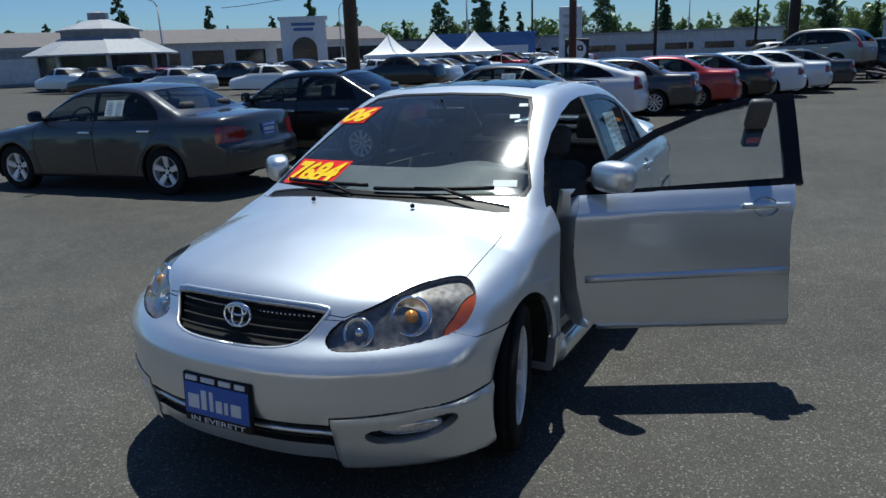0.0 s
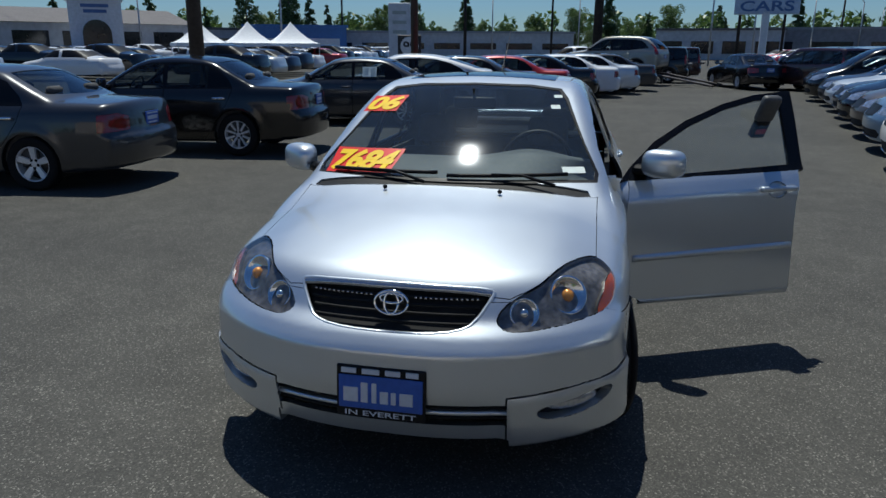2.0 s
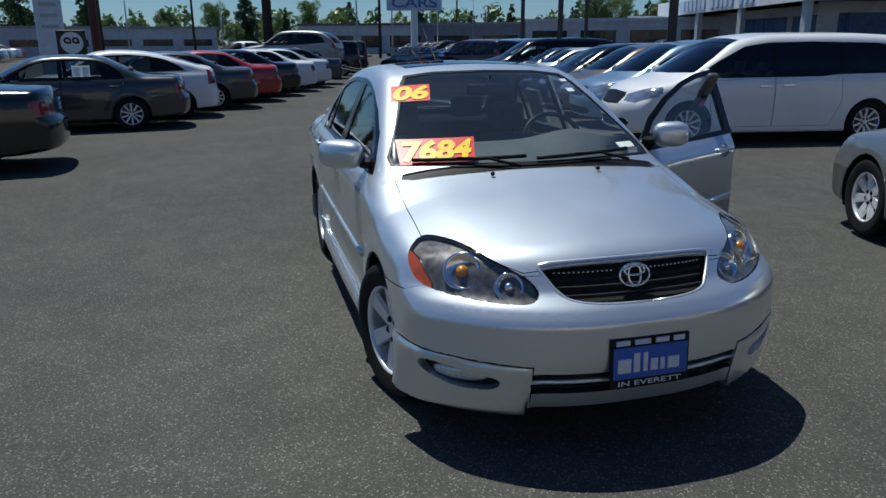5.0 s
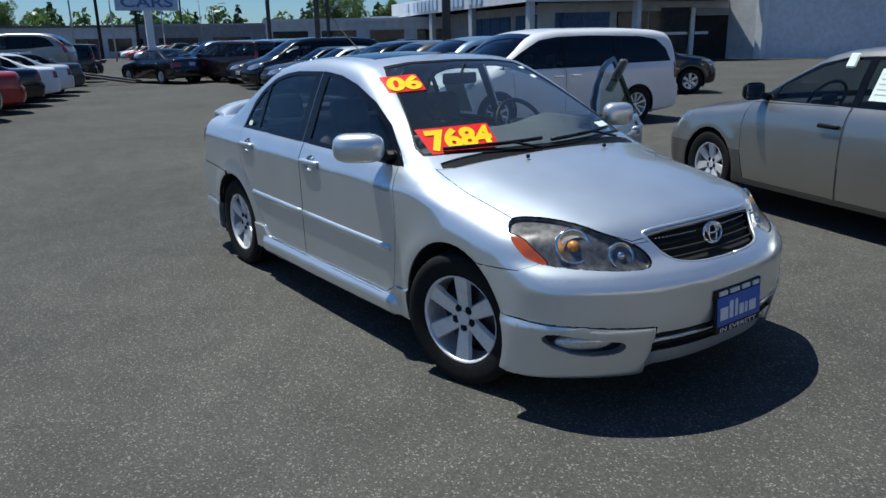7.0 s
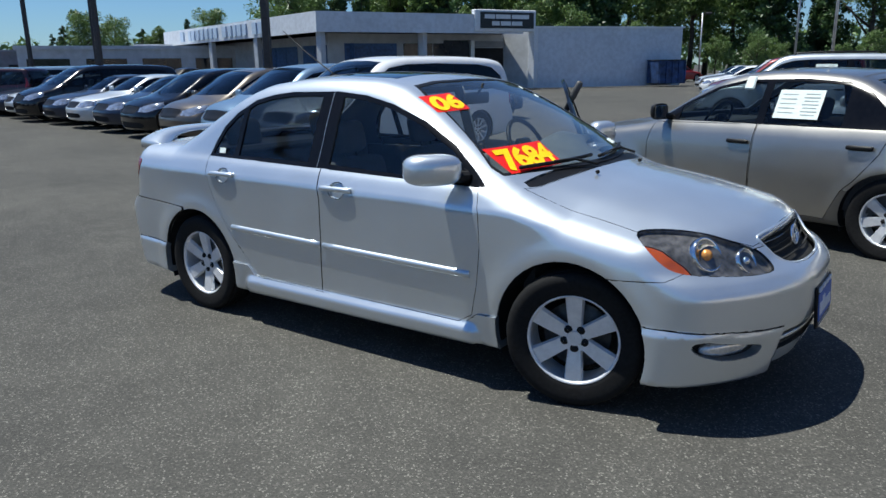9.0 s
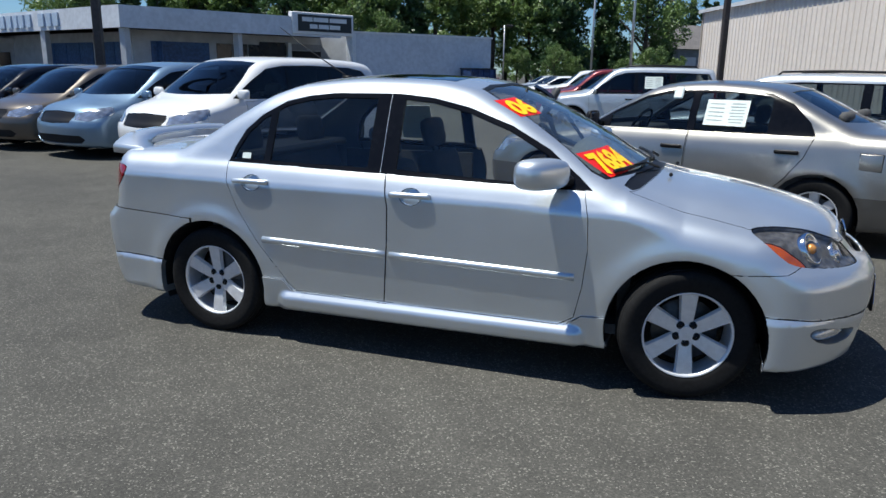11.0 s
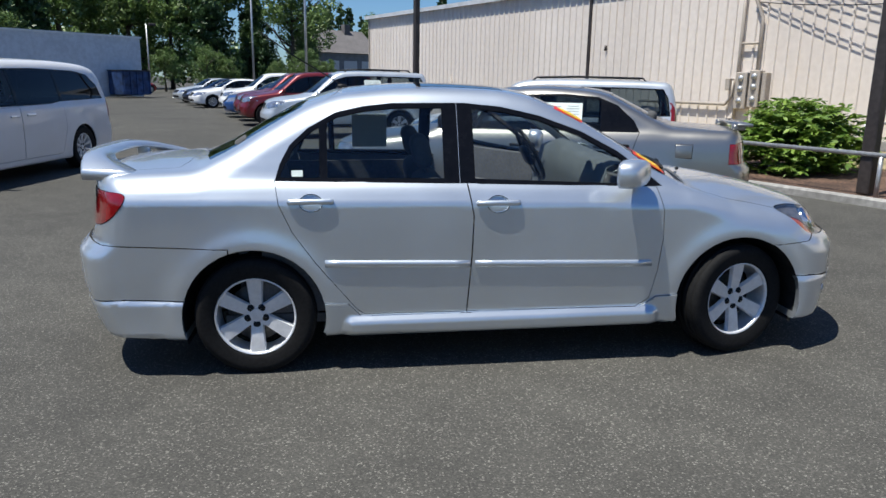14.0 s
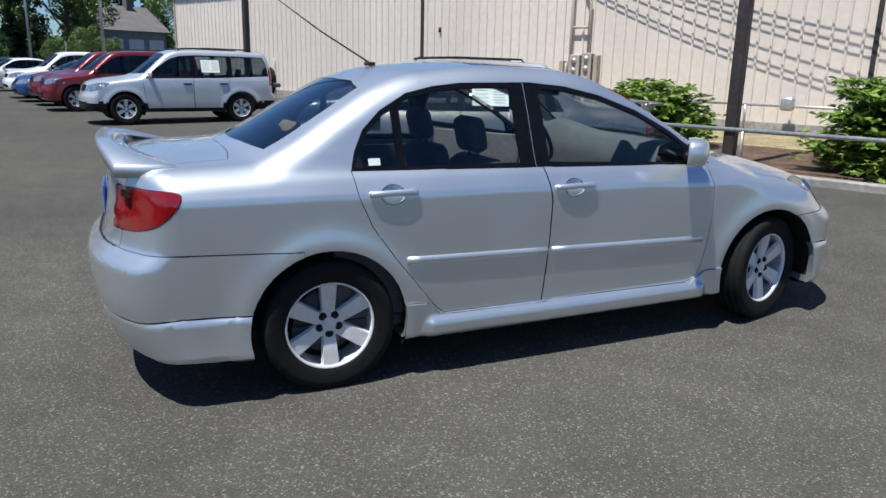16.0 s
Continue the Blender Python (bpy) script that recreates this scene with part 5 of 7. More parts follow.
    for y, z, w, h in ((-0.108, -0.010, 0.054, 0.054), (-0.058, 0.0, 0.026, 0.074), (-0.022, 0.0, 0.018, 0.074), (0.014, -0.014, 0.030, 0.046), (0.048, -0.014, 0.018, 0.046), (0.094, -0.014, 0.048, 0.046)):
        bm = bmesh.new()
        box(bm, (0.0115, y, z), (0.004, w, h), 0.0015)
        part("emblem", bm, M["plate_white"], fr)


def cabin_parts(root, driver, f):
    bm = bmesh.new()
    box(bm, (-0.2, 0, 0.27), (2.5, 1.5, 0.05))
    box(bm, (1.0, 0, 0.58), (0.06, 1.3, 0.55))
    for s in (-1, 1):
        box(bm, (-0.75, s * 0.755, 0.62), (1.0, 0.03, 0.62))
    box(bm, (0.36, -0.755, 0.62), (1.0, 0.03, 0.62))
    box(bm, (-1.45, 0, 1.0), (0.55, 1.25, 0.05), 0.02)
    box(bm, (-1.35, 0, 0.6), (0.05, 1.4, 0.8))
    box(bm, (0.35, 0, 0.42), (1.3, 0.24, 0.3), 0.05)
    part("cabin_lining", bm, M["cabin"], root)
    # dashboard: a padded top that bulges before the driver
    bm = bmesh.new()
    n, rows = 24, []
    for k in range(n + 1):
        y = -0.70 + 1.40 * k / n
        hump = 0.035 * math.exp(-((y - 0.36) / 0.2) ** 2)
        xf = 0.98 - 0.28 * (y / 0.7) ** 2
        rows.append([bm.verts.new(p) for p in ((xf, y, 0.97), (xf - 0.10, y, 1.005 + hump * 0.4), (0.70, y, 1.05 + hump), (0.63, y, 1.055 + hump * 1.4), (0.57, y, 1.03 + hump * 1.2), (0.54, y, 0.9), (0.59, y, 0.55))])
    for p, q in zip(rows, rows[1:]):
        for j in range(6):
            bm.faces.new((p[j], p[j + 1], q[j + 1], q[j]))
    part("dashboard", bm, M["dash"], root, "", True)
    for y in (-0.37, 0.37):
        seat(root, 0.02, y, M["cloth"])
    seat(root, -0.92, 0, M["cloth"], 1.3)
    steering_wheel(root, 0.41, 0.37, 1.0)
    bm = bmesh.new()
    box(bm, (0, 0, 0), (0.03, 0.24, 0.065), 0.012, None, 2)
    tube(bm, [(0.01, 0, 0.02), (0.05, 0, 0.08)], 0.008, 6)
    part("rear_view_mirror", bm, M["black_trim"], root, "", True).matrix_basis = pose(0.28, 0, 1.31)
    bm = bmesh.new()
    box(bm, (-0.33, 0, 1.395), (1.0, 0.95, 0.02), 0.008)
    part("headliner", bm, M["headliner"], root)
    # inner skin of the open door
    bm = bmesh.new()
    box(bm, (0.33, 0.745, 0.63), (1.0, 0.035, 0.62), 0.012, None, 2)
    box(bm, (0.25, 0.72, 0.66), (0.55, 0.05, 0.06), 0.02, None, 2)
    part("door_lining", bm, M["cabin"], driver, "", True)
    # key box that hangs on the door glass
    kb = new("key_box")
    kb.parent = driver
    kb["label"] = "grey and black key lock box on the window"
    yo = side_y(f, -0.03, 1.27)
    kb.matrix_basis = pose(-0.035, yo + 0.035, 1.27, -27, 0, 0)
    bm = bmesh.new()
    box(bm, (0, 0, 0.02), (0.105, 0.05, 0.15), 0.018, None, 2)
    part("cover", bm, M["grey_plastic"], kb, "", True)
    bm = bmesh.new()
    box(bm, (0, 0.002, -0.10), (0.085, 0.045, 0.11), 0.012, None, 2)
    part("case", bm, M["black_trim"], kb, "", True)
    bm = bmesh.new()
    box(bm, (0, 0.0245, -0.11), (0.06, 0.004, 0.03), 0.001)
    part("red_tag", bm, M["red_tag"], kb)


def window_sheet(parent, m, w, h):
    """A sale sheet behind a window: pale paper with grey bars."""
    bm = bmesh.new()
    box(bm, (0, 0, 0), (w, 0.003, h))
    p = part("sale_sheet", bm, M["white_paper"], parent, "white sale sheet with grey bars")
    p.matrix_basis = m
    for i in range(7):
        bm = bmesh.new()
        box(bm, (-w * 0.25, 0.003, h * (0.36 - 0.12 * i)), (w * (0.36 if i % 2 else 0.3), 0.002, h * 0.035))
        part("bar", bm, M["grey_print"], p)
    for i in range(5):
        bm = bmesh.new()
        box(bm, (w * 0.25, 0.003, h * (0.34 - 0.16 * i)), (w * 0.36, 0.002, h * 0.03))
        part("bar", bm, M["grey_print"], p)


def trim_parts(root, f):
    # wipers
    for y0, y1, x in ((-0.05, -0.60, 0.0), (0.56, 0.0, 0.0)):
        bm = bmesh.new()
        pts = []
        for k in range(9):
            y = y0 + (y1 - y0) * k / 8
            zz = 1.014 - 0.010 * (k / 8)
            pts.append((on_skin(f, y, zz, 1.6, -0.2) + 0.012, y, zz + 0.010))
        tube(bm, pts, 0.0095, 6)
        part("wiper_blade", bm, M["black_trim"], root, "", True)
        bm = bmesh.new()
        e = pts[5]
        tube(bm, [(1.085 - 0.17 * y0 * y0, y0 - 0.05 * (1 if y1 < y0 else -1), 0.985), (pts[3][0] + 0.022, pts[3][1], pts[3][2] + 0.004), (e[0] + 0.006, e[1], e[2] + 0.008)], 0.008, 6, 0.6)
        part("wiper_arm", bm, M["black_trim"], root, "", True)
    for y in (-0.27, 0.27):
        bm = bmesh.new()
        bmesh.ops.create_uvsphere(bm, u_segments=10, v_segments=6, radius=0.011)
        part("washer_nozzle", bm, M["black_trim"], root, "", True).matrix_basis = pose(1.16, y, 0.968)
    # papers behind and on the glass
    for y, z, w, h in ((0.585, 1.035, 0.11, 0.045), (0.46, 1.305, 0.05, 0.032), (0.465, 1.355, 0.045, 0.025)):
        x = on_skin(f, y, z, 1.6, -0.2)
        bm = bmesh.new()
        box(bm, (0, 0, 0), (0.002, w, h))
        part("paper_slip", bm, M["white_paper"], root).matrix_basis = pose(x - 0.006, y, z, 0, -57, 17)
    yo = side_y(f, -1.05, 1.03)
    bm = bmesh.new()
    box(bm, (0, 0, 0), (0.055, 0.002, 0.032))
    part("paper_slip", bm, M["white_paper"], root).matrix_basis = pose(-1.055, -yo - 0.004, 1.032, -18, 0, 0)
    window_sheet(root, pose(-0.66, side_y(f, -0.66, 1.14) - 0.022, 1.14, 22, 0, 0), 0.24, 0.25)
    # aerial
    bm = bmesh.new()
    tube(bm, [(-0.82, 0, 1.45), (-0.86, 0, 1.475), (-1.1, 0, 1.62), (-1.3, 0, 1.76)], 0.006, 6, 0.4)
    box(bm, (-0.83, 0, 1.452), (0.06, 0.04, 0.02), 0.008)
    part("aerial", bm, M["black_trim"], root, "", True)
    # boot spoiler on two feet, with a slot under its middle
    bm = bmesh.new()
    rows = []
    n = 32
    for k in range(n + 1):
        t = 2 * k / n - 1
        y = 0.655 * math.sin(t * math.pi / 2)
        q = abs(y) / 0.655
        z = 1.108 - 0.075 * q ** 4
        c = 0.12 + 0.25 * q ** 4
        xr = -2.20 + 0.08 * q ** 2.5
        th = 0.020 + 0.012 * q ** 2
        pr = [(xr, z + 0.012), (xr + 0.01, z + 0.02), (xr + c * 0.5, z + 0.012), (xr + c, z - 0.01 - 0.025 * q ** 3), (xr + c * 0.96, z - th - 0.022 * q ** 3), (xr + c * 0.4, z - th * 1.3), (xr, z - th)]
        rows.append([bm.verts.new((a, y, b)) for a, b in pr])
    for p, q in zip(rows, rows[1:]):
        for j in range(7):
            bm.faces.new((p[j], p[(j + 1) % 7], q[(j + 1) % 7], q[j]))
    bm.faces.new(rows[0])
    bm.faces.new(rows[-1])
    sp = part("spoiler", bm, M["silver"], root, "", True)
    for s in (-1, 1):
        bm = bmesh.new()
        box(bm, (-2.10, s * 0.42, 1.06), (0.08, 0.05, 0.08), 0.015, None, 2)
        part("spoiler_foot", bm, M["silver"], sp, "", True)
    # rear badge and tailpipe
    bm = bmesh.new()
    box(bm, (solid_tail(SPORT_SEDAN, 0.93) - 0.004, 0, 0.93), (0.01, 0.4, 0.03), 0.004)
    part("boot_garnish", bm, M["chrome"], root)
    plate_bars(root, pose(solid_tail(SPORT_SEDAN, 0.82) - 0.006, 0, 0.82, 0, 0, 180))


M["grille_chrome"] = plain("dull_chrome", (0.42, 0.45, 0.50), 0.25, 0.9, 0.06, 40)
M["screen"] = glass("clear_glass", (0.78, 0.83, 0.83), 1.55, 0.03)
# The greenish and teal films hold dust and a painted haze of sky reflection.
M["door_pane"] = hazed(glass("door_glass", (0.78, 0.83, 0.82), 1.75, 0.04), 0.05, (0.70, 0.76, 0.68))
M["windscreen"] = hazed(glass("windscreen_glass", (0.78, 0.83, 0.82), 1.75, 0.06), 0.016, (0.66, 0.78, 0.80))
M["screen_dark"] = glass("rear_glass", (0.10, 0.12, 0.14), 1.9)
M["sunroof"] = glass("sunroof_glass", (0.03, 0.035, 0.04))
M["bowl"] = plain("lamp_bowl", (0.24, 0.225, 0.21), 0.3, 0.5, 0.4, 34)
M["amber_soft"] = plain("amber_bulb", (0.85, 0.36, 0.08), 0.2, 0.3, 0.1, 30)
M["reflector_soft"] = plain("fog_lens", (0.62, 0.63, 0.64), 0.15, 0.6, 0.2, 60, 0.2, 1.0)
M["headliner"] = plain("headliner", (0.12, 0.12, 0.118), 0.9, 0, 0.1, 60)
M["grey_plastic"] = plain("grey_plastic", (0.07, 0.07, 0.07), 0.5, 0, 0.1, 40)
M["red_tag"] = plain("red_tag", (0.45, 0.02, 0.02), 0.5, 0, 0.1, 40)

main_car()

# ---- ground: one sheet to the horizon ----
def ground_sheet():
    bm = bmesh.new()
    ticks = [-900, -400, -200, -100, -60, -40, -30] + [x * 2.0 for x in range(-12, 13)] + [30, 40, 60, 100, 200, 400, 900]
    g = {}
    for i, x in enumerate(ticks):
        for j, y in enumerate(ticks):
            g[i, j] = bm.verts.new((x, y, gz(x, y)))
    n = len(ticks)
    for i in range(n - 1):
        for j in range(n - 1):
            bm.faces.new((g[i, j], g[i + 1, j], g[i + 1, j + 1], g[i, j + 1]))
    tagged(part("ground", bm, M["asphalt"], None, "", True), "worn grey asphalt car lot with pale stones", "asphalt", "", "structure")


ground_sheet()

# ---- more materials ----
def rib_wall_mat():
    m, nt, b = node_mat("painted_metal_wall")
    c1, f1 = mix_noise(nt, 6, 5, (0.74, 0.665, 0.60), (0.82, 0.745, 0.675), 0.3, 0.7)
    c2, f2 = mix_noise(nt, 0.6, 4, (0.88, 0.87, 0.86), (1.0, 1.0, 1.0), 0.3, 0.7, stretch=(1, 1, 0.25))
    nt.links.new(mul(nt, c1, c2), b.inputs["Base Color"])
    b.inputs["Roughness"].default_value = 0.55
    return m


def leaf_mat(name, a, b_, trans=0.25):
    m, nt, b = node_mat(name)
    g = nt.nodes.new("ShaderNodeNewGeometry")
    rp = nt.nodes.new("ShaderNodeValToRGB")
    rp.color_ramp.elements[0].color, rp.color_ramp.elements[1].color = (*a, 1), (*b_, 1)
    nt.links.new(g.outputs["Random Per Island"], rp.inputs[0])
    c2, f2 = mix_noise(nt, 1.5, 3, (0.75, 0.8, 0.75), (1.1, 1.1, 1.0), 0.3, 0.7)
    nt.links.new(mul(nt, rp.outputs[0], c2), b.inputs["Base Color"])
    b.inputs["Roughness"].default_value = 0.45
    # light through the leaf
    tl, mx = nt.nodes.new("ShaderNodeBsdfTranslucent"), nt.nodes.new("ShaderNodeMixShader")
    nt.links.new(mul(nt, rp.outputs[0], c2), tl.inputs[0])
    mx.inputs[0].default_value = trans
    nt.links.new(b.outputs[0], mx.inputs[1])
    nt.links.new(tl.outputs[0], mx.inputs[2])
    nt.links.new(mx.outputs[0], nt.nodes["Material Output"].inputs[0])
    return m


M["tan_wall"] = rib_wall_mat()
M["tan_trim"] = plain("tan_trim", (0.42, 0.37, 0.32), 0.5, 0, 0.1, 20)
M["galv"] = plain("galvanised_steel", (0.48, 0.49, 0.50), 0.4, 0.6, 0.15, 20)
M["white_metal"] = plain("white_metal", (0.62, 0.65, 0.70), 0.5, 0, 0.08, 4)
M["offwhite"] = plain("offwhite_wall", (0.52, 0.54, 0.57), 0.7, 0, 0.1, 2)
M["grey_wall"] = plain("grey_wall", (0.26, 0.27, 0.29), 0.75, 0, 0.12, 2)
M["soffit"] = plain("soffit", (0.26, 0.26, 0.27), 0.8, 0, 0.1, 3)
M["brown_steel"] = plain("brown_steel", (0.055, 0.045, 0.042), 0.5, 0.2, 0.2, 14)
M["wood_pole"] = plain("tarred_wood", (0.035, 0.030, 0.027), 0.85, 0, 0.3, 10, 0.4)
M["concrete"] = plain("concrete", (0.34, 0.33, 0.31), 0.9, 0, 0.18, 12, 0.3)
M["mulch"] = plain("bark_mulch", (0.13, 0.075, 0.05), 0.95, 0, 0.6, 22, 0.9)
M["dry_grass"] = plain("dry_grass", (0.33, 0.27, 0.15), 0.95, 0, 0.45, 30, 0.8)
M["roof_grey"] = plain("shingle_roof", (0.15, 0.14, 0.14), 0.85, 0, 0.2, 8, 0.3)
M["roof_white"] = plain("white_roof", (0.30, 0.32, 0.35), 0.6, 0, 0.08, 5)
M["tent"] = plain("tent_fabric", (0.80, 0.82, 0.84), 0.7, 0, 0.04, 8)
M["banner_blue"] = plain("banner_blue", (0.05, 0.12, 0.28), 0.5, 0, 0.25, 6)
M["sign_blue"] = plain("sign_blue", (0.06, 0.14, 0.34), 0.45, 0, 0.1, 8)
M["sign_pale"] = plain("sign_pale", (0.44, 0.54, 0.68), 0.5, 0, 0.1, 8)
M["sign_black"] = plain("sign_black", (0.012, 0.013, 0.016), 0.4, 0, 0.2, 8)
M["white_paint"] = plain("white_paint", (0.74, 0.75, 0.76), 0.5, 0, 0.06, 10)
M["blue_roof"] = plain("blue_cladding", (0.05, 0.16, 0.42), 0.5, 0, 0.12, 6)
M["bark"] = plain("bark", (0.09, 0.07, 0.055), 0.95, 0, 0.4, 9, 0.7)
M["needles"] = leaf_mat("conifer_needles", (0.028, 0.062, 0.026), (0.075, 0.14, 0.05))
M["leaves"] = leaf_mat("tree_leaves", (0.075, 0.13, 0.036), (0.19, 0.28, 0.085))
M["shrub"] = leaf_mat("shrub_leaves", (0.075, 0.15, 0.018), (0.26, 0.37, 0.075))


def led_mat():
    m = bpy.data.materials.new("led_digits")
    m.use_nodes = True
    b = m.node_tree.nodes["Principled BSDF"]
    b.inputs["Base Color"].default_value = (0.8, 0.2, 0.02, 1)
    b.inputs["Emission Color"].default_value = (1.0, 0.30, 0.03, 1)
    b.inputs["Emission Strength"].default_value = 1.2
    return m


M["led"] = led_mat()

# ---- parked cars ----
P_GREY = paint("graphite_paint", (0.036, 0.038, 0.043), 0.5, 0.3, 1.0)
P_BLACK = paint("black_paint", (0.004, 0.004, 0.005), 0.0, 0.16, 0.5)
P_WHITE = paint("white_car_paint", (0.74, 0.75, 0.77), 0.0, 0.35)
P_BEIGE = paint("champagne_paint", (0.40, 0.385, 0.355), 0.9, 0.33)
P_TAUPE = paint("taupe_paint", (0.095, 0.09, 0.083), 0.4, 0.4)
P_RED = paint("red_paint", (0.33, 0.012, 0.014), 0.2, 0.3)
P_DKRED = paint("dark_red_paint", (0.16, 0.012, 0.016), 0.3, 0.3)
P_MAROON = paint("maroon_paint", (0.028, 0.006, 0.009), 0.3, 0.25)
P_SKY = paint("pale_blue_paint", (0.20, 0.30, 0.42), 0.6, 0.33)
P_BRONZE = paint("bronze_paint", (0.125, 0.108, 0.092), 0.6, 0.33)
P_NAVY = paint("navy_paint", (0.018, 0.028, 0.055), 0.4, 0.3)
P_SILVER = paint("silver_car_paint", (0.60, 0.64, 0.68), 0.5, 0.34)
P_BLUE = paint("blue_paint", (0.03, 0.09, 0.28), 0.4, 0.3)


def put(ob, x, y, heading, z=0.0):
    ob.matrix_basis = pose(x, y, gz(x, y) + z, 0, 0, heading)
    return ob


ROW = "cars parked in a row on the lot"
dark_sedan = put(vehicle("parked_sedan", SEDAN, P_GREY, "dark grey sedan parked on the lot, chrome tail trim", "car", 0.045, 5, trim=M["chrome"]), -3.50, -7.05, -84)
black = put(vehicle("parked_sedan", SEDAN, P_BLACK, "glossy black sedan parked on the lot", "car", 0.05, 10, trim=M["chrome"]), -6.65, -6.1, -84)
black.scale.z = 1.05
# the row along the lot's far side, closely parked on a slant
def in_row(ob, k):
    x = -11.5 - 2.03 * k
    return put(ob, x, -4.75 + 0.36 * (-11.5 - x), -82)


graphite_sedan = in_row(vehicle("parked_sedan", SEDAN, P_GREY, "dark grey sedan parked in the row", "car", 0.055, 10), 0)
white_hatch = in_row(vehicle("parked_hatchback", HATCH, P_WHITE, "white hatchback parked in the row", "car", 0.055, 10), 1)
s_red = in_row(vehicle("parked_sedan", SEDAN, P_RED, "bright red sedan parked in the row", "car", 0.06, 10), 3)
white_sedan = in_row(vehicle("parked_sedan", SEDAN, P_WHITE, "white sedan parked in the row", "car", 0.06, 10), 5)
s_grey = in_row(vehicle("parked_sedan", SEDAN, P_SILVER, "silver sedan parked in the row", "car", 0.06, 10), 6)
for k, src in ((2, graphite_sedan), (4, black), (7, graphite_sedan)):
    in_row(copy_thing(src, Matrix()), k)

white_van = put(vehicle("parked_minivan", MINIVAN, P_WHITE, "white minivan with dark rear windows parked on the lot", "minivan", 0.05, 10, M["glass_dark"]), -6.42, 7.1, -100)
STEP = (-2.1, 0.37)
van_sky = put(vehicle("parked_minivan", MINIVAN, P_SKY, "pale blue minivan parked in the row", "minivan", 0.055, 10, M["glass_dark"]), -8.72, 7.5, -100)
van_bronze = put(vehicle("parked_minivan", MINIVAN, P_BRONZE, "bronze minivan parked in the row", "minivan", 0.055, 10, M["glass_dark"]), -10.78, 7.86, -100)
van_black = put(vehicle("parked_minivan", MINIVAN, P_BLACK, "black minivan parked in the row", "minivan", 0.055, 10, M["glass_dark"]), -12.9, 8.22, -100)
van_sky.scale, van_bronze.scale, van_black.scale = (0.97, 0.97, 0.94), (0.95, 0.96, 0.90), (0.95, 0.96, 0.90)
s_navy = vehicle("parked_sedan", SEDAN, P_NAVY, "navy sedan parked in the row", "car", 0.06, 10)
suv_silver = vehicle("parked_suv", SUV, P_SILVER, "silver sport utility wagon with a roof rack", "car", 0.05, 6, roof_rack=True, plate=False, spare=True, trim=M["black_trim"], lower=(0.50, M["black_trim"]))
k = 4
put(s_navy, -6.62 + k * STEP[0], 7.1 + k * STEP[1], -100)
for k, src in ((5, s_grey), (6, s_navy), (7, van_black), (8, s_grey), (9, s_navy), (10, van_sky), (11, s_navy), (12, s_grey), (13, van_black), (14, s_navy), (15, s_grey), (16, van_sky), (17, s_navy)):
    put(copy_thing(src, Matrix()), -6.62 + k * STEP[0], 7.1 + k * STEP[1], -100)

suv_black = put(vehicle("parked_suv", SUV, P_BLACK, "black sport utility vehicle behind the minivans", "car", 0.055, 6), -10.25, 14.45, 54)
champagne_sedan = put(vehicle("parked_sedan", SEDAN, P_BEIGE, "two-tone champagne sedan with a sale sheet in its window", "car", 0.04, 7, trim=M["black_trim"], mirror_mat=M["black_trim"], lower=(0.52, P_TAUPE)), 1.15, 3.95, 161.8)
wagon = put(vehicle("parked_wagon", SUV, P_SILVER, "silver estate wagon with black roof rails behind the champagne sedan", "car", 0.06, 6, roof_rack=True, plate=False), 2.25, 7.5, 161.8)
wagon.scale.z = 0.89
put(suv_silver, -1.0, 15.35, -171)
suv_red = put(vehicle("parked_suv", SUV, P_DKRED, "dark red sport utility vehicle in the row", "car", 0.06, 6), -2.3, 20.3, -170)
put(copy_thing(suv_red, Matrix()), -2.85, 23.0, -169)
van_small = put(vehicle("parked_sedan", SEDAN, P_BLUE, "blue sedan in the row", "car", 0.07, 6), -3.5, 25.3, -167)
truck_white = put(vehicle("parked_suv", SUV, P_WHITE, "white sport utility vehicle in the row", "car", 0.06, 6), -4.2, 27.9, -165)
put(copy_thing(white_sedan, Matrix()), -6.6, 34.0, -158)
put(copy_thing(s_navy, Matrix()), -7.6, 37.2, -156)
put(copy_thing(s_grey, Matrix()), -8.9, 40.6, -150)
put(copy_thing(s_grey, Matrix()), -27.0, 46.4, 25)
put(copy_thing(s_grey, Matrix()), -23.6, 57.5, 20)
put(copy_thing(s_red, Matrix()), -19.5, 62.0, 60)
put(copy_thing(black, Matrix()), -29.6, 6.7, -166)
suv_grey = put(vehicle("parked_suv", SUV, P_MAROON, "dark maroon sport utility vehicle across the lot", "car", 0.06, 6), -27.6, 8.9, -148)
put(copy_thing(suv_black, Matrix()), -33.5, 2.6, -96)
put(copy_thing(suv_grey, Matrix()), -37.0, 3.6, -96)
CROSSOVER = dict(SUV,
    top=[(-2.3, 1.0), (-2.2, 1.14), (-2.1, 1.26), (-1.9, 1.44), (-1.6, 1.60), (-1.2, 1.67), (-0.4, 1.69), (0.1, 1.66), (0.32, 1.60), (0.6, 1.43), (0.98, 1.17), (1.1, 1.10), (1.3, 1.06), (1.7, 1.0), (1.95, 0.94), (2.1, 0.86), (2.2, 0.74)],
    tail=[(0.1, -2.1), (0.25, -2.2), (0.45, -2.24), (0.62, -2.25), (0.9, -2.24), (1.1, -2.17), (1.4, -1.95), (1.7, -1.6)],
    dlo=[(-1.78, 1.16), (-1.62, 1.36), (-1.45, 1.48), (-1.2, 1.53), (-0.3, 1.55), (0.05, 1.53), (0.3, 1.45), (0.6, 1.25), (0.88, 1.03), (0.0, 1.045), (-1.0, 1.07)],
    panes=[(-1.74, 1.0, -1.13), (-1.02, 1.0, -0.25), (-0.16, 1.0, 0.68)])
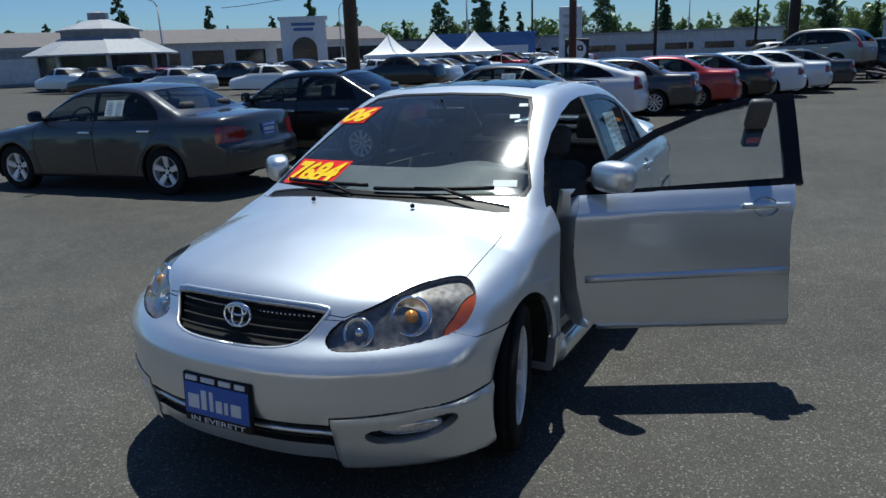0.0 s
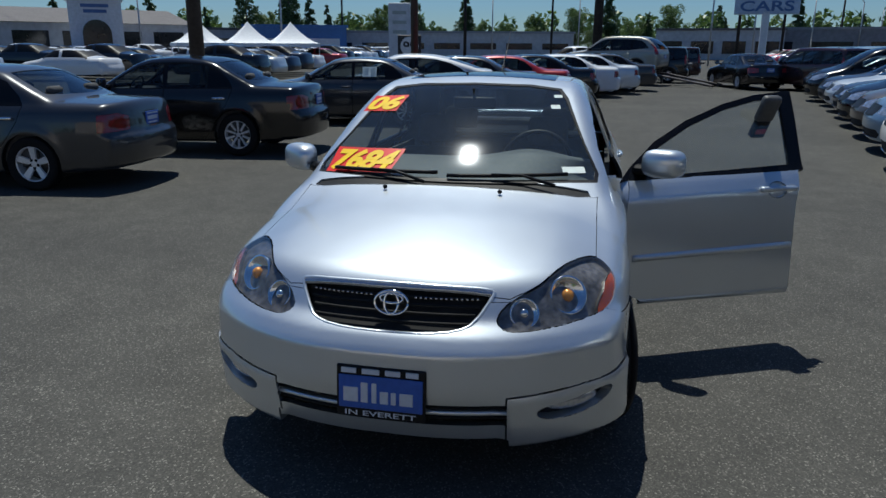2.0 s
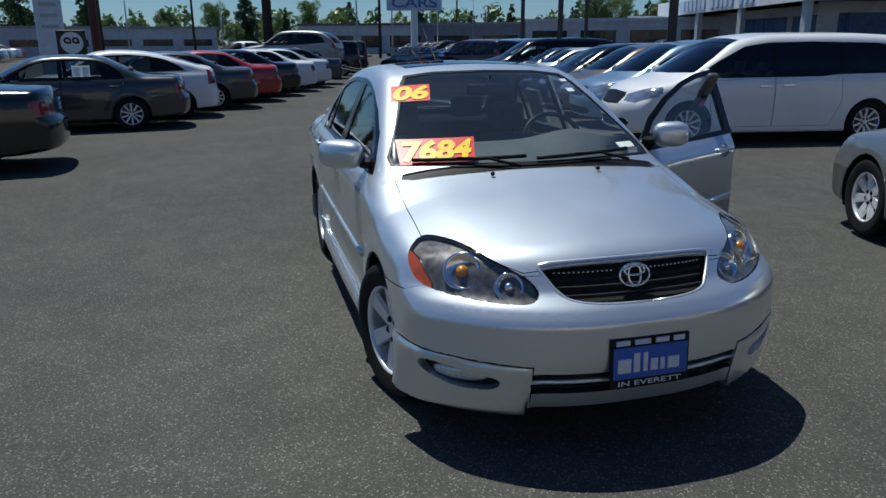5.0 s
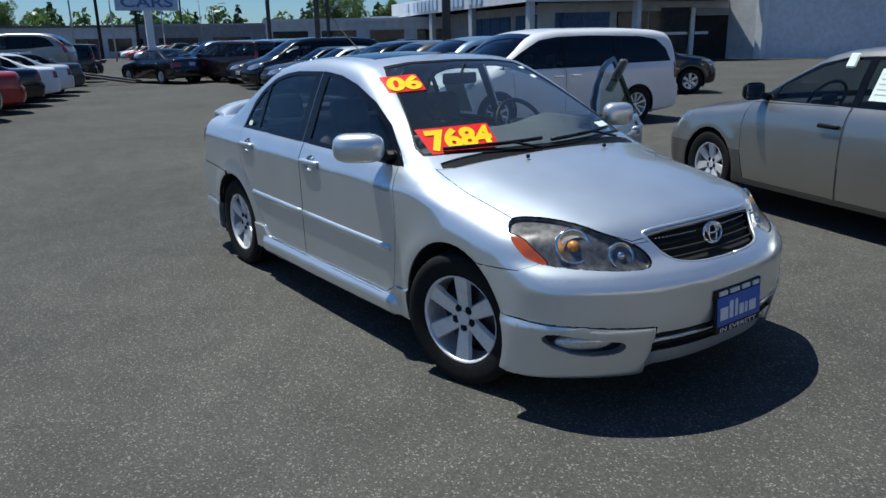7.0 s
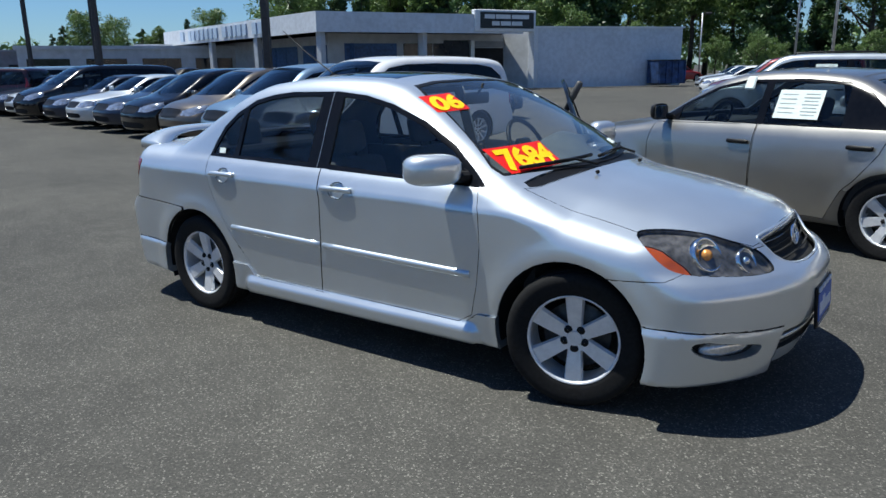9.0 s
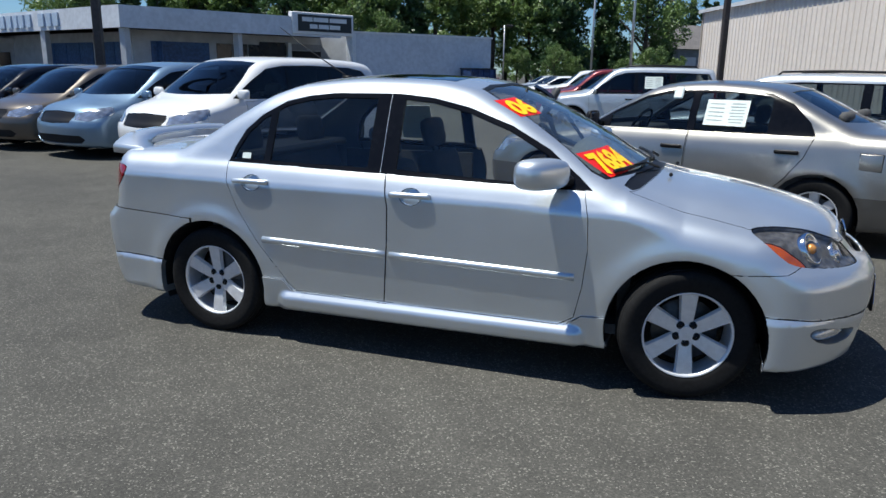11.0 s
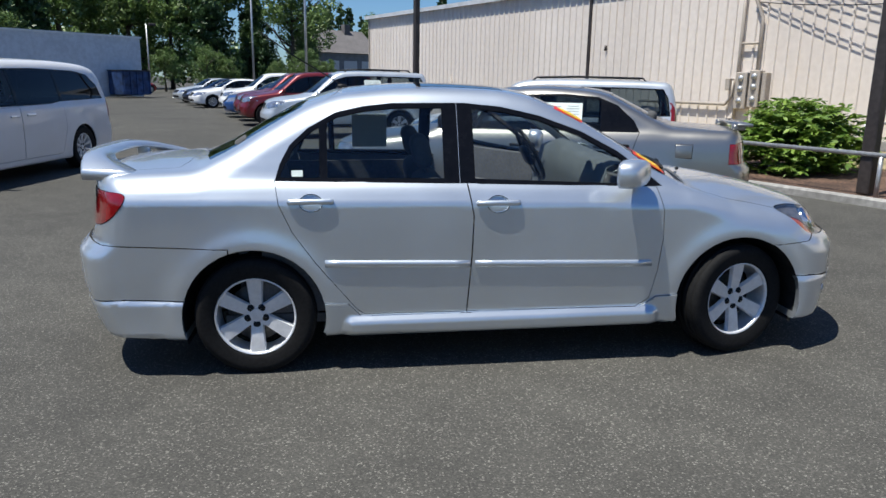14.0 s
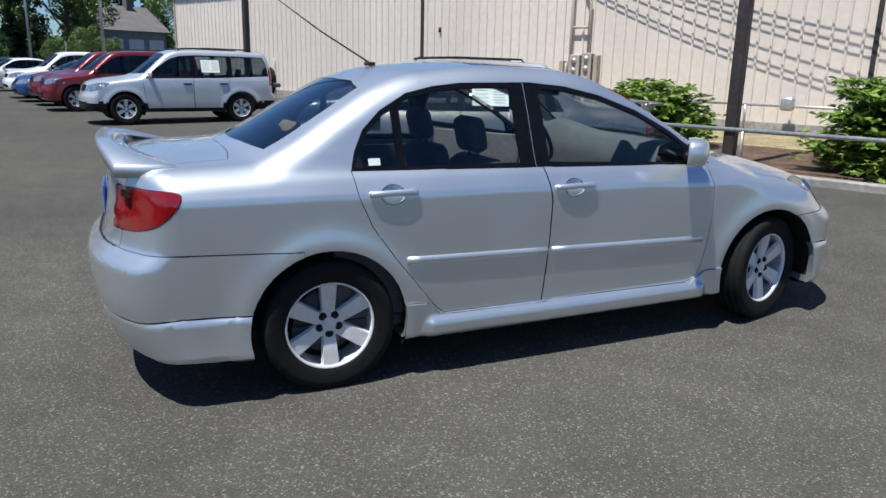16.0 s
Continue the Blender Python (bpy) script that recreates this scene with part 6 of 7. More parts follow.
P_GOLD = paint("pale_gold_paint", (0.34, 0.32, 0.28), 0.6, 0.35)
gold_suv = put(vehicle("displayed_suv", CROSSOVER, P_GOLD, "pale gold sport utility vehicle raised on a display ramp", "car", 0.06, 5, M["glass_dark"]), -31.2, 1.2, -112, 0.46)
gold_suv.scale = (1.08, 1.04, 1.0)


fs = solid(SEDAN)
yy = side_y(fs, -0.55, 1.13)
window_sheet(champagne_sedan, pose(-0.50, yy + 0.005, 1.14, 25, 0, 0), 0.38, 0.25)
bm = bmesh.new()
box(bm, (0, 0, 0), (0.09, 0.02, 0.12), 0.01)
part("key_box", bm, M["white_paper"], champagne_sedan).matrix_basis = pose(-0.02, side_y(fs, 0.1, 1.3) + 0.02, 1.305, 25, 0, 0)
window_sheet(dark_sedan, pose(-0.52, yy + 0.004, 1.13, 25, 0, 0), 0.30, 0.22)
window_sheet(graphite_sedan, pose(-0.55, yy + 0.004, 1.13, 25, 0, 0), 0.30, 0.22)
fv = solid(SUV)
window_sheet(suv_silver, pose(-0.62, side_y(fv, -0.62, 1.3) + 0.004, 1.32, 18, 0, 0), 0.42, 0.3)
# fuel flap and boot spoiler of the champagne sedan
bm = bmesh.new()
box(bm, (0, 0, 0), (0.165, 0.012, 0.135), 0.005, None, 2)
flap = part("fuel_flap", bm, P_BEIGE, champagne_sedan, "", True)
flap.matrix_basis = pose(-1.72, side_y(fs, -1.72, 0.80) - 0.001, 0.80, 4, 0, 0)
bm = bmesh.new()
box(bm, (0, -0.004, 0), (0.177, 0.012, 0.147), 0.005)
part("flap_gap", bm, M["black_matt"], flap)
bm = bmesh.new()
box(bm, (-2.32, 0, 1.07), (0.16, 1.3, 0.03), 0.012, None, 2)
box(bm, (-2.28, 0.5, 1.04), (0.12, 0.12, 0.06), 0.012)
box(bm, (-2.28, -0.5, 1.04), (0.12, 0.12, 0.06), 0.012)
part("spoiler", bm, P_BEIGE, champagne_sedan, "", True)

# display ramp under the raised car
ramp = tagged(new("display_ramp"), "dark steel display ramp with cross braces", "ramp")
ramp.matrix_basis = pose(-31.2, 1.2, 0, 0, 0, -112)
for s in (-1, 1):
    bm = bmesh.new()
    box(bm, (0, s * 0.75, 0.46), (4.6, 0.34, 0.08), 0.01)
    part("runway", bm, M["brown_steel"], ramp)
    bm = bmesh.new()
    box(bm, (0, 0, 0), (2.6, 0.34, 0.08), 0.01)
    part("runway", bm, M["brown_steel"], ramp).matrix_basis = pose(-3.5, s * 0.75, 0.25, 0, -9.5, 0)
    for x in (-2.1, -0.7, 0.7, 2.1):
        bm = bmesh.new()
        box(bm, (x, s * 0.75, 0.21), (0.08, 0.08, 0.42))
        part("leg", bm, M["brown_steel"], ramp)


def far_cars():
    """Cars too far off to tell apart, on lots beyond the street."""
    f = solid(SEDAN)
    p, q = skin(f, *body_box(SEDAN), 0.16)
    keep = p[q].mean(1)
    rnd = random.Random(5)
    band = np.array([0.99 < c[2] < 1.33 and not (-0.30 < c[0] < -0.12) and -1.6 < c[0] < 1.15 for c in keep])
    low = np.array([c[2] < 0.3 for c in keep])
    kinds = []
    for word, mat in (("white", P_WHITE), ("silver", P_SILVER), ("navy", P_NAVY), ("black", P_BLACK), ("red", P_RED)):
        t = tagged(new("distant_car"), "%s car parked in rows beyond the street" % word, "car", "distant rows of parked cars")
        for nm, sel, m in (("body", ~(band | low), mat), ("window_band", band, M["black_trim"]), ("underbody", low, M["tyre"])):
            fq = q[sel]
            ids, inv = np.unique(fq, return_inverse=True)
            link_mesh(nm, p[ids].tolist(), inv.reshape(fq.shape).tolist(), m, t)
        kinds.append(t)
    used = set()
    spots = []
    for r in range(9):
        for c in range(14):
            spots.append((-44 - r * 6.2 + rnd.uniform(-0.4, 0.4), 15 + c * 2.7 + r * 0.8, -95))
    for r in range(5):
        for c in range(22):
            spots.append((-26 - c * 2.8, -17 - r * 6.5 - c * 0.4, -90))
    for c in range(14):
        spots.append((-38 - c * 2.8, -1 + c * 0.5, -90))
    for x, y, a in spots:
        if rnd.random() < 0.16:
            continue
        m = pose(x, y, 0.0, 0, 0, a + rnd.uniform(-2, 2))
        sx = rnd.uniform(0.92, 1.06)
        sz = rnd.choice((1.0, 1.0, 1.05, 1.16))
        t = kinds[rnd.choice((0, 0, 1, 1, 2, 3, 3, 4))]
        o = t if t.name not in used else copy_thing(t, Matrix())
        used.add(t.name)
        o.matrix_basis = m @ Matrix.Diagonal((sx, 1, sz, 1))


far_cars()

# ---- tan metal building, its planting bed, rail, bushes and pole ----
WALL_A, WALL_DIR = Vector((0.1, 33.5, 0)), Vector((0.407, -0.914, 0)).normalized()
WALL_OUT = Vector((-WALL_DIR.y, WALL_DIR.x, 0)) * -1      # towards the lot
WALL_M = Matrix.Translation(WALL_A) @ pose(0, 0, 0, 0, 0, math.degrees(math.atan2(WALL_DIR.y, WALL_DIR.x)))
WALL_L, WALL_H = 52.0, 4.45
# in WALL_M: x runs along the wall, -y is the lot's side


def tan_building():
    b = tagged(new("metal_building"), "long tan ribbed metal building with an overhanging eave", "building")
    b.matrix_basis = WALL_M
    bm = bmesh.new()
    box(bm, (WALL_L / 2, 0.15, WALL_H / 2 + 0.18), (WALL_L, 0.3, WALL_H - 0.36))
    wall = part("wall", bm, M["tan_wall"], b)
    bm = bmesh.new()
    box(bm, (0.15, 9.0, WALL_H / 2), (0.3, 17.6, WALL_H))
    part("end_wall", bm, M["tan_wall"], b)
    bm = bmesh.new()
    box(bm, (WALL_L / 2, 0.13, 0.18), (WALL_L, 0.34, 0.36))
    part("footing", bm, M["concrete"], b)
    bm = bmesh.new()
    vs = [bm.verts.new(p) for p in ((-0.12, -0.14, WALL_H - 0.02), (WALL_L, -0.14, WALL_H - 0.02), (WALL_L, 9, WALL_H + 1.3), (-0.12, 9, WALL_H + 1.3), (WALL_L, 18, WALL_H - 0.02), (-0.12, 18, WALL_H - 0.02),)]
    for q in ((0, 1, 2, 3), (3, 2, 4, 5)):
        bm.faces.new([vs[i] for i in q])
    r = bmesh.ops.solidify(bm, geom=bm.faces[:], thickness=0.08)
    part("roof", bm, M["tan_trim"], b)
    bm = bmesh.new()
    box(bm, (WALL_L / 2, -0.16, WALL_H - 0.03), (WALL_L + 0.3, 0.04, 0.16))
    part("fascia", bm, M["offwhite"], b)
    # ribs
    rib = bpy.data.meshes.new("rib")
    t = bmesh.new()
    h = WALL_H - 0.42
    vs = [t.verts.new(p) for p in ((-0.035, 0.0, 0.36), (-0.018, -0.032, 0.36), (0.018, -0.032, 0.36), (0.035, 0.0, 0.36), (-0.035, 0.0, h + 0.36), (-0.018, -0.032, h + 0.36), (0.018, -0.032, h + 0.36), (0.035, 0.0, h + 0.36))]
    for q in ((0, 1, 5, 4), (1, 2, 6, 5), (2, 3, 7, 6)):
        t.faces.new([vs[i] for i in q])
    t.to_mesh(rib)
    t.free()
    rib.materials.append(M["tan_wall"])
    for i in range(int(WALL_L / 0.305)):
        o = new("rib", rib)
        o.parent = wall
        o.location = (0.25 + i * 0.305, -0.001, 0)
    # seams with flat covers, corner trim
    for x in (0.0, 16.15, 29.1):
        bm = bmesh.new()
        box(bm, (x + 0.06, -0.02, WALL_H / 2 + 0.17), (0.10, 0.06, WALL_H - 0.38))
        part("cover_strip", bm, M["tan_trim"] if x < 1 else M["brown_steel"], b)
    return b


tan_building()


def wall_point(along, out, z):
    return WALL_M @ Vector((along, -out, z))


def conduit(pts, r=0.025, mat=None):
    bm = bmesh.new()
    tube(bm, [wall_point(*p) for p in pts], r, 8)
    return part("conduit", bm, mat or M["tan_trim"], None, "", True)


METER_X = 22.2
meter = tagged(new("meter_board"), "tan electric meter boxes with conduits on the wall", "meter box")
for pts, r in (([(METER_X - 0.30, 0.1, 0.4), (METER_X - 0.30, 0.1, 4.6)], 0.045), ([(METER_X + 0.25, 0.1, 1.5), (METER_X + 0.25, 0.1, 3.1), (METER_X, 0.12, 3.6), (METER_X, 0.12, 4.4)], 0.045),
               ([(METER_X - 3.6, 0.1, 1.0), (METER_X - 0.6, 0.1, 1.0), (METER_X - 0.42, 0.1, 1.2), (METER_X - 0.42, 0.1, 1.6)], 0.04), ([(METER_X - 0.3, 0.1, 2.5), (METER_X + 0.25, 0.1, 2.5)], 0.03)):
    o = conduit(pts, r)
    o.parent = meter
for i, (dx, w, h, z) in enumerate(((-0.1, 0.34, 0.9, 1.35), (0.28, 0.30, 0.9, 1.4), (0.55, 0.12, 0.8, 1.4), (-0.5, 0.14, 0.3, 1.5))):
    bm = bmesh.new()
    box(bm, (0, 0, 0), (w, 0.2, h), 0.015)
    o = part("meter_cabinet", bm, M["tan_trim"], meter)
    o.matrix_basis = WALL_M @ pose(METER_X + dx, -0.12, z)
    if i < 2:
        for zz in (-0.25, 0.05, 0.3):
            bm = bmesh.new()
            lathe(bm, [(0.001, -0.16), (0.06, -0.15), (0.075, -0.12), (0.08, -0.08)], 16, "y")
            part("meter_dial", bm, M["galv"], o, "", True).location = (0, 0, zz)
gas = tagged(new("gas_pipe"), "low grey gas pipe along the wall footing", "pipe")
for pts in ([(METER_X + 3.2, 0.3, 0.75), (METER_X + 9, 0.3, 0.75)], [(METER_X + 4.6, 0.3, 0.2), (METER_X + 4.6, 0.3, 0.75)], [(METER_X + 6.6, 0.3, 0.2), (METER_X + 6.6, 0.3, 0.75)], [(METER_X + 3.2, 0.3, 0.2), (METER_X + 3.2, 0.3, 0.75)]):
    o = conduit(pts, 0.03, M["galv"])
    o.name, o.parent = "pipe", gas
bm = bmesh.new()
box(bm, (0, 0, 0), (0.28, 0.2, 0.3), 0.06, None, 2)
part("gas_regulator", bm, M["galv"], gas, "", True).matrix_basis = WALL_M @ pose(METER_X + 5.5, -0.3, 0.8)
wb = tagged(conduit([(17.0, 0.03, 2.6), (17.0, 0.05, 2.45)], 0.05, M["brown_steel"]), "small dark fitting on the tan wall", "fitting")
wb.name = "wall_fitting"
ds = tagged(conduit([(8.0, 0.08, 0.2), (8.0, 0.08, 1.6)], 0.03, M["tan_trim"]), "short pipe stub on the tan wall", "pipe")
ds.name = "pipe_stub"

# overhead service wires: they rise from the weatherhead and draw away from the wall
for z0, drop, bow, out in ((4.28, 0.37, 0.011, 0.10), (4.12, 0.375, 0.011, 0.10), (4.05, 0.44, 0.014, 0.12), (3.62, 0.46, 0.017, 0.06), (3.48, 0.465, 0.017, 0.06), (4.5, 0.36, 0.012, 0.14)):
    bm = bmesh.new()
    pts = []
    for k in range(25):
        q = 16 * k / 24
        d = out + 0.12 * q
        pts.append(wall_point(METER_X + q, d, z0 - drop * q + bow * q * q + 2.6 * 0.12 * q))
    tube(bm, pts, 0.012, 5)
    tagged(part("service_wire", bm, M["sign_black"], None, "", True), "black overhead service wire", "wire", "service wires over the wall")


# planting bed with kerb
def strip(name, out0, out1, x0, x1, z, thick, mat, label, cat):
    bm = bmesh.new()
    box(bm, ((x0 + x1) / 2, -(out0 + out1) / 2, z - thick / 2), (x1 - x0, out1 - out0, thick), 0.02 if thick > 0.1 else 0)
    o = part(name, bm, mat)
    o.matrix_basis = WALL_M
    return tagged(o, label, cat, "", "structure")


BED0 = 19.5
strip("pavement_bed", 0.0, 7.0, BED0, 52, 0.13, 0.2, M["mulch"], "brown bark mulch bed along the building", "planting bed")
strip("pavement_grass", 0.0, 3.6, BED0, 52, 0.15, 0.1, M["dry_grass"], "strip of dry grass at the wall's foot", "grass strip")
strip("kerb", 7.0, 7.15, BED0, 52, 0.15, 0.3, M["concrete"], "pale concrete kerb of the planting bed", "kerb")

rail = tagged(new("guard_rail"), "galvanised pipe guard rail on short posts", "rail")
bm = bmesh.new()
tube(bm, [wall_point(24.0, 6.86, 0.66), wall_point(50, 6.86, 0.66)], 0.03, 10)
part("top_pipe", bm, M["galv"], rail, "", True)
for i in range(11):
    bm = bmesh.new()
    tube(bm, [wall_point(24.2 + i * 2.55, 6.86, 0.1), wall_point(24.2 + i * 2.55, 6.86, 0.66)], 0.027, 8)
    part("post", bm, M["galv"], rail, "", True)


def lot_pole(x, y, w, h, mat, label, square=True, lamp=False, z=0.0, base=True, turn=24):
    p = tagged(new("light_pole"), label, "pole")
    p.matrix_basis = pose(x, y, gz(x, y) + z, 0, 0, turn)
    bm = bmesh.new()
    if square:
        box(bm, (0, 0, h / 2), (w, w, h), w * 0.1)
    else:
        tube(bm, [(0, 0, 0), (0, 0, h)], w / 2, 12, 0.7)
    part("shaft", bm, mat, p, "", not square)
    if base:
        bm = bmesh.new()
        box(bm, (0, 0, 0.06), (w * 2.1, w * 2.1, 0.12), 0.02)
        part("base", bm, M["concrete"], p)
    if lamp:
        for s in ((-1, 1) if lamp == 2 else (1,)):
            bm = bmesh.new()
            box(bm, (s * (0.35 + w), 0, h - 0.05), (0.6, 0.4, 0.2), 0.03)
            part("lamp_head", bm, M["brown_steel"], p)
    return p


lot_pole(5.75, 4.15, 0.16, 8.0, M["brown_steel"], "square brown steel light pole in the bed", z=0.1, base=False)
lot_pole(1.2, 18.8, 0.16, 9.0, M["brown_steel"], "square brown steel light pole by the building", lamp=2)
lot_pole(-11.7, -8.6, 0.36, 11.0, M["brown_steel"], "thick round dark steel pole on the lot", False)
lot_pole(-17.9, -4.9, 0.24, 10.0, M["brown_steel"], "round dark steel pole beside the route sign", False)
lot_pole(-11.8, 8.9, 0.17, 9.0, M["brown_steel"], "square brown light pole behind the minivans", lamp=2)
lot_pole(-24.9, 11.9, 0.17, 9.0, M["brown_steel"], "square brown light pole behind the row", lamp=2)
lot_pole(-37.5, 15.2, 0.18, 9.5, M["brown_steel"], "square brown light pole across the lot", lamp=2)
lot_pole(-47.0, 24.0, 0.2, 8.0, M["brown_steel"], "brown light pole with a single lamp head", lamp=1)
lot_pole(-7.5, 48.3, 0.16, 9.0, M["galv"], "thin grey light pole far across the lot", False)
lot_pole(-3.0, 32.9, 0.14, 9.0, M["galv"], "thin grey light pole at the lot's edge", False)
lot_pole(-19.0, 66.0, 0.16, 6.0, M["galv"], "grey street lamp before the trees", False, lamp=1)


# ---- used car shop with a deep fascia ----
def shop():
    b = tagged(new("used_car_shop"), "low white shop with a deep flat fascia and dark shop windows", "building")
    c, l, r = Vector((-29.3, 27.7, 0)), Vector((-57.0, 36.0, 0)), Vector((-22.6, 40.0, 0))
    top, bot = 4.72, 3.55

    def slab(name, p, q, inn, z0, z1, mat, thick=0.3, parent=b):
        d = q - p
        bm = bmesh.new()
        box(bm, (d.length / 2, 0, (z0 + z1) / 2), (d.length, thick, z1 - z0))
        o = part(name, bm, mat, parent)
        o.matrix_basis = Matrix.Translation(p + inn) @ pose(0, 0, 0, 0, 0, math.degrees(math.atan2(d.y, d.x)))
        return o
    inn_l = Vector((0.3, 0.95, 0)).normalized()
    inn_r = Vector((-0.88, 0.48, 0)).normalized()
    slab("fascia", l, c, inn_l * 0.15, bot, top, M["white_metal"])
    slab("fascia", c, r, inn_r * 0.15, bot, top, M["white_metal"])
    bm = bmesh.new()
    back = Vector((-50.0, 52.0, 0))
    vs = [bm.verts.new((p.x, p.y, 3.62)) for p in (l, c, r, back)]
    bm.faces.new(vs)
    bmesh.ops.solidify(bm, geom=bm.faces[:], thickness=0.1)
    part("soffit", bm, M["soffit"], b)
    wl = slab("wall", l + inn_l * 3, c + inn_l * 3 + inn_r * 2.5, Vector(), 0, 3.6, M["offwhite"])
    wr = slab("wall", c + inn_l * 1.5 + inn_r * 2.6, r + inn_r * 2.6, Vector(), 0, 3.6, M["offwhite"])
    L1, L2 = (c - l).length, (r - c).length
    for par, x0, x1, z0, z1, n, mat in ((wr, 1.0, 4.6, 0.9, 3.0, 1, M["banner_blue"]), (wr, 5.0, 10.3, 0.7, 3.0, 5, M["shop_glass"]), (wl, L1 - 16, L1 - 9.2, 0.9, 3.0, 4, M["banner_blue"]), (wl, L1 - 8.4, L1 - 1.5, 0.9, 3.0, 4, M["banner_blue"])):
        for i in range(n):
            w = (x1 - x0) / n
            bm = bmesh.new()
            box(bm, (x0 + w * (i + 0.5), -0.17, (z0 + z1) / 2), (w - 0.08, 0.06, z1 - z0))
            part("shop_window", bm, mat, par)
    for par, x in ((wr, 11.4),):
        bm = bmesh.new()
        box(bm, (x, -0.17, 1.05), (0.95, 0.06, 2.1))
        part("door", bm, M["grey_wall"], par)
    for p in (l + inn_l * 0.3 + (c - l) * 0.08, l + (c - l) * 0.38 + inn_l * 0.3, l + (c - l) * 0.68 + inn_l * 0.3, c + inn_l * 0.35 + inn_r * 0.35, c + (r - c) * 0.5 + inn_r * 0.6):
        bm = bmesh.new()
        box(bm, (p.x, p.y, 1.8), (0.4, 0.4, 3.6), 0.02)
        part("column", bm, M["offwhite"], b)
    # fascia lettering left as bars
    d = (c - l)
    mm = Matrix.Translation(l) @ pose(0, 0, 0, 0, 0, math.degrees(math.atan2(d.y, d.x)))
    x = L1 * 0.18
    rnd = random.Random(2)
    while x < L1 * 0.78:
        w = rnd.uniform(0.5, 0.8)
        bm = bmesh.new()
        box(bm, (x, -0.05, 4.15), (w, 0.12, 0.75))
        part("bar", bm, M["sign_pale"], b).matrix_basis = mm
        x += w + (0.3 if rnd.random() < 0.75 else 1.1)
    # workshop: sign box, bay doors, long blank side
    a, e = Vector((-22.4, 41.0, 0)), Vector((-15.4, 50.2, 0))
    wk = slab("workshop_wall", a, e, Vector((-0.7, 0.5, 0)) * 0.2, 0, 3.95, M["white_metal"])
    bm = bmesh.new()
    box(bm, ((e - a).length / 2, -0.02, 4.0), ((e - a).length + 0.2, 0.42, 0.12))
    part("coping", bm, M["white_paint"], wk)
    slab("return_wall", r + inn_r * 2.6, a + Vector((0.1, 0.1, 0)), Vector(), 0, 3.9, M["offwhite"])
    bm = bmesh.new()
    box(bm, (a.x, a.y, 1.95), (0.5, 0.5, 3.9), 0.03)
    part("column", bm, M["white_paint"], b)
    # service bays: glazing, post, an open door, a lintel
    # The open bay is a near-black sheet that stands for its shaded inside.
    Lw = (r - c).length - 1.5
    for x0, x1, z0, z1, mat, nm in ((Lw - 4.6, Lw - 2.75, 0.3, 3.2, M["shop_glass"], "bay_window"), (Lw - 2.35, Lw - 0.1, 0.0, 2.7, M["bay_dark"], "open_bay"), (Lw - 2.35, Lw - 0.1, 2.75, 3.15, M["grey_wall"], "rolled_door"), (Lw - 4.5, Lw - 2.8, 1.55, 1.72, M["white_paint"], "strip_light"), (Lw - 2.3, Lw - 1.4, 1.55, 1.72, M["white_paint"], "strip_light")):
        bm = bmesh.new()
        out = 0.19 if nm != "strip_light" else 0.23
        box(bm, ((x0 + x1) / 2, -out, (z0 + z1) / 2), (x1 - x0, 0.07, z1 - z0))
        part(nm, bm, mat, wr)
    bm = bmesh.new()
    box(bm, (Lw - 2.55, -0.3, 1.6), (0.28, 0.28, 3.2), 0.02)
    part("bay_post", bm, M["white_paint"], wr)
    bm = bmesh.new()
    box(bm, (0, 0, 0), (4.6, 0.5, 1.35), 0.04)
    sg = part("sign_box", bm, M["white_paint"], b)
    sg.matrix_basis = Matrix.Translation(Vector((-23.4, 38.9, 4.35))) @ pose(0, 0, 0, 0, 0, 62)
    bm = bmesh.new()
    box(bm, (0.1, -0.27, 0.02), (4.0, 0.05, 1.0))
    part("sign_face", bm, M["sign_black"], sg)
    for zz, xs in ((0.22, ((-1.35, 0.75), (-0.35, 1.1), (0.95, 1.3))), (-0.2, ((-0.9, 0.55), (-0.15, 0.75), (0.7, 0.8)))):
        for xx, w in xs:
            bm = bmesh.new()
            box(bm, (xx + 0.1, -0.305, zz + 0.02), (w, 0.03, 0.26))
            part("bar", bm, M["white_paint"], sg)
    return b


M["shop_glass"] = plain("shop_glass", (0.02, 0.022, 0.025), 0.08, 0, 0.3, 3)
M["bay_dark"] = plain("bay_darkness", (0.015, 0.015, 0.016), 0.9, 0, 0.3, 2)
shop()


M["dump_blue"] = plain("worn_blue_steel", (0.03, 0.07, 0.19), 0.55, 0.1, 0.45, 3)


def dumpster(x, y, turn, mat, label, w=2.2, d=1.5, h=1.65):
    o = tagged(new("dumpster"), label, "dumpster")
    o.matrix_basis = pose(x, y, 0, 0, 0, turn)
    bm = bmesh.new()
    box(bm, (0, 0, h / 2 + 0.12), (w, d, h - 0.1), 0.04)
    part("bin", bm, mat, o)
    bm = bmesh.new()
    box(bm, (0, 0, h + 0.1), (w + 0.08, d + 0.08, 0.08), 0.02)
    part("lid", bm, M["sign_black"], o)
    for k in range(5):
        bm = bmesh.new()
        box(bm, (w * (k / 4 - 0.5) * 0.9, -d / 2 - 0.03, h / 2 + 0.1), (0.08, 0.08, h - 0.2))
        part("rib", bm, mat, o)


dumpster(-15.75, 48.3, 53, M["dump_blue"], "blue steel dumpster against the workshop wall")


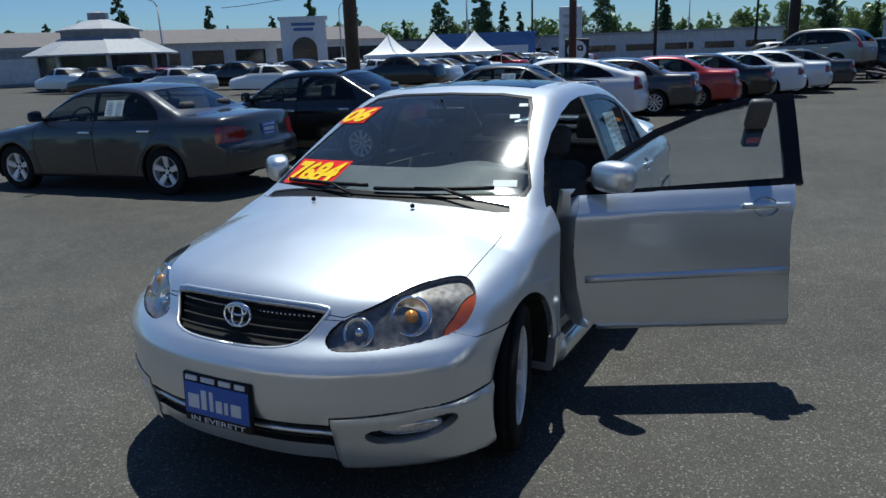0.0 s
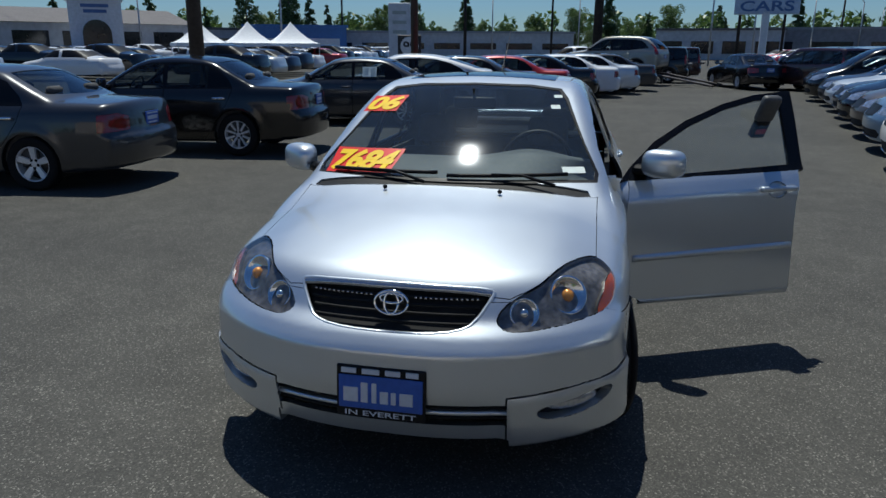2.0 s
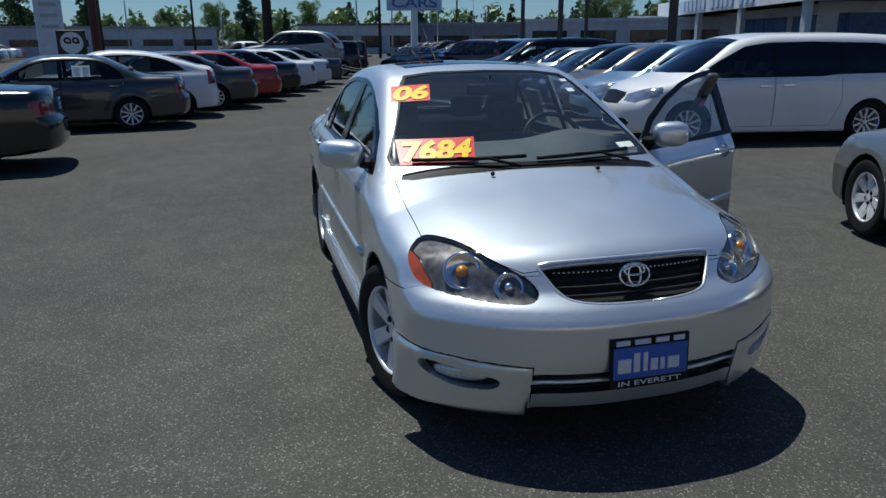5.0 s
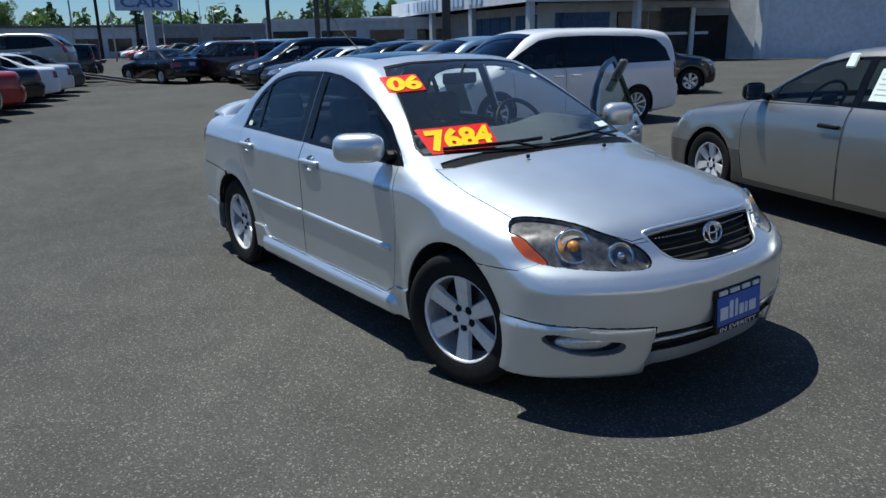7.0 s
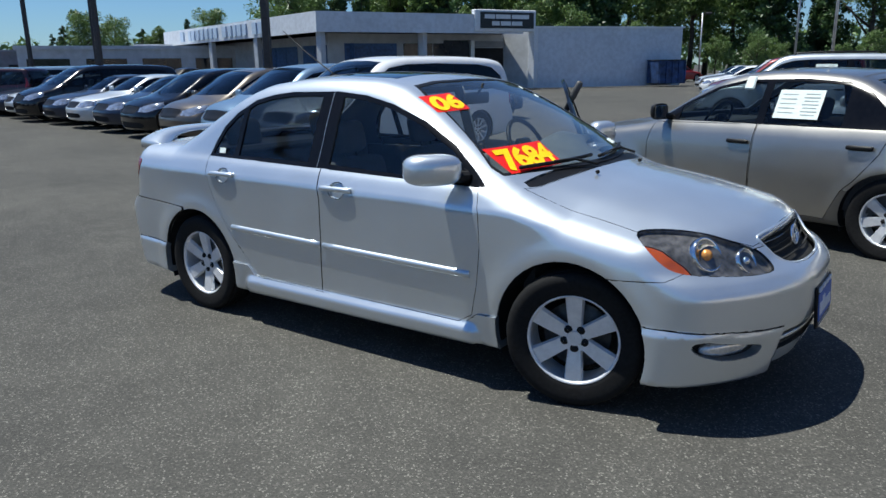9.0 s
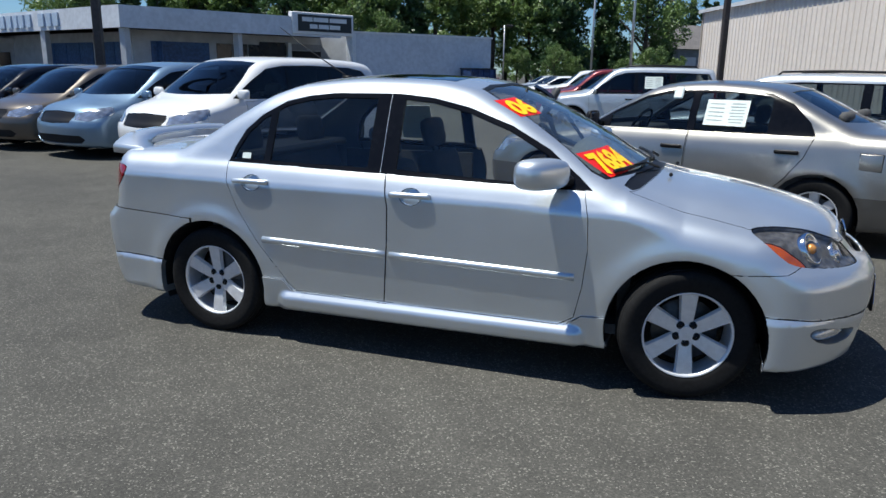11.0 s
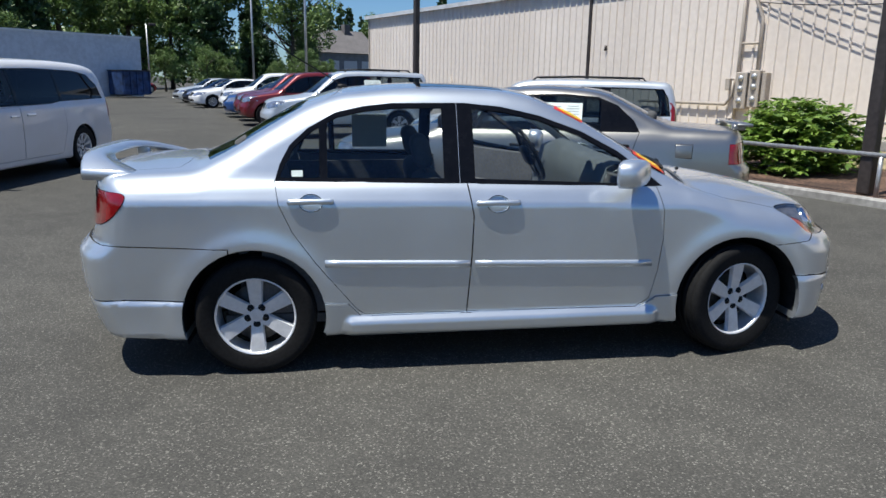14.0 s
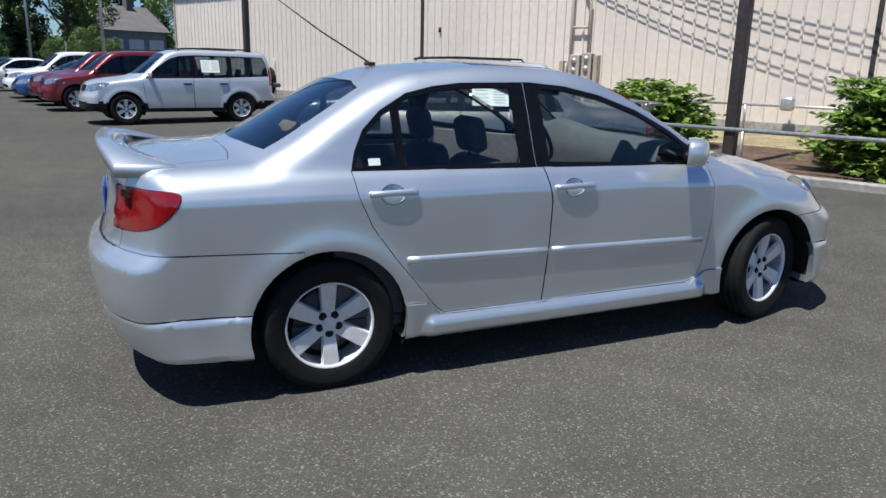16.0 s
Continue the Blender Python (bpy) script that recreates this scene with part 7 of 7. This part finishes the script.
def block(name, x, y, turn, w, d, h, wall, roof, label, windows=0, wmat=None, pitch=0.0, wz=(0.8, 2.4)):
    """A plain low building: walls, roof slab or gable, a row of windows on the side that looks along -y before turning."""
    b = tagged(new(name), label, "building")
    b.matrix_basis = pose(x, y, 0, 0, 0, turn)
    bm = bmesh.new()
    box(bm, (0, d / 2, h / 2), (w, d, h))
    part("wall", bm, wall, b)
    bm = bmesh.new()
    if pitch:
        vs = [bm.verts.new(p) for p in ((-w / 2 - 0.5, -0.5, h), (w / 2 + 0.5, -0.5, h), (w / 2 + 0.5, d + 0.5, h), (-w / 2 - 0.5, d + 0.5, h), (-w / 2 - 0.5, d / 2, h + pitch), (w / 2 + 0.5, d / 2, h + pitch))]
        for q in ((0, 1, 5, 4), (2, 3, 4, 5), (0, 4, 3), (1, 2, 5), (0, 3, 2, 1)):
            bm.faces.new([vs[i] for i in q])
    else:
        box(bm, (0, d / 2, h + 0.12), (w + 0.4, d + 0.4, 0.28))
    part("roof", bm, roof, b)
    for i in range(windows):
        ww = w / windows
        bm = bmesh.new()
        box(bm, (-w / 2 + ww * (i + 0.5), -0.02, sum(wz) / 2), (ww * 0.72, 0.1, wz[1] - wz[0]))
        part("window", bm, wmat or M["shop_glass"], b)
    return b


def polar(az, d, cx=3.0, cy=0.0):
    a = radians(az)
    return cx + d * math.cos(a), cy + d * math.sin(a)


def faced(name, az, d, w, dep, h, wall, roof, label, windows=0, wmat=None, pitch=0.0, skew=0.0, wz=(0.8, 2.4)):
    x, y = polar(az, d)
    return block(name, x, y, az - 90 + skew, w, dep, h, wall, roof, label, windows, wmat, pitch, wz)


# dealership across the street
faced("dealership", -136.0, 82, 40, 16, 3.7, M["offwhite"], M["roof_grey"], "grey dealership with a pitched roof and showroom windows", 9, None, 1.7, 6, (0.6, 2.9))
faced("dealership_wing", -121.0, 80, 24, 14, 3.4, M["grey_wall"], M["roof_white"], "long grey service wing with a pale roof", 4, M["offwhite"], 0.0, 4, (0.3, 2.6))
tower = faced("entrance_tower", -143.2, 77, 4.6, 3.5, 5.6, M["white_metal"], M["white_metal"], "white entrance tower with a dark arch", 0)
bm = bmesh.new()
lathe(bm, [(0.001, -0.06), (1.25, -0.06), (1.25, 0.05)], 28, "y", (0, 0, 2.6))
box(bm, (0, -0.02, 1.3), (2.5, 0.1, 2.6))
part("arch", bm, M["shop_glass"], tower)
for zz, w in ((5.1, 2.4), (4.6, 2.0)):
    bm = bmesh.new()
    box(bm, (0, -0.04, zz), (w, 0.08, 0.3))
    part("bar", bm, M["sign_blue"], tower)
faced("far_shop", -152.5, 95, 26, 12, 3.4, M["offwhite"], M["roof_grey"], "long white shop across the street", 6)
faced("blue_shop", -157.0, 90, 12, 10, 3.7, M["blue_roof"], M["blue_roof"], "blue clad shop front across the street", 2, M["white_metal"])
faced("white_shop", -168.5, 100, 34, 12, 3.3, M["offwhite"], M["roof_white"], "low white commercial building beyond the lots", 7, None, 0, 0, (1.2, 2.0))
faced("grey_store", 160.5, 110, 36, 14, 4.0, M["grey_wall"], M["roof_white"], "grey store with a bright roof edge", 5)
faced("pale_shop", 151.5, 62, 16, 10, 3.1, M["offwhite"], M["offwhite"], "small pale shop behind the rows of cars", 4)
faced("pale_shop", 146.0, 68, 12, 10, 3.4, M["white_metal"], M["offwhite"], "small white shop beside the used car shop", 1)
faced("street_shop", 171.5, 105, 16, 10, 3.8, M["offwhite"], M["roof_grey"], "pale street-side shop with dark windows", 4)
house = faced("house", 92.3, 98, 8.5, 9, 4.8, M["grey_wall"], M["roof_grey"], "grey timber house with a pitched roof behind the trees", 3, M["white_paint"], 3.2, 30, (2.6, 3.8))
bm = bmesh.new()
box(bm, (1.8, 4.0, 8.0), (0.9, 0.9, 1.6))
part("chimney", bm, M["roof_grey"], house)


def pavilion():
    """Glazed eight-sided pavilion with a two-tier pale roof."""
    b = tagged(new("pavilion"), "glazed octagonal pavilion with a two-tier pale roof", "pavilion")
    x, y = polar(-129.0, 62)
    b.matrix_basis = pose(x, y, 0, 0, 0, 10)
    for name, r0, r1, z0, z1 in (("roof", 5.6, 2.9, 2.55, 3.75), ("upper_roof", 3.1, 0.7, 4.35, 5.15)):
        bm = bmesh.new()
        lathe(bm, [(r0, z0 - 0.12), (r0, z0), (r1, z1), (r1 * 0.9, z1)], 8, "z")
        part(name, bm, M["roof_white"], b)
    bm = bmesh.new()
    lathe(bm, [(2.8, 3.6), (2.8, 4.4), (0.6, 4.4)], 8, "z")
    part("clerestory", bm, M["grey_wall"], b)
    bm = bmesh.new()
    lathe(bm, [(0.75, 5.0), (0.75, 5.6), (0.1, 5.75)], 8, "z")
    part("cupola", bm, M["grey_wall"], b)
    for k in range(8):
        a = 2 * math.pi * (k + 0.0) / 8
        bm = bmesh.new()
        box(bm, (4.6 * math.cos(a), 4.6 * math.sin(a), 1.3), (0.25, 0.25, 2.6))
        part("column", bm, M["offwhite"], b)
        a += math.pi / 8
        bm = bmesh.new()
        box(bm, (0, 0, 1.3), (0.06, 3.1, 2.3))
        part("pane", bm, M["shop_glass"], b).matrix_basis = pose(4.2 * math.cos(a), 4.2 * math.sin(a), 0, 0, 0, math.degrees(a))


pavilion()


def tent(x, y, turn, w=3.6, peak=3.25, eave=1.75):
    t = tagged(new("canopy_tent"), "white peaked canopy tent on four poles", "tent", "white canopy tents in a row")
    t.matrix_basis = pose(x, y, 0, 0, 0, turn)
    n = 8
    bm = bmesh.new()
    rings = []
    for k in range(n + 1):
        q = k / n
        r = w / 2 * (1 - q)
        z = eave + (peak - eave) * q ** 1.6
        rings.append([bm.verts.new((a * max(r, 0.02), c * max(r, 0.02), z)) for a, c in ((-1, -1), (1, -1), (1, 1), (-1, 1))])
    for p, q in zip(rings, rings[1:]):
        for j in range(4):
            bm.faces.new((p[j], p[(j + 1) % 4], q[(j + 1) % 4], q[j]))
    low = [bm.verts.new((a * w / 2, c * w / 2, eave - 0.25)) for a, c in ((-1, -1), (1, -1), (1, 1), (-1, 1))]
    for j in range(4):
        bm.faces.new((low[j], low[(j + 1) % 4], rings[0][(j + 1) % 4], rings[0][j]))
    part("canopy", bm, M["tent"], t)
    for a in (-1, 1):
        for c in (-1, 1):
            bm = bmesh.new()
            tube(bm, [(a * w * 0.48, c * w * 0.48, 0), (a * w * 0.48, c * w * 0.48, eave)], 0.03, 6)
            part("leg", bm, M["white_paint"], t)


for az in (-148.8, -152.2, -155.3):
    x, y = polar(az, 57, 3.9, 1.9)
    tent(x, y, az + 8)


# ---- signs ----
def used_cars_sign():
    x, y = -41.5, 9.6
    s = tagged(new("pole_sign"), "blue and white pole sign with an orange message board", "sign")
    s.matrix_basis = pose(x, y, 0, 0, 0, -8)
    bm = bmesh.new()
    box(bm, (0, 0, 1.8), (0.4, 0.4, 3.6), 0.03)
    part("post", bm, M["white_paint"], s)
    bm = bmesh.new()
    box(bm, (0, 0, 4.15), (0.4, 3.4, 1.45), 0.04)
    pn = part("lower_panel", bm, M["sign_pale"], s)
    bm = bmesh.new()
    box(bm, (0, 0, 5.9), (0.42, 3.4, 2.0), 0.04)
    up = part("message_board", bm, M["sign_black"], s)
    letters("letter", "USED", pose(0.212, 0, 4.5), 2.1, 0.5, M["sign_blue"], pn, 0.02)
    letters("letter", "CARS", pose(0.212, 0, 3.87), 2.8, 0.56, M["sign_blue"], pn, 0.02)
    letters("led_digit", "1.11", pose(0.222, 0, 5.5), 1.7, 0.62, M["led"], up, 0.02)


used_cars_sign()


def route_sign():
    s = tagged(new("route_sign"), "black square route sign with a white shield", "sign")
    s.matrix_basis = pose(-24.2, -6.7, 0, 0, 0, 14)
    bm = bmesh.new()
    box(bm, (-0.1, 0, 0.8), (0.12, 0.12, 1.6))
    part("post", bm, M["galv"], s)
    bm = bmesh.new()
    box(bm, (0, 0, 1.55), (0.06, 0.92, 0.95), 0.02)
    bd = part("board", bm, M["sign_black"], s)
    bm = bmesh.new()
    bmesh.ops.create_circle(bm, cap_ends=True, segments=28, radius=0.36)
    bmesh.ops.transform(bm, matrix=pose(0.034, 0, 1.6, 0, 90, 0), verts=bm.verts)
    part("shield", bm, M["white_paint"], bd)
    letters("number_digit", "99", pose(0.04, 0, 1.6), 0.5, 0.38, M["sign_black"], bd, 0.02)


route_sign()
pyl = tagged(new("pylon_sign"), "tall white pylon sign with grey bars", "sign")
pyl.matrix_basis = pose(-27.5, -8.0, 0, 0, 0, 14)
bm = bmesh.new()
box(bm, (0, 0, 1.7), (0.3, 0.95, 3.4), 0.02)
part("panel", bm, M["white_metal"], pyl)
for z in (2.2, 2.6, 3.0):
    bm = bmesh.new()
    box(bm, (0.155, 0, z), (0.02, 0.6, 0.14))
    part("bar", bm, M["grey_print"], pyl)


# ---- street poles and wires ----
def utility_pole(x, y, h, w=0.34, arms=1, turn=0):
    p = tagged(new("utility_pole"), "tall dark wooden utility pole with cross arms", "pole", "utility poles along the street")
    p.matrix_basis = pose(x, y, 0, 0, 0, turn)
    bm = bmesh.new()
    tube(bm, [(0, 0, 0), (0, 0, h)], w / 2, 10, 0.7)
    part("shaft", bm, M["wood_pole"], p, "", True)
    for i in range(arms):
        bm = bmesh.new()
        box(bm, (0, 0, h - 0.5 - 0.9 * i), (0.12, 2.4, 0.12))
        part("cross_arm", bm, M["wood_pole"], p)
    return p


def street_lamp(x, y, h, turn, label="tall grey street lamp with a curved arm"):
    p = tagged(new("street_lamp"), label, "street lamp", "street lamps along the road")
    p.matrix_basis = pose(x, y, 0, 0, 0, turn)
    bm = bmesh.new()
    tube(bm, [(0, 0, 0), (0, 0, h * 0.9)], 0.09, 8, 0.7)
    part("shaft", bm, M["galv"], p, "", True)
    bm = bmesh.new()
    tube(bm, [(0, 0, h * 0.9), (0.4, 0, h * 0.96), (1.6, 0, h)], 0.05, 8, 0.8)
    part("arm", bm, M["galv"], p, "", True)
    bm = bmesh.new()
    box(bm, (1.9, 0, h), (0.7, 0.28, 0.14), 0.04, None, 2)
    part("lamp_head", bm, M["galv"], p, "", True)


up0 = utility_pole(-34.5, 0.4, 13, 0.5)
for az, d, h in ((170.0, 75, 10), (167.2, 90, 11), (163.8, 120, 11), (-176.5, 95, 11), (-170.0, 70, 11), (-160.5, 100, 11)):
    x, y = polar(az, d)
    utility_pole(x, y, h, 0.32, 2, az)
for az, d, h, t in ((171.8, 70, 8.5, -90), (169.0, 80, 8, 90), (165.4, 95, 8, 90), (162.6, 110, 8, -90), (161.5, 130, 8, 90), (-156.0, 62, 7.5, 90), (-133.0, 66, 7, 0), (-146.0, 75, 7, 60), (-172.0, 90, 8, 90), (-178.5, 100, 8.5, -90)):
    x, y = polar(az, d)
    street_lamp(x, y, h, t)
for pts in (((-34.5, 0.4, 11.2), (-60, -60, 8.5)), ((-34.5, 0.4, 10.2), (-62, -60, 7.6)), ((-34.5, 0.4, 11.2), (-90, 16, 9.5)), ((-34.5, 0.4, 10.4), (-110, 30, 9)), ((-34.5, 0.4, 9.0), (-60, -24, 7.2))):
    a, b = (Vector(p) for p in pts)
    bm = bmesh.new()
    tube(bm, [a.lerp(b, k / 14) - Vector((0, 0, 2.4 * 4 * (k / 14) * (1 - k / 14) * 0.5)) for k in range(15)], 0.034, 5)
    tagged(part("overhead_wire", bm, M["sign_black"], None, "", True), "black overhead wire between street poles", "wire", "overhead street wires")


# ---- trees and bushes ----
def leaf_cloud(rnd, centres, per, size, flat=0.0):
    """Many small leaves round the given clump centres (x, y, z, radius)."""
    g = np.random.default_rng(rnd.randrange(10 ** 6))
    c = np.repeat(np.array(centres, float), per, axis=0)
    n = len(c)
    d = g.normal(size=(n, 3))
    d /= np.linalg.norm(d, axis=1, keepdims=True)
    d *= g.uniform(0.35, 1.0, (n, 1)) ** 0.6
    p = c[:, :3] + d * c[:, 3:]
    no = d + g.uniform(-1, 1, (n, 3)) * 0.9 + np.array([0, 0, flat])
    no /= np.linalg.norm(no, axis=1, keepdims=True)
    u = np.cross(no, g.uniform(-1, 1, (n, 3)))
    u /= np.maximum(np.linalg.norm(u, axis=1, keepdims=True), 1e-6)
    w = np.cross(no, u)
    s = size * g.uniform(0.6, 1.3, (n, 1))
    verts = np.stack([p - u * s, p - w * s * 0.5, p + u * s, p + w * s * 0.5], 1).reshape(-1, 3)
    return verts.tolist(), np.arange(4 * n).reshape(n, 4).tolist()


def broad_tree(seed, h, spread, label="leafy green broadleaf tree behind the lot"):
    rnd = random.Random(seed)
    t = tagged(new("broadleaf_tree"), label, "tree")
    bm = bmesh.new()
    tube(bm, [(0, 0, 0), (0.1, 0, h * 0.3), (0, 0.1, h * 0.6), (0, 0, h * 0.85)], h * 0.022, 8, 0.3)
    for k in range(6):
        a = rnd.uniform(0, 6.28)
        z = h * rnd.uniform(0.28, 0.6)
        r = spread * rnd.uniform(0.5, 0.8)
        tube(bm, [(0, 0, z), (r * 0.5 * math.cos(a), r * 0.5 * math.sin(a), z + h * 0.1), (r * math.cos(a), r * math.sin(a), z + h * 0.22)], h * 0.009, 6, 0.3)
    part("trunk", bm, M["bark"], t, "", True)
    cs = []
    for k in range(34):
        z = rnd.uniform(0.22, 0.97)
        rr = spread * math.sin(math.pi * min(1, (z - 0.1) / 0.95)) ** 0.7
        a, q = rnd.uniform(0, 6.28), math.sqrt(rnd.random())
        cs.append((rr * q * math.cos(a), rr * q * math.sin(a), h * z, spread * rnd.uniform(0.22, 0.36)))
    vs, fs = leaf_cloud(rnd, cs, 330, h * 0.0135)
    link_mesh("crown", vs, fs, M["leaves"], t, "", False)
    return t


def conifer(seed, h, spread, label="dark green conifer with drooping branches"):
    rnd = random.Random(seed)
    t = tagged(new("conifer_tree"), label, "tree")
    bm = bmesh.new()
    tube(bm, [(0, 0, 0), (0, 0, h * 0.5), (0, 0, h * 0.98)], h * 0.016, 8, 0.15)
    part("trunk", bm, M["bark"], t, "", True)
    cs = []
    n = 26
    for k in range(n):
        z = 0.10 + 0.88 * k / n
        rr = spread * (1 - z) ** 0.85 * rnd.uniform(0.75, 1.15) + 0.1
        m = max(2, int(7 * (1 - z)) + 1)
        for j in range(m):
            a = rnd.uniform(0, 6.28)
            for q in (0.35, 0.75, 1.0):
                cs.append((rr * q * math.cos(a), rr * q * math.sin(a), h * z - rr * q * 0.22, 0.10 * h * (1 - z) * 0.45 + 0.012 * h))
    vs, fs = leaf_cloud(rnd, cs, 30, h * 0.0145, -0.4)
    link_mesh("crown", vs, fs, M["needles"], t, "", False)
    return t


trees_b = [broad_tree(s, 10, sp) for s, sp in ((1, 3.4), (2, 4.0), (3, 2.8))]
trees_c = [conifer(s, 10, sp) for s, sp in ((4, 2.3), (5, 1.7), (6, 2.8))]
_used = set()


def plant(src, az, d, h, rnd):
    x, y = polar(az, d)
    k = h / 10
    m = pose(x, y, 0, 0, 0, rnd.uniform(0, 360))
    o = src if src.name not in _used else copy_thing(src, m)
    _used.add(src.name)
    o.matrix_basis = m @ Matrix.Diagonal((k * rnd.uniform(0.85, 1.15), k * rnd.uniform(0.85, 1.15), k, 1))
    return o


_r = random.Random(11)
# wood behind the shop: tall, close together
for i in range(38):
    az = 62 + 66 * (i + _r.random()) / 38
    d = _r.uniform(72, 96) if az > 84 else _r.uniform(90, 110)
    conif = _r.random() < (0.75 if az < 104 else 0.3)
    hh = (_r.uniform(13, 19) if az > 96 else _r.uniform(11, 14.5)) * (1 if not 84 < az < 92 else 0.8)
    if 89.6 < az < 95.2:
        continue                       # the gap in the wood where the house stands
    plant(_r.choice(trees_c if conif else trees_b), az, d, hh, _r)
for i in range(24):
    az = 60 + 70 * (i + _r.random()) / 24
    plant(_r.choice(trees_b), az, _r.uniform(66, 72) if az > 95.5 else _r.uniform(70, 78), _r.uniform(4, 8) if az > 107 else (_r.uniform(2.8, 4.5) if az > 95.5 else _r.uniform(2.5, 4.2)), _r)
for i in range(9):
    plant(_r.choice(trees_c if _r.random() < 0.6 else trees_b), 89.2 + 6.4 * (i + _r.random()) / 9, _r.uniform(116, 128), _r.uniform(11, 14), _r)
# the wood goes on behind the shop's far end, then thins out over the small shops
for i in range(15):
    az = 127 + 13 * (i + _r.random()) / 15
    plant(_r.choice(trees_c if _r.random() < 0.6 else trees_b), az, _r.uniform(84, 104), _r.uniform(11.5, 16), _r)
for i in range(12):
    az = 141 + 14 * (i + _r.random()) / 12
    plant(_r.choice(trees_c if _r.random() < 0.7 else trees_b), az, _r.uniform(95, 125), _r.uniform(5.5, 9.5), _r)
# scattered skyline on the street's side
for i in range(92):
    az = 128 + 122 * (i + _r.random()) / 92
    conif = _r.random() < 0.5
    d = _r.uniform(110, 170)
    k = _r.choice((0.55, 0.6, 0.7, 0.8, 0.9, 1.0)) * (0.75 if 140 < az < 172 else 1.0)
    plant(_r.choice(trees_c if conif else trees_b), az, d, (14.0 if conif else 8.5) * k, _r)


def far_woods():
    """The low unbroken woods along the horizon."""
    rnd = random.Random(21)
    cs = []
    for i in range(420):
        az = rnd.uniform(0, 360)
        d = rnd.uniform(165, 190)
        x, y = polar(az, d)
        hgt = rnd.uniform(5.0, 9.5)
        for z in (0.2, 0.5, 0.8):
            cs.append((x, y, hgt * z, 3.2 * (1.15 - z * 0.6)))
    vs, fs = leaf_cloud(rnd, cs, 40, 0.8)
    tagged(link_mesh("far_woods", vs, fs, M["leaves"], None, "", False), "low green woods along the horizon", "woods", "", "stuff")


far_woods()


def shrub(x, y, r, h, seed, label):
    rnd = random.Random(seed)
    t = tagged(new("shrub"), label, "shrub")
    t.matrix_basis = pose(x, y, gz(x, y) + 0.1)
    for k in range(7):
        bm = bmesh.new()
        a = rnd.uniform(0, 6.28)
        tube(bm, [(0, 0, 0), (r * 0.3 * math.cos(a), r * 0.3 * math.sin(a), h * 0.4), (r * 0.6 * math.cos(a), r * 0.6 * math.sin(a), h * 0.8)], 0.02, 6, 0.4)
        part("stem", bm, M["bark"], t, "", True)
    cs = []
    for k in range(115):
        a, q, z = rnd.uniform(0, 6.28), math.sqrt(rnd.random()), rnd.uniform(0.12, 1.0)
        rr = r * (1.0 - 0.45 * max(0, z - 0.45) / 0.55)
        cs.append((rr * q * math.cos(a), rr * q * math.sin(a), h * z * (1 - 0.12 * q), 0.22))
    # rosettes of long leaves
    verts, faces = [], []
    for cx, cy, cz, cr in cs:
        for j in range(14):
            ox, oy, oz = (cx + rnd.uniform(-1, 1) * cr, cy + rnd.uniform(-1, 1) * cr, cz + rnd.uniform(-1, 1) * cr)
            if oz < 0.03:
                continue
            tilt = rnd.uniform(0.2, 0.7)
            for k in range(8):
                a = 2 * math.pi * k / 8 + rnd.uniform(-0.3, 0.3)
                L = rnd.uniform(0.10, 0.17)
                d = Vector((math.cos(a), math.sin(a), tilt - 0.9 * rnd.random())).normalized()
                w = (Vector((-math.sin(a), math.cos(a), 0)) + Vector((0, 0, rnd.uniform(-0.7, 0.7)))).normalized() * L * 0.22
                o = Vector((ox, oy, oz))
                b = len(verts)
                verts += [o, o + d * L * 0.5 + w + Vector((0, 0, 0.004)), o + d * L - Vector((0, 0, 0.012)), o + d * L * 0.5 - w]
                faces.append((b, b + 1, b + 2, b + 3))
    link_mesh("foliage", verts, faces, M["shrub"], t, "", False)
    return t


shrub(6.5, 6.9, 1.15, 0.98, 31, "bright green rounded shrub with long leaves in the bed")
shrub(7.5, 3.0, 0.98, 1.2, 32, "bright green shrub with long leaves beside the rail")
